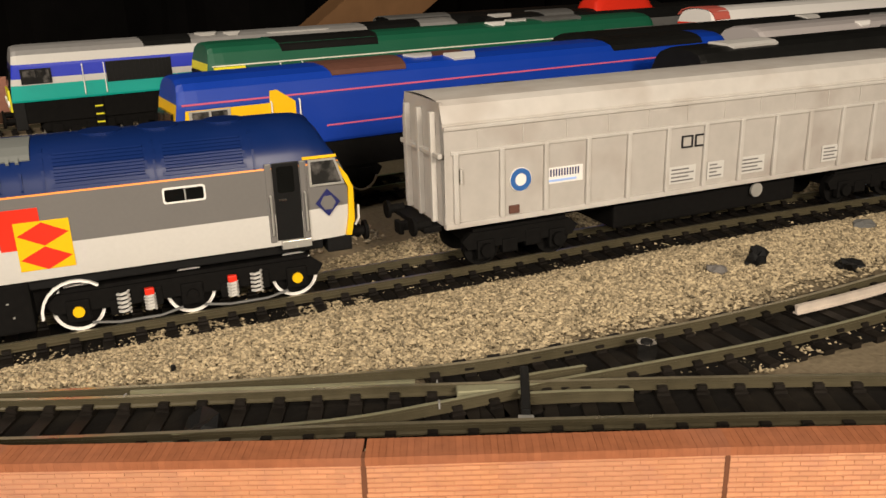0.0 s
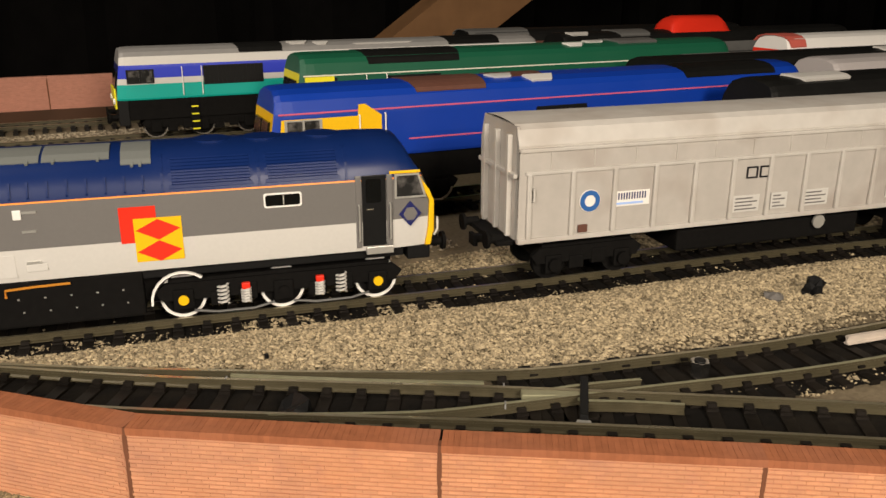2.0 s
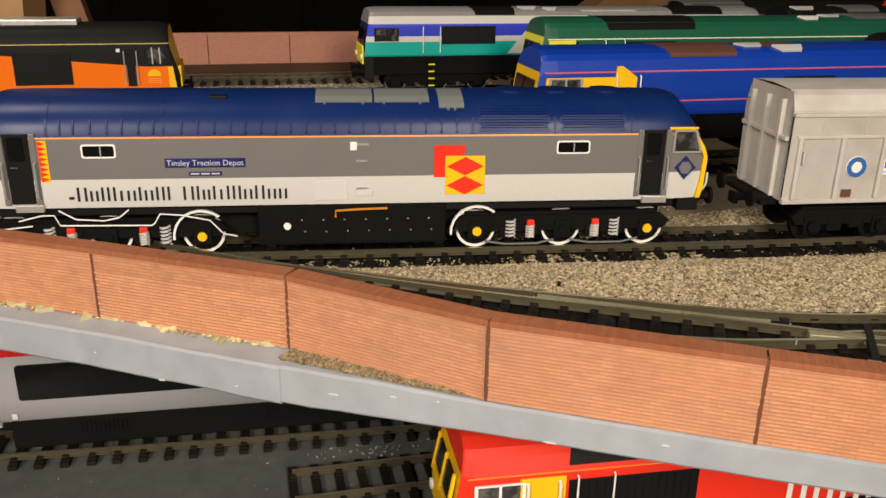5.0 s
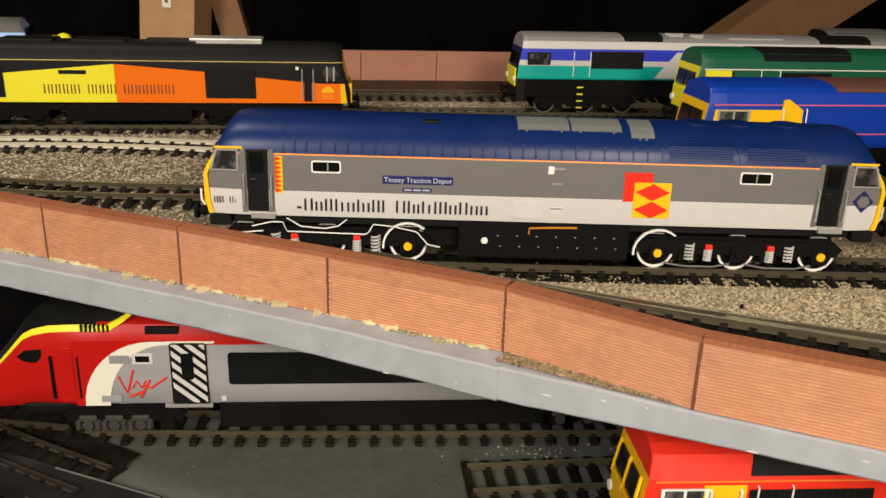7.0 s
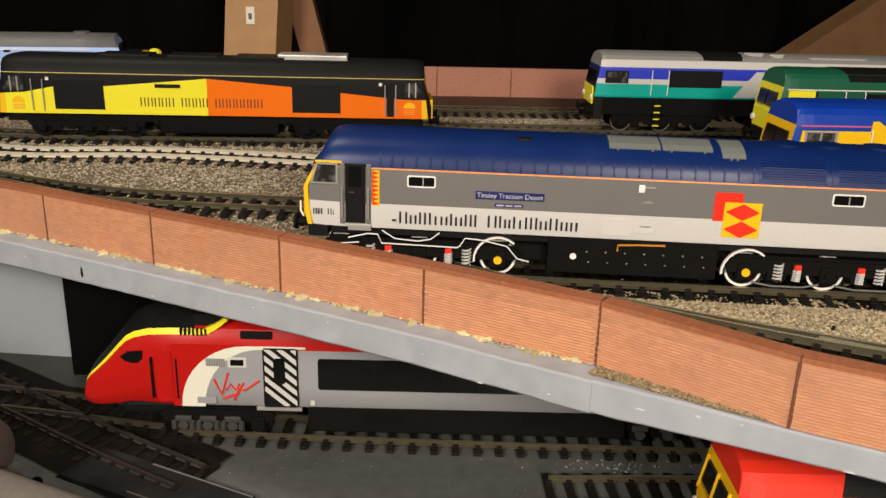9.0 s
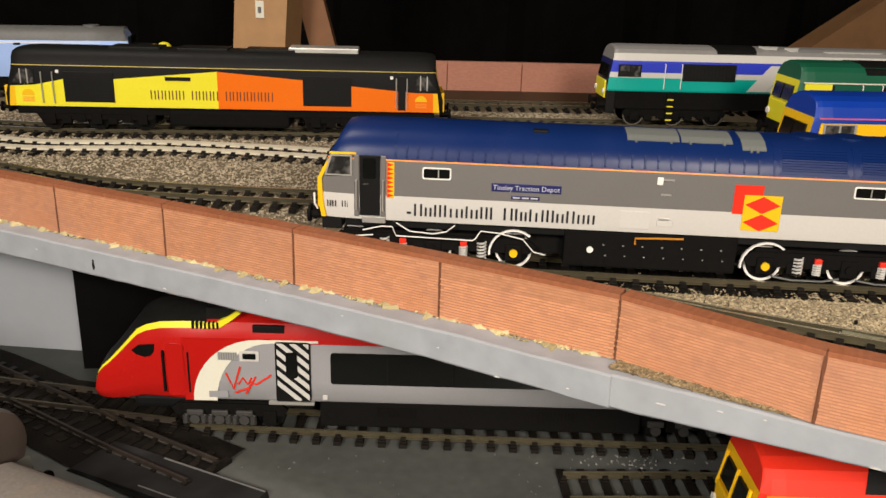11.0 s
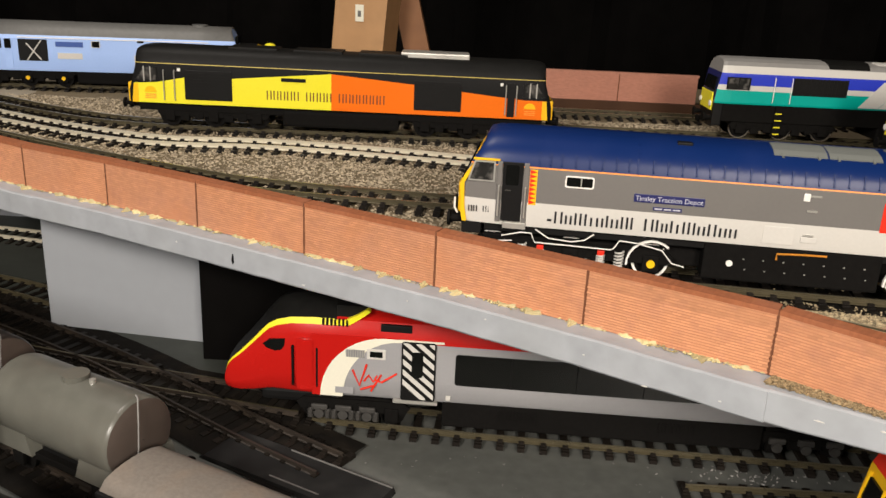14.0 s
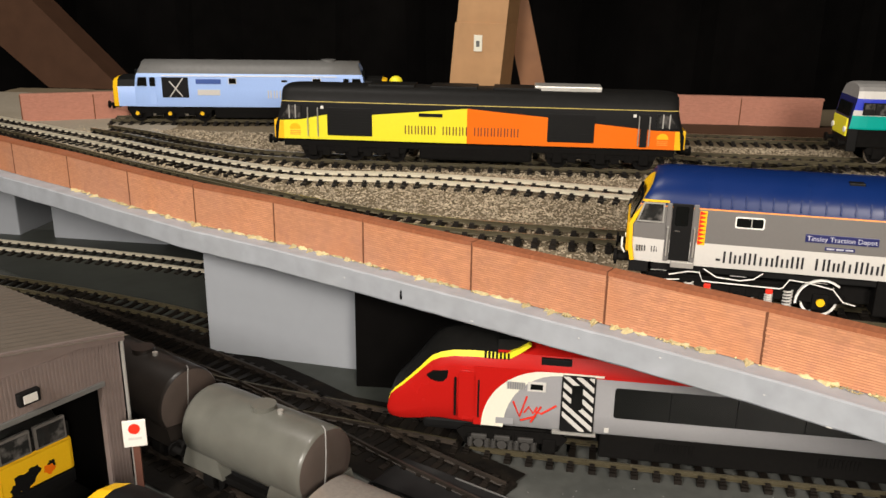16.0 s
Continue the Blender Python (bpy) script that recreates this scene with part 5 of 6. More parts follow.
# ---- black, yellow and orange diesel ----
def colour_block_diesel(m):
    e = thing("diesel_locomotive", m, "black, bright yellow and orange heavy diesel on a storage track", "locomotive", "engines")
    Lh = 129.5
    half = [(16.6, 14.5), (17.0, 15.5), (17.2, 22), (17.2, 36.0), (17.0, 38.7), (16.75, 39.1), (15.2, 44.2), (12.0, 47.6), (6, 48.7), (0, 49)]
    st = []
    for x in (-Lh, -Lh + 1.5, -Lh + 4, -Lh + 9, -Lh + 16, -60, 0, 60, Lh - 16, Lh - 9, Lh - 4, Lh - 1.5, Lh):
        t = max(0.0, (abs(x) - (Lh - 16)) / 16)
        s = 1 if x > 0 else -1
        st.append(section(half, x, 1 - 0.09 * t ** 3, rake=lambda z, t=t, s=s: -s * min(11.0, max(0.0, z - 26)) * 0.42 * t ** 2.4,
                          zf=lambda z, t=t: z if z <= 39 else 39 + (z - 39) * (1 - 0.16 * t ** 2)))
    shell(st, [("lower_side", BLACK, 0, 2), ("upper_side", BLACK, 2, 4), ("cantrail", paint("pale_gold_line", (0.52, 0.40, 0.10), 0.4), 4, 5, "thin pale gold cantrail line"), ("roof", DARKROOF, 5, 9)], e)
    y0, y1 = -17.5, -17.1
    for name, poly, mm in (("yellow_panel", [(-66, 15.0), (-66, 31.5), (-5.5, 37.0), (-5.5, 15.0)], BRIGHTYELLOW),
                           ("orange_panel", [(-5.5, 15.0), (-5.5, 37.0), (45, 33.0), (45, 15.0)], HOTORANGE),
                           ("orange_end", [(74, 15.0), (74, 30), (112, 26.6), (126.0, 26.6), (127.4, 15.0)], HOTORANGE),
                           ("orange_sill", [(45, 15.0), (45, 17.6), (74, 17.6), (74, 15.0)], HOTORANGE),
                           ("yellow_end", [(-127.4, 15.0), (-126.0, 26.6), (-112, 27.5), (-95, 31), (-95, 15.0)], BRIGHTYELLOW),
                           ("yellow_sill", [(-95, 15.0), (-95, 17.6), (-66, 17.6), (-66, 15.0)], BRIGHTYELLOW)):
        part(name, prism(bmesh.new(), poly, y0, y1), mm, e)
    for x0, x1 in ((-95, -66), (45, 74)):
        g = part("grille", B(x0, x1, -17.8, -17.2, 17.8, 35.5, 0.2), BLACK, e, "black body-side grille")
        for k in range(9):
            part("slat", B(x0 + 1, x1 - 1, -18.0, -17.7, 19 + k * 1.8, 19.5 + k * 1.8), DARKROOF, g)
    part("lettering", barred([(0.55, 1)] * 5 + [(0.4, 0)] + [(0.55, 1)] * 4 + [(0.4, 0)] + [(0.55, 1)] * 7, 5.4, -17.5, -45, 20.0, 0.22, 0.12, 0.13), paint("dark_red_ink", (0.12, 0.03, 0.01), 0.5), e, "row of dark lettering bars")
    part("nameplate", B(-36, -21, -17.9, -17.4, 31.2, 33.4, 0.15), BLACK, e)
    for s in (-1, 1):
        rp = st[0] if s < 0 else st[-1]
        bm = bmesh.new()
        bm.faces.new([bm.verts.new(p) for p in rp])
        fr = part("cab_front", bm, YELLOW, e)
        part("nose_panel", B(min(s * (Lh - 1), s * (Lh + 0.9)), max(s * (Lh - 1), s * (Lh + 0.9)), -15.2, 15.2, 14.8, 26.5, 0.5), YELLOW, fr)
        poly = [(s * 126.0, 28.0), (s * 111.5, 28.0), (s * 111.5, 36.8), (s * 120.0, 36.8)]
        win = window(e, poly, -17.25, BLACK, name="cab_window", glass=CABGLASS)
        for xx in (s * 115.6, s * 119.6):
            part("mullion", B(xx - 0.35, xx + 0.35, -17.7, -17.2, 28, 36.8), SILVER, win)
        for xx in (s * 101, s * 107.5):
            handrail(e, xx, 17, 35, -17.4, SILVER, 0.4)
        part("door", B(min(s * 102, s * 106.6), max(s * 102, s * 106.6), -17.7, -17.2, 16, 36.5 if s > 0 else 28.6, 0.2), BLACK if s > 0 else BRIGHTYELLOW, e)
        sun = part("sun_emblem", prism(bmesh.new(), [(s * 116 + 3.6 * math.cos(radians(a)), 21.4 + 3.6 * math.sin(radians(a))) for a in range(0, 181, 15)], -17.75, -17.4), YELLOW, e)
        for k in range(3):
            part("bar", B(s * 116 - 3.4, s * 116 + 3.4, -17.7, -17.4, 17.6 + k * 1.1, 18.1 + k * 1.1), ORANGE, sun)
        part("cab_corner", prism(bmesh.new(), [(s * 123.6, 15.0), (s * 123.4, 26.4), (s * 126.0, 26.4), (s * 127.4, 15.0)], -17.64, -17.2), YELLOW, e, "yellow cab corner")
        part("lamp", B(s * 98.2 - 0.9, s * 98.2 + 0.9, -17.7, -17.2, 34.6, 36.4), WHITE, e)
        buffers(e, s * (Lh - 1), s)
        bogie(e, s * 79, 13.0, (-27, 0, 27), 7.0, UNDER, None, False)
    part("underframe", B(-Lh + 5, Lh - 5, -14.5, 14.5, 9.8, 14.7, 0.5), UNDER, e)
    part("fuel_tank", B(-36, 36, -15, 15, 3.2, 13, 1.6), UNDER, e)
    part("silencer", B(36, 78, -8.5, 8.5, 46.0, 51.2, 0.8), SILVER, e, "pale metal roof silencer")
    for x in (-70, -30, 10):
        part("roof_hatch", B(x, x + 30, -9, 9, 47, 49.6, 0.5), DARKROOF, e)
    part("roof_dome", tube(bmesh.new(), (-128, 4, 48), (-128, 4, 49), 2, 12), DARKROOF, e)
    return e


colour_block_diesel(at(-43.5, 20, RAIL_Z, 0.3))


# ---- pale blue nose-ended diesel ----
def nose_diesel(m):
    e = thing("diesel_locomotive", m, "pale blue nose-ended diesel with grey roof and yellow nose", "locomotive", "engines")
    half = [(16.4, 12.5), (16.8, 14), (16.9, 26), (16.8, 36.5), (16.0, 39), (13.0, 44.0), (8, 47.6), (0, 48.6)]
    st = []
    Lc = 92.0
    for x in (-Lc, -Lc + 1.5, -Lc + 5, -60, 0, 60, Lc - 5, Lc - 1.5, Lc):
        t = max(0.0, (abs(x) - (Lc - 5)) / 5)
        s = 1 if x > 0 else -1
        st.append(section(half, x, 1 - 0.06 * t * t, rake=lambda z, t=t, s=s: -s * max(0.0, z - 33) * 0.35 * t, zf=lambda z, t=t: z if z <= 40 else 40 + (z - 40) * (1 - 0.14 * t)))
    shell(st, [("lower_side", SKYBLUE, 0, 2), ("upper_side", SKYBLUE, 2, 3), ("roof_edge", SKYBLUE, 3, 4), ("roof", MIDROOF, 4, 7)], e)
    nose = [(15.2, 12.5), (15.6, 16), (15.4, 28), (13.0, 33.5), (8, 35.4), (0, 36)]
    for s in (-1, 1):
        bm = bmesh.new()
        rp = st[0] if s < 0 else st[-1]
        bm.faces.new([bm.verts.new(p) for p in rp])
        bulk = part("cab_bulkhead", bm, SKYBLUE, e)
        part("windscreen", B(min(s * (Lc - 2), s * (Lc + 0.2)), max(s * (Lc - 2), s * (Lc + 0.2)), -12.5, 12.5, 36.8, 42.0, 0.2), GLASS, bulk)
        ns = [section(nose, s * x, w, zf=lambda z, d=d: z if z < 27 else 27 + (z - 27) * d) for x, w, d in ((Lc, 1, 1), (105.8, 0.99, 0.97), (108.5, 0.95, 0.9), (110, 0.9, 0.84))]
        bm = bmesh.new()
        sheet(bm, ns[:2])
        part("nose", bm, SKYBLUE, e, "", True)
        bm = bmesh.new()
        sheet(bm, ns[1:])
        bm.faces.new([bm.verts.new(p) for p in ns[-1]])
        part("nose_end", bm, YELLOW, e, "yellow nose end", True)
        bm = bmesh.new()
        sheet(bm, [section([(15.6, 28.6), (13.4, 33.8), (8.2, 35.8), (0, 36.5)], s * x, w, zf=lambda z, d=d: 27 + (z - 27) * d) for x, w, d in ((Lc + 0.2, 1, 1), (105.9, 0.99, 0.97))])
        part("nose_top", bm, DARKROOF, e, "black anti-glare nose top")
        window(e, [(s * (Lc - 10), 29), (s * (Lc - 2), 29), (s * (Lc - 3.5), 36), (s * (Lc - 10), 36)], -17.0, BLACK, name="cab_window")
        part("cab_door", B(min(s * (Lc - 17.5), s * (Lc - 12)), max(s * (Lc - 17.5), s * (Lc - 12)), -17.2, -16.7, 14, 36.5, 0.2), SKYBLUE, e)
        window(e, rounded(min(s * (Lc - 17), s * (Lc - 12.5)), max(s * (Lc - 17), s * (Lc - 12.5)), 29, 36, 0.5), -17.3, BLACK, name="door_window")
        buffers(e, s * 109, s, m=UNDER)
        bogie(e, s * 66, 12.8, (-26, 0, 26), 6.8, UNDER, YELLOW, False)
    g = part("grille", B(-70, -49, -17.2, -16.7, 20, 36, 0.2), BLACK, e, "open black body-side grille")
    part("cross_brace", wire(bmesh.new(), [(-64, -17.4, 20.5), (-53, -17.4, 35.5)], 0.5), PALE, g)
    part("cross_brace", wire(bmesh.new(), [(-64, -17.4, 33), (-54, -17.4, 21)], 0.5), PALE, g)
    part("name_board", B(-43, -23, -17.1, -16.7, 31, 34.8, 0.1), paint("slate_blue_board", (0.05, 0.10, 0.34), 0.4), e)
    part("cream_board", B(-42, -24, -17.1, -16.7, 22, 26.4, 0.1), PALE, e)
    window(e, rounded(-17, -10.5, 31, 36, 0.5), -17.0, PALE, name="side_window")
    part("lettering", barred([(0.5, 1)] * 5, 6.0, -17.0, 14, 20, 0.3), PALE, e)
    part("white_line", B(-70, 70, -17.05, -16.7, 37.0, 37.6), WHITE, e)
    window(e, rounded(50, 57, 31, 36, 0.5), -17.0, PALE, name="side_window")
    part("underframe", B(-100, 100, -14, 14, 9.5, 12.8, 0.5), UNDER, e)
    part("fuel_tank", B(-30, 30, -14.5, 14.5, 3, 12, 1.4), UNDER, e)
    part("roof_cowl", tube(bmesh.new(), (62, 0, 47.5), (62, 0, 49.5), 6, 20), MIDROOF, e)
    return e


nose_diesel(at(-237, 159.4, RAIL_Z - 1.0, 8.0))

# yellow cap of a far vehicle seen over the roofs
t = thing("yellow_tank_end", at(-117, 150, 42), "small rounded yellow warning light standing behind the black engine", "beacon")
bm = bmesh.new()
sheet(bm, [[(r * math.cos(2 * math.pi * k / 18), r * math.sin(2 * math.pi * k / 18), z) for k in range(19)] for z, r in ((-6, 5.4), (-2.5, 5.4), (-1, 5.0), (0.6, 3.8), (1.5, 2.2), (1.9, 0.1))])
part("cap", bm, BRIGHTYELLOW, t, "rounded yellow dome", True)
part("stand", B(-2, 2, -2, 2, -40, -6), BLACK, t)

# ---- red engine on the lower level ----
red_engine = hood_diesel(at(305.8, -293, LOWRAIL_Z, -3.7), "bright red hooded diesel with yellow cab on the lower level", 138, RED, RED, RED, RED, YELLOW,
            [(-104, -64, 20, 33.4)], [(20, 60, DARKROOF, 1.0, 5.0, 0.3)], (ORANGE, 42.5, 42.8), None, None, WHITE, (WHITE, -34, 23, 12, 4))
part("cab_door", B(-118.6, -105, -17.5, -16.7, 24.0, 41.4, 0.3), YELLOW, red_engine, "yellow cab door panel")
for x in (-116.5, -107):
    handrail(red_engine, x, 24, 40, -17.5, CREAM, 0.5)
bm = bmesh.new()
well = [(-16.5, 44.2), (-15.2, 47.3), (-13.0, 50.1), (-8.2, 51.7)]
sheet(bm, [[(x + (y + 16) * 0.4 * s, y, z) for y, z in well] for x, s in ((-104, 1), (-66, -1))])
sheet(bm, [[(x + (y + 16) * 0.4 * s, y + 0.5, z - 0.8) for y, z in well] for x, s in ((-104, 1), (-66, -1))])
part("roof_well", bm, BLACK, red_engine, "black panel let into the roof slope")
for y in (-12, 0, 12):
    part("windscreen_pillar", wire(bmesh.new(), [(-138.9, y, 28), (-136.6, y * 0.95, 41)], 0.7), YELLOW, red_engine)
part("lamp_bracket", wire(bmesh.new(), [(-139.5, -13.5, 20), (-141.5, -13.8, 24), (-140.5, -13.5, 33)], 0.8), WHITE, red_engine)


# ---- red and silver express unit on the lower running line ----
def express_unit(m):
    e = thing("express_train_car", m, "red and silver-grey streamlined express driving car on the lower line", "train", "engines")
    half = [(15.5, 12.5), (17.0, 14.0), (17.6, 22), (17.6, 30), (17.4, 39.8), (17.0, 41.6), (15.6, 45.0), (14.6, 47.6), (8, 52.4), (0, 53.6)]
    xs = [(-163.0, 11.5, 14.0), (-162.6, 10.0, 17.0), (-161.3, 9.2, 20.5), (-159.0, 8.8, 23.5), (-155.5, 9.0, 26.8), (-151.5, 9.8, 31.0), (-147.5, 10.6, 35.4), (-144.5, 11.4, 38.8), (-141.5, 12.2, 42.0), (-137.5, 12.5, 44.2), (-131.5, 12.5, 45.9), (-122, 12.5, 46.8), (-112, 12.5, 46.8)]
    st = []
    for x, foot, top in xs:
        w = 0.42 + 0.58 * min(1.0, ((x + 164) / 42)) ** 0.45
        f = (top - foot) / 34.3
        st.append(section(half, x, w, zf=lambda z, f=f, foot=foot: foot + (z - 12.5) * f))
    nose_st = st
    rest = [section(half, x) for x in (-112, -60, 0, 60, 120, 156)]
    shell(nose_st, [("nose_lower", VRED, 0, 6, "glossy red streamlined nose"), ("nose_line", BRIGHTYELLOW, 6, 7, "yellow line along the nose"), ("nose_top", DARKROOF, 7, 9, "black windscreen and nose top")], e)
    bm = bmesh.new()
    bm.faces.new([bm.verts.new(p) for p in nose_st[0]])
    part("nose_tip", bm, VRED, e)
    shell(rest, [("skirt_side", VGREY, 0, 2), ("body_side", VGREY, 2, 4), ("red_shoulder", VRED, 4, 7, "red upper shoulder"), ("roof", VRED, 7, 9)], e)
    curve = [(-118.5 + 28 * (1 - math.cos(radians(a))), 13 + 28.4 * math.sin(radians(a))) for a in range(0, 91, 9)]
    inner = [(-108.7 + 24 * (1 - math.cos(radians(a))), 13 + 27.0 * math.sin(radians(a))) for a in range(0, 91, 9)]
    part("red_panel", prism(bmesh.new(), [(-122, 13), (-122, 41.4), (-85, 41.6), (-85, 41.4)] + list(reversed(curve)), -17.75, -17.3), VRED, e)
    part("cream_sweep", prism(bmesh.new(), curve + [(-66, 41.4), (-66, 40.6)] + list(reversed(inner)), -17.85, -17.4), CREAM, e, "cream sweep behind the red nose")
    # cab side window and door
    part("cab_window", prism(bmesh.new(), [(-143.5, 34.4), (-140.8, 36.6), (-133.8, 37.6), (-134.2, 34), (-136, 32), (-138.5, 31.6), (-141.6, 32.6)], -16.2, -13.6), GLASS, e, "dark cab side window")
    door = part("crew_door", prism(bmesh.new(), rounded(-128.8, -121.2, 15.0, 38.6, 1.6), -17.75, -16.6), VRED, e, "red crew door")
    for xx in (-130.4, -119.9):
        part("door_rail", B(xx - 0.45, xx + 0.45, -17.9, -16.2, 16.5, 35, 0.2), UNDER, door)
    v = part("vent", B(-107.5, -99.5, -18.0, -17.4, 32.0, 35.6, 0.1), SILVER, e)
    for k in range(8):
        part("slat", B(-107.0 + k, -106.6 + k, -18.2, -17.9, 32.2, 35.4), VGREY, v)
    sc = part("destination_screen", B(-98.5, -90.5, -18.0, -17.4, 31.6, 36.2, 0.2), PALE, e)
    part("screen_glass", B(-97.2, -91.8, -18.15, -17.9, 32.6, 35.2), GLASS, sc)
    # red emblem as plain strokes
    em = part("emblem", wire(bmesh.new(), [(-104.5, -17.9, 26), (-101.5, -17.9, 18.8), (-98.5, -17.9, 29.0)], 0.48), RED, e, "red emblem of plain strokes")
    for pts in ([(-99.5, -17.9, 21), (-97.6, -17.9, 24), (-95.6, -17.9, 21.0), (-94, -17.9, 24)], [(-96.5, -17.9, 16.5), (-92.2, -17.9, 24.5)], [(-95, -17.9, 22), (-92, -17.9, 21), (-85.6, -17.9, 25.6)], [(-101, -17.9, 17.0), (-94.5, -17.9, 19.6)]):
        part("stroke", wire(bmesh.new(), pts, 0.45), RED, em)
    part("hatch", B(-112, -104, -17.95, -17.4, 14.6, 17.6, 0.2), VGREY, e)
    # striped passenger door
    d = part("striped_door", prism(bmesh.new(), rounded(-83.8, -69.2, 13.4, 40.8, 1.2), -18.1, -17.2), BLACK, e, "black and white striped passenger door")
    for k in range(9):
        z = 9.6 + k * 4.7
        line = [(-83.1 + 13.2 * i / 12, z + 11.5 * (1 - i / 12)) for i in range(13)]
        low = [(x, min(max(zz, 14.2), 40.2)) for x, zz in line]
        high = [(x, min(max(zz + 2.5, 14.2), 40.2)) for x, zz in line]
        bm = bmesh.new()
        cuts = [i for i in range(13) if high[i][1] - low[i][1] > 0.05]
        for i in cuts:
            if i + 1 in cuts:
                prism(bm, [low[i], low[i + 1], high[i + 1], high[i]], -18.25, -18.0)
        if cuts:
            part("stripe", bm, PALE, d)
    part("door_window", prism(bmesh.new(), rounded(-79.4, -74.6, 24.6, 36.4, 1.4), -18.4, -18.0), GLASS, d)
    part("door_step", B(-87, -68, -18.8, -16.8, 12.2, 13.6, 0.2), SILVER, e)
    part("hatch_mark", B(-64.5, -62.5, -17.85, -17.4, 14.6, 16.8, 0.1), PALE, e)
    band = part("window_band", prism(bmesh.new(), rounded(-61, 150, 22.2, 36.4, 1.2), -18.0, -17.3), GLASS, e, "long dark window band")
    for xx in (-37.5, -10, 18, 46, 74, 102, 130):
        part("mullion", B(xx - 0.25, xx + 0.25, -18.12, -17.9, 22.4, 36.2), BLACK, band)
    for k in range(7):
        xx = -118 + k * 1.7
        part("roof_vent", B(xx, xx + 0.9, -16.0, -13.6, 44.8, 47.8, 0.2), BLACK, e)
    part("shoulder_line", prism(bmesh.new(), [(-112.4, 45.0), (-112.4, 47.4), (-108, 47.6), (-103, 50.2), (-99, 53.0), (-97.6, 52.0), (-102, 48.4), (-106.5, 45.4)], -15.7, -12.6), BRIGHTYELLOW, e)
    part("dark_shoulder", prism(bmesh.new(), [(-112.2, 47.4), (-112.2, 53.4), (-98.6, 53.4), (-103, 50.0), (-108, 47.5)], -13.6, 13.6), DARKROOF, e)
    part("roof_well", B(-93, -80, -16.6, -13.0, 44.0, 47.0, 0.3), BLACK, e)
    under = part("underskirt", B(-66, 70, -16.0, 16.0, 1.0, 13.2, 0.8), UNDER, e, "black under-floor skirt")
    for x0 in (-42, 26):
        for k in range(11):
            part("louvre", B(x0 + k * 1.6, x0 + k * 1.6 + 0.6, -16.4, -15.9, 6.2, 10.6), UNDER, under)
    b = bogie(e, -105, 12.5, (-17, 17), 6.0, UNDER, None, False)
    for x in (-119.5, -109, -98.5):
        part("axle_cover", B(x - 3.6, x + 3.6, -15.2, -13.8, 6.8, 9.6, 0.6), CASTING, b, "dull grey bogie casting")
        part("axlebox", tube(bmesh.new(), (x, -16.0, 5.6), (x, -14.4, 5.6), 2.2, 12), CASTING, b)
        coil(b, x - 3.8, -15.4, 3.6, 7.6, 1.1, CASTING)
        coil(b, x + 3.8, -15.4, 3.6, 7.6, 1.1, CASTING)
    b = bogie(e, 89, 12.5, (-13, 13), 6.0, UNDER, None, False)
    for x in (77, 89, 101):
        part("axle_cover", B(x - 3.6, x + 3.6, -15.2, -13.8, 6.8, 9.6, 0.6), CASTING, b, "dull grey bogie casting")
        part("axlebox", tube(bmesh.new(), (x, -16.0, 5.6), (x, -14.4, 5.6), 2.2, 12), CASTING, b)
    for o in e.children:
        if not o.name.startswith("bogie"):
            o.location.z += 3.0 * MM
    part("front_skirt", B(-146, -104, -12, 12, 8.5, 15.0, 2.0), BLACK, e)
    return e


express_unit(at(93.5, -182.5, LOWRAIL_Z, -3.2))


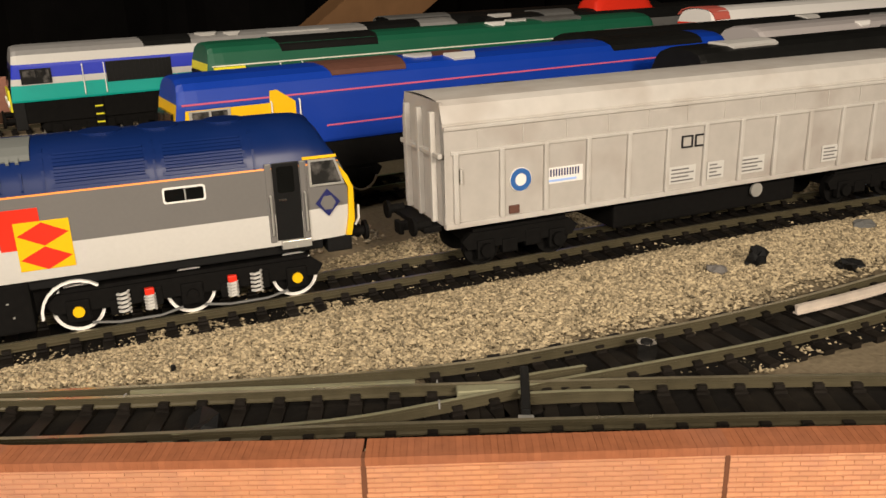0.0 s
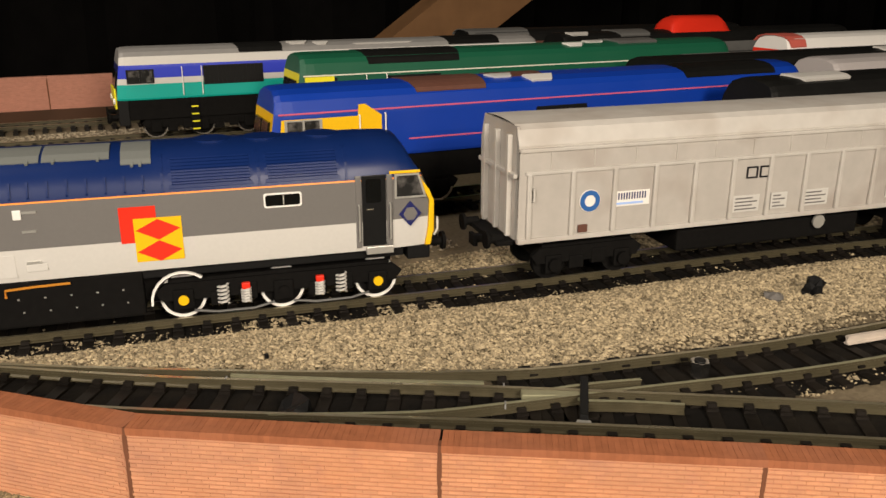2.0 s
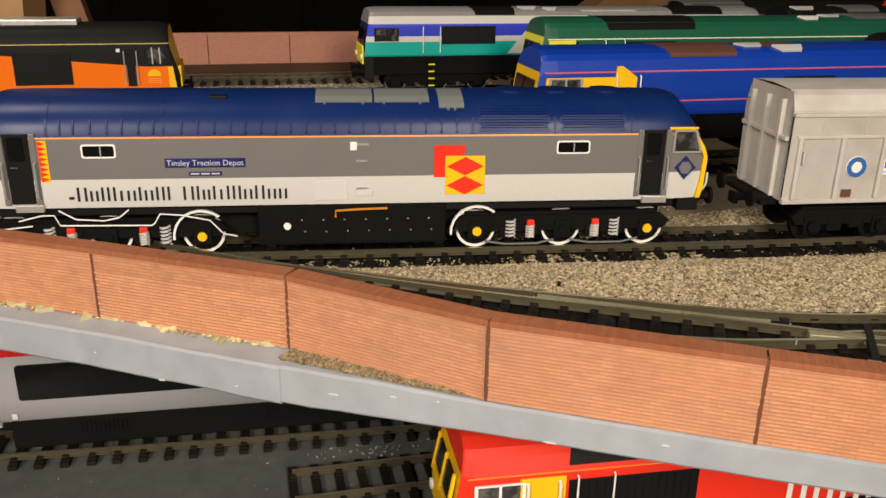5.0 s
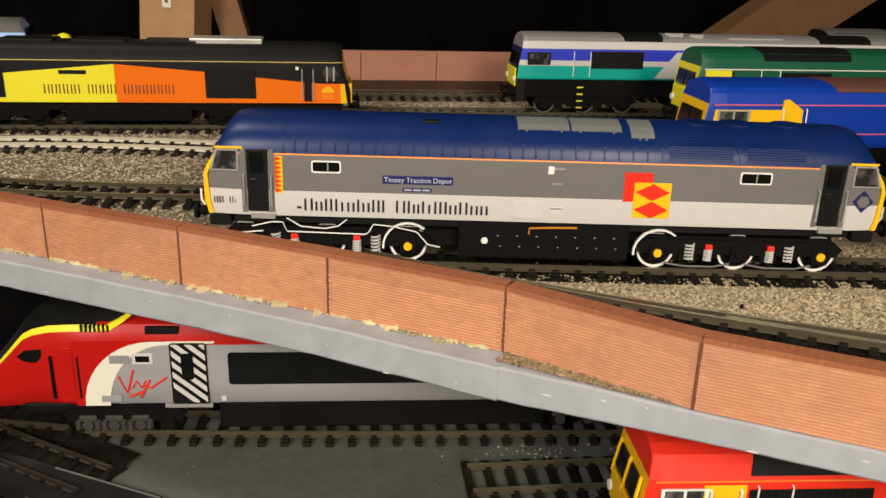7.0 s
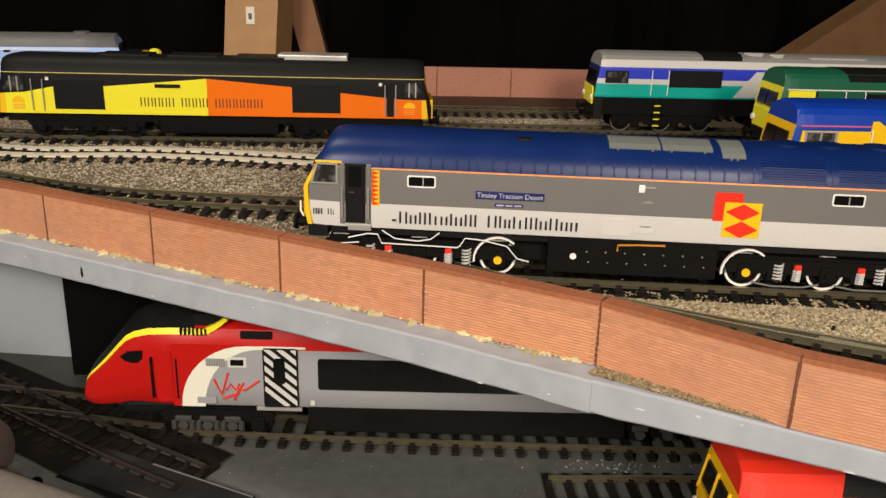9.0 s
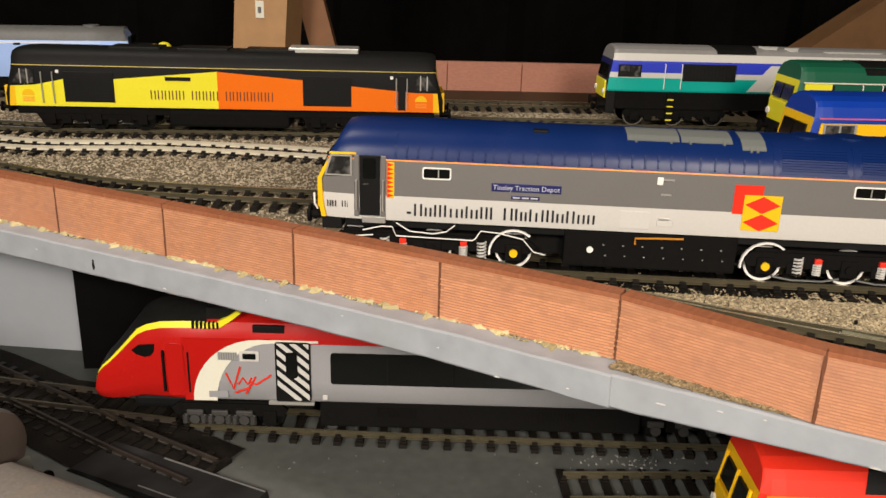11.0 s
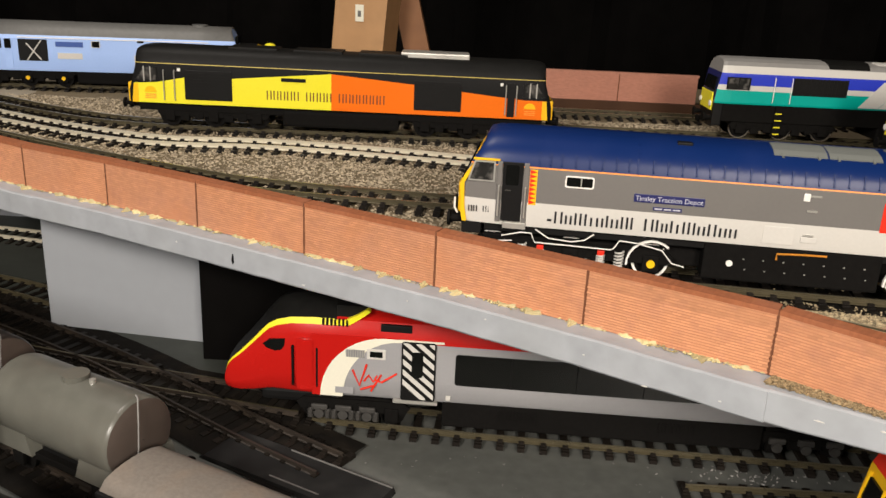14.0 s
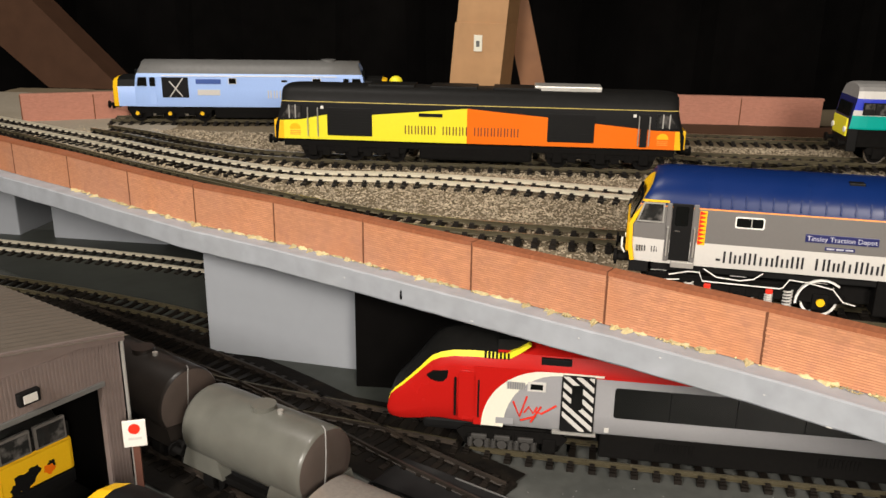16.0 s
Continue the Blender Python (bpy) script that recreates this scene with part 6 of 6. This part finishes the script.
# ---- tank wagons in the lower siding ----
def tank_wagon(m, material, label):
    e = thing("tank_wagon", m, label, "wagon", "wagons")
    bm = bmesh.new()
    seg = 32
    prof = [(-34.6, 13.0), (-33.4, 15.6), (-32.2, 16.4), (-31, 16.6), (30, 16.6), (31.0, 16.4), (31.9, 15.8)]
    sheet(bm, [[(x, 0.94 * r * math.cos(2 * math.pi * k / seg), 26.5 + 0.94 * r * math.sin(2 * math.pi * k / seg)) for k in range(seg + 1)] for x, r in prof])
    barrel = part("barrel", bm, material, e, "rounded tank barrel", True)
    for caps in (((31.9, 15.8), (32.6, 13.5), (33.4, 8), (33.6, 0.3)), ((-34.6, 13.0), (-35.4, 8), (-35.6, 0.3))):
        bm = bmesh.new()
        sheet(bm, [[(x, 0.94 * r * math.cos(2 * math.pi * k / seg), 26.5 + 0.94 * r * math.sin(2 * math.pi * k / seg)) for k in range(seg + 1)] for x, r in caps])
        part("end_cap", bm, TANKEND, barrel, "brown end cap, dirt and shade in its colour", True)
    part("manhole", tube(bmesh.new(), (0, 0, 41), (0, 0, 43.6), 5.0, 20), material, barrel)
    part("valve", tube(bmesh.new(), (9, 0, 41), (9, 0, 43.6), 1.2, 10), SILVER, barrel)
    part("end_rail", wire(bmesh.new(), [(29.6, 1.5, 42.6), (31.6, 0.6, 42.2), (33.0, -0.8, 40.0), (34.0, -2.0, 34.0), (34.4, -3.0, 26.0), (33.8, -3.6, 16.0)], 0.3), ROOFGREY, barrel, "thin pale strap over the barrel end")
    for x in (-24, 24):
        bm = bmesh.new()
        prism(bm, [(x - 6, 8), (x + 6, 8), (x + 4, 17), (x - 4, 17)], -11, 11)
        part("saddle", bm, material, e)
    part("underframe", B(-39, 39, -12, 12, 8.5, 11.5, 0.4), UNDER, e)
    for x in (-1, 1):
        part("cradle_plate", prism(bmesh.new(), [(x * 12, 10.5), (x * 36, 10.5), (x * 33, 19), (x * 15, 19)], -13.6, 13.6), material, e)
    part("brake_box", B(-12, 12, -9, 9, 10.6, 15.5, 0.4), BLACK, e)
    for x in (-22, 22):
        for y in (-9.5, 7.3):
            part("wheel", tube(bmesh.new(), (x, y, 6.2), (x, y + 2.2, 6.2), 6.2, 20), UNDER, e)
        part("axlebox", B(x - 3, x + 3, -12.8, -10.8, 3.6, 9, 0.4), UNDER, e)
    for s in (-1, 1):
        buffers(e, s * 38, s)
    return e


tank_wagon(at(-110.5, -236, LOWRAIL_Z, -28.0), TANK, "grey two-axle tank wagon with a glossy rounded barrel")
tank_wagon(at(-181, -191, LOWRAIL_Z, -31.0), TANKDARK, "brown-grey two-axle tank wagon, dull and dark")

# low hut with a rough flat top, and a dark slab beside the track
t = thing("lineside_hut", at(-50, -279.5, LOW, -27), "grey rough-rendered lineside hut with a shallow rounded roof", "hut")
part("walls", B(-32, 34, -14, 14, 0, 27, 0.6), ROUGHGREY, t)
bm = bmesh.new()
sheet(bm, [[(x, y, 27 + 5 * math.sqrt(max(0, 1 - (y / 15.0) ** 2))) for y in [-15.0 + k * 2.5 for k in range(13)]] for x in (-34, 0, 36)])
part("roof", bm, ROUGHGREY, t, "rough grey roof with a rusty patch", True)
part("eaves", B(-34, 36, -16.8, -15.6, 25.8, 27.6, 0.3), SLAB, t)
t = thing("trackside_slab", at(-33, -222, LOW, -28), "low dark grey trackside platform slab with a pale edge", "platform")
part("top", prism(bmesh.new(), [(-40, 0), (-36, 2.4), (-20, 2.8), (42, 2.8), (43, 0)], -12, 11), SLAB, t)
part("edge_strip", B(-8, 42, 9.6, 10.3, 2.7, 3.2, 0.1), MIDROOF, t)
part("edge_strip", B(-4, 20, -9.4, -8.8, 2.7, 3.1, 0.1), MIDROOF, t)


# ---- depot shed ----
def depot_shed(m):
    e = thing("engine_shed", m, "grey corrugated engine shed with an open doorway", "shed")
    w, d, h, ridge = 112.0, 150.0, 79.5, 89.5
    bm = bmesh.new()
    for x0, x1 in ((0, 50), (103, 112)):
        box(bm, x0, x1, -1.5, 1.5, 0, h)
    box(bm, 50, 103, -1.5, 1.5, h - 16, h)
    front = part("front_wall", bm, SHEET, e)
    for k in range(76):
        x = 0.6 + k * 1.47
        part("corrugation", B(x, x + 0.7, -1.72, -1.4, h - 16 if 49.5 < x < 102.6 else 0, h), SHEET, front)
    part("gable", prism(bmesh.new(), [(0, h), (w, h), (w / 2, ridge)], -1.4, 1.4), SHEET, e)
    part("side_wall", B(w - 2, w, 1.5, d, 0, h), SHEET, e)
    part("side_wall", B(0, 2, 1.5, d, 0, h), SHEET, e)
    part("back_wall", B(2, w - 2, d - 2, d, 0, h), SHEET, e)
    for s, lab in ((0, ""), (1, "")):
        bm = bmesh.new()
        n = 70
        rows = []
        for k in range(n + 1):
            y = -4 + k * (d + 6) / n
            lift = 0.35 * (k % 2)
            xa, xb = (-3, w / 2) if s == 0 else (w + 3, w / 2)
            za, zb = h - 0.4, ridge + 0.8
            rows.append([(xa, y, za + lift), (xb, y, zb + lift)])
        sheet(bm, rows)
        part("roof_slope", bm, ROOFSHEET, e, "corrugated roof slope")
    part("door_lintel", B(49, 104, -2.6, -1.4, h - 18, h - 16, 0.2), MIDROOF, e)
    part("drain_pipe", wire(bmesh.new(), [(w + 1.0, -2.2, 2), (w + 1.0, -2.2, h - 2)], 0.7), SILVER, e)
    part("lamp", B(70, 78, -4.4, -1.8, h - 12, h - 7, 0.5), BLACK, e)
    part("lamp_glass", B(71.5, 76.5, -4.8, -4.2, h - 11, h - 8), PALE, e)
    part("shed_floor", B(2, w - 2, 0, d - 2, 0, 0.8), SLAB, e)
    # black linings added to darken the shed inside like deep shade
    part("inner_wall", B(w - 2.6, w - 2.05, 2, d - 3, 1, h - 1), CLOTH, e, "black lining added for the shaded shed inside")
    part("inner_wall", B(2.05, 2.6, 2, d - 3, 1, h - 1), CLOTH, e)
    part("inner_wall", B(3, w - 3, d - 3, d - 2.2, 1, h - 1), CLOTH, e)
    part("bargeboard", prism(bmesh.new(), [(-2, h - 2.5), (-2, h + 1.0), (w / 2, ridge + 1.4), (w + 2, h + 1.0), (w + 2, h - 2.5), (w / 2, ridge - 2.4)], -2.9, -1.6), SHEET, e, "plain edge board along the gable")
    return e


depot_shed(at(-219, -343, LOW, 61))
t = thing("notice_board", at(-153.5, -259.5, LOW, 20), "small white notice board with a red disc on a post", "sign")
part("post", B(-1.3, 1.3, 0, 2.2, 0, 45, 0.2), RUSTBROWN, t)
brd = part("board", B(-4.2, 4.2, -1.0, 0, 40.5, 51.5, 0.3), PAPER, t)
part("disc", tube(bmesh.new(), (0, -1.4, 48.2), (0, -0.9, 48.2), 2.1, 20), RED, brd, "red disc")
part("print_bar", B(-2.4, 2.4, -1.2, -0.9, 43.6, 44.6), PALE, brd)


def depot_engine(m, label, body, top, brow):
    e = thing("diesel_locomotive", m, label, "locomotive", "engines")
    part("body", B(-16, 16, 0, 190, 13, 27.6, 1.4), body, e)
    part("upper_body", B(-15.8, 15.8, 0.3, 190, 27.7, 34.4, 0.8), DARKROOF, e, "dark upper body round the windows")
    roof = [(-15.5, 34), (-13, 42), (-7, 47), (0, 48.5), (7, 47), (13, 42), (15.5, 34)]
    bm = bmesh.new()
    grid = [[(x * w, y, 34 + (z - 34) * f) for x, z in roof] for y, w, f in ((3, 0.93, 0.35), (8, 0.97, 0.8), (16, 1, 1), (188, 1, 1))]
    sheet(bm, grid[2:])
    part("roof", bm, top, e, "", True)
    bm = bmesh.new()
    sheet(bm, grid[:3])
    bm.faces.new([bm.verts.new(p) for p in grid[0]])
    part("roof_front", bm, brow, e)
    for x0, x1 in ((-14, -0.8), (0.8, 14)):
        w = part("windscreen", B(x0, x1, -0.5, 1.2, 28, 38, 0.4), SEAT, e)
        # the glass's pale patches stand in for a silvery reflection
        part("glass", B(x0 + 1, x1 - 1, -0.9, -0.4, 29, 37, 0.2), CABGLASS, w)
    part("nose_panel", B(-14.5, 14.5, -1.0, 0.5, 14, 27, 0.5), YELLOW, e)
    for cx, cz, r, mm in ((-6, 18, 4.4, BLACK), (-1.5, 20.5, 2.6, BLACK), (4.5, 18.5, 2.4, HOTORANGE), (5.5, 20.2, 1.9, BLACK), (-9.5, 15.8, 2.6, BLACK)):
        part("dark_decal", prism(bmesh.new(), [(cx + r * (0.7 + 0.5 * ((k * 7 + int(cx)) % 5) / 5) * math.cos(2 * math.pi * k / 13), cz + r * (0.7 + 0.5 * ((k * 7 + int(cx)) % 5) / 5) * math.sin(2 * math.pi * k / 13)) for k in range(13)], -1.3 - 0.02 * r, -0.9), mm, e)
    part("buffer_beam", B(-15, 15, -1.5, 3, 8, 13.5, 0.5), BLACK, e)
    for y in (30, 75, 130, 170):
        for x in (-9.5, 7.3):
            part("wheel", tube(bmesh.new(), (x, y, 7), (x + 2.2, y, 7), 7, 18), UNDER, e)
    return e


depot_engine(at(-153, -300, LOWRAIL_Z, -114), "dark engine roof with a yellow front end near the shed", YELLOW, BLACK, YELLOW)
depot_engine(at(-197, -257, LOWRAIL_Z, 61), "orange-yellow fronted engine standing inside the shed doorway", YELLOW, DARKROOF, DARKROOF)

# ---- small things lying about ----
def lump(name, label, x, y, z, r, material, seed, flat=0.6, cat="debris"):
    rnd = random.Random(seed)
    bm = bmesh.new()
    bmesh.ops.create_icosphere(bm, subdivisions=2, radius=1.0)
    for v in bm.verts:
        k = (0.55 if material is BLACK else 0.8) + (1.0 if material is BLACK else 0.35) * rnd.random()
        v.co = Vector((v.co.x * r * k, v.co.y * r * k * 0.8, max(0.0, (v.co.z + 0.45)) * r * k * flat))
    return whole(name, bm, material, label, cat, at(x, y, z, seed * 37 % 360))


lump("grey_pebble", "smooth grey pebble lying on the ballast", 369, -289, 0.3, 3.2, SEAT, 3, 0.6, "pebble")
lump("black_scrap", "crumpled black scrap on the ballast", 384, -291, 0.3, 3.4, BLACK, 5, 0.9)
lump("black_scrap", "crumpled black scrap on the ballast", 404, -309, 0.3, 3.4, BLACK, 8, 0.6)
lump("black_scrap", "crumpled black scrap on the ballast", 445, -285, 0.3, 4.6, MIDROOF, 9, 0.5)
lump("clay_lump", "dark lump lying between the turnout rails", 207, -303, 1.0, 5.0, BLACK, 11, 0.5)
t = thing("silver_nut", at(308.5, -325, 1.9), "small bright steel nut lying between the turnout rails", "nut")
part("ring", tube(bmesh.new(), (0, 0, 0), (0, 0, 4), 2.6, 6), STEEL, t)
part("bore", tube(bmesh.new(), (0, 0, 3.6), (0, 0, 4.3), 1.5, 12), BLACK, t)
t = thing("track_pin", at(208, -268, 0.0), "thin dark marker pin stuck in the ballast", "pin")
part("pin", tube(bmesh.new(), (0, 0, 0), (0, 0, 2.4), 0.6, 8), BLACK, t)


# ---- loose ballast, dry scatter: uncounted stuff ----
def stones(name, spots, size, material, label, seed, flat=0.7):
    rng = np.random.RandomState(seed)
    n = len(spots)
    base = np.array([(1, 0, 0), (0, 1, 0), (-1, 0, 0), (0, -1, 0), (0, 0, 1), (0, 0, -1)], float)
    tri = np.array([(0, 1, 4), (1, 2, 4), (2, 3, 4), (3, 0, 4), (1, 0, 5), (2, 1, 5), (3, 2, 5), (0, 3, 5)])
    ang = rng.rand(n) * 2 * np.pi
    s = size * (0.55 + 0.9 * rng.rand(n))
    v = base[None] * (0.7 + 0.6 * rng.rand(n, 6, 1)) * s[:, None, None] * np.stack([1.25 * np.ones(n), 0.5 + 0.3 * rng.rand(n), flat * (0.5 + 0.7 * rng.rand(n))], 1)[:, None]
    tilt = (rng.rand(n) - 0.5) * 1.2
    x, y, z = v[..., 0], v[..., 1], v[..., 2]
    y, z = y * np.cos(tilt)[:, None] - z * np.sin(tilt)[:, None], y * np.sin(tilt)[:, None] + z * np.cos(tilt)[:, None]
    x, y = x * np.cos(ang)[:, None] - y * np.sin(ang)[:, None], x * np.sin(ang)[:, None] + y * np.cos(ang)[:, None]
    v = np.stack([x, y, z], -1) + np.asarray(spots)[:, None]
    f = (tri[None] + 6 * np.arange(n)[:, None, None]).reshape(-1, 3)
    me = bpy.data.meshes.new(name)
    me.from_pydata((v.reshape(-1, 3) * MM).tolist(), [], f.tolist())
    me.materials.append(material)
    ob = new(name, me)
    return tagged(ob, label, "ballast", kind="stuff")


rng = np.random.RandomState(5)
lines = [np.array([(x, y) for x, y, h in smoothline(p, 3.0)]) for p in (L_LINE, F_LINE, DIVERGE, BACK_STOCK)]


def near_rails(x, y, reach=8.5):
    return min(np.min((l[:, 0] - x) ** 2 + (l[:, 1] - y) ** 2) for l in lines) < reach ** 2


spots = []
while len(spots) < 84000:
    x = rng.uniform(90, 520)
    y = rng.uniform(-345, -205)
    if y < wall_y(x) + 9:
        continue
    if np.min((lines[1][:, 0] - x) ** 2 + (lines[1][:, 1] - y) ** 2) < 320 and rng.rand() < 0.985:
        continue
    if near_rails(x, y) and rng.rand() < 0.985:
        continue
    if x > 300 and near_rails(x, y, 15.5) and rng.rand() < 0.75:
        continue
    spots.append((x, y, 0.6 + dip(x, y) + rough(x, y, 14, 0.6) + rng.rand() * 0.5))
stones("ballast_chippings", spots, 0.64, BALLAST, "loose sand and grey granite chippings between the front tracks", 6)
spots = []
while len(spots) < 60000:
    x = rng.uniform(-420, 300)
    y = rng.uniform(-200, 120)
    if y < wall_y(x) + 6 or near_rails(x, y):
        continue
    spots.append((x, y, 0.5 + dip(x, y) + rough(x, y, 14, 0.6) + rng.rand() * 0.4))
stones("ballast_chippings", spots, 0.72, REARBALLAST, "loose grey-brown chippings between the rear tracks", 7)
spots = []
for i in range(len(WALL) - 1):
    (xa, ya), (xb, yb) = WALL[i], WALL[i + 1]
    d = Vector((xb - xa, yb - ya)).normalized()
    n = Vector((-d.y, d.x)) if d.x < 0 else Vector((d.y, -d.x))
    n = -n if n.y > 0 else n
    if not (-240 < xa < 130):
        continue
    for k in range(1100):
        u = rng.rand()
        c = noise.noise(Vector((xa / 9 + u * 5, ya / 9, 0.3)))
        reach = 0.5 + 3.2 * max(0.0, c + 0.05) + 4.5 * max(0.0, noise.noise(Vector((xa / 5 + u * 11, 2.0, 0.7))) - 0.25)
        if c < 0.06 and rng.rand() < 0.9:
            continue
        p = Vector((xa, ya)).lerp(Vector((xb, yb)), u) + n * (1.4 + rng.rand() * reach)
        spots.append((p.x, p.y, -3.0 + rng.rand() * 0.6))
stones("dry_scatter", spots[::9], 0.5, MOSS, "dried yellow scatter and glue along the foot of the parapet", 9)


def glue_flakes(seed):
    """Torn tongues of dried glue that run from the parapet's foot out over the board."""
    rnd = random.Random(seed)
    bm = bmesh.new()
    for (xa, ya), (xb, yb) in zip(WALL, WALL[1:]):
        if not -240 < xa < 130:
            continue
        d = Vector((xb - xa, yb - ya))
        length = d.length
        d.normalize()
        n = Vector((-d.y, d.x)) if d.x < 0 else Vector((d.y, -d.x))
        n = -n if n.y > 0 else n
        u = rnd.uniform(0, 8)
        while u < length - 4:
            w = rnd.uniform(2.5, 9.5)
            reach = rnd.uniform(2.8, 8.2 if 20 < xa < 130 else 6.6) if rnd.random() < 0.5 else rnd.uniform(0.8, 2.2)
            m = 6
            edge = []
            for k in range(m + 1):
                f = k / m
                q = Vector((xa, ya)) + d * (u + w * f + rnd.uniform(-0.5, 0.5)) + n * (1.1 + reach * (1 - abs(2 * f - 0.9) ** 1.3) * rnd.uniform(0.35, 1.0))
                edge.append(q)
            foot = [Vector((xa, ya)) + d * (u + w * k / m) + n * 0.9 for k in range(m + 1)]
            top = [bm.verts.new((p.x, p.y, -2.8 + rnd.uniform(0.2, 1.2))) for p in foot]
            mid = [bm.verts.new((*(p.lerp(q, 0.55)), -3.05 + rnd.uniform(0.2, 0.9))) for p, q in zip(foot, edge)]
            low = [bm.verts.new((q.x, q.y, -3.25)) for q in edge]
            for r0, r1 in ((top, mid), (mid, low)):
                for k in range(m):
                    bm.faces.new((r0[k], r0[k + 1], r1[k + 1], r1[k]))
            u += w + (rnd.uniform(-1, 2) if rnd.random() < 0.6 else rnd.uniform(3, 12))
    whole("glue_flakes", bm, GLUE, "torn yellowed flakes of dried glue at the parapet foot", "glue", kind="stuff")


glue_flakes(17)
spots = []
for k in range(2600):
    u = rng.rand()
    p = Vector((126, -286.5)).lerp(Vector((167, -321)), u) + Vector((-0.72, -0.69)) * rng.uniform(1.2, 7.0) * (1 - u) ** 0.8
    spots.append((p.x, p.y, -3.0 + rng.rand() * 0.7))
stones("brown_scatter", spots, 0.5, DEBRIS, "brown earth scatter at the foot of the parapet bend", 10)
spots = [(rng.uniform(-200, 200), rng.uniform(-300, -200), LOW + 0.5) for k in range(260)]
stones("dust_specks", spots, 0.34, ROOFGREY, "pale specks of dust and grit on the dark floor", 11)

spots = [(rng.normal(158, 13), rng.normal(-210, 3.2), LOW + 0.6) for k in range(70)]
stones("grey_grit", spots, 0.55, ROOFGREY, "pale crumbs of plaster and grit beside the stub track", 14)

# ---- single bricks of the nearest parapet panels ----
for panel, spots in NEAR_BRICKS:
    for x, z in spots or ():
        share("brick", BRICK_ME, panel, pose(x * MM, -0.03 * MM * ((x * 7 + z * 13) % 3), z * MM))
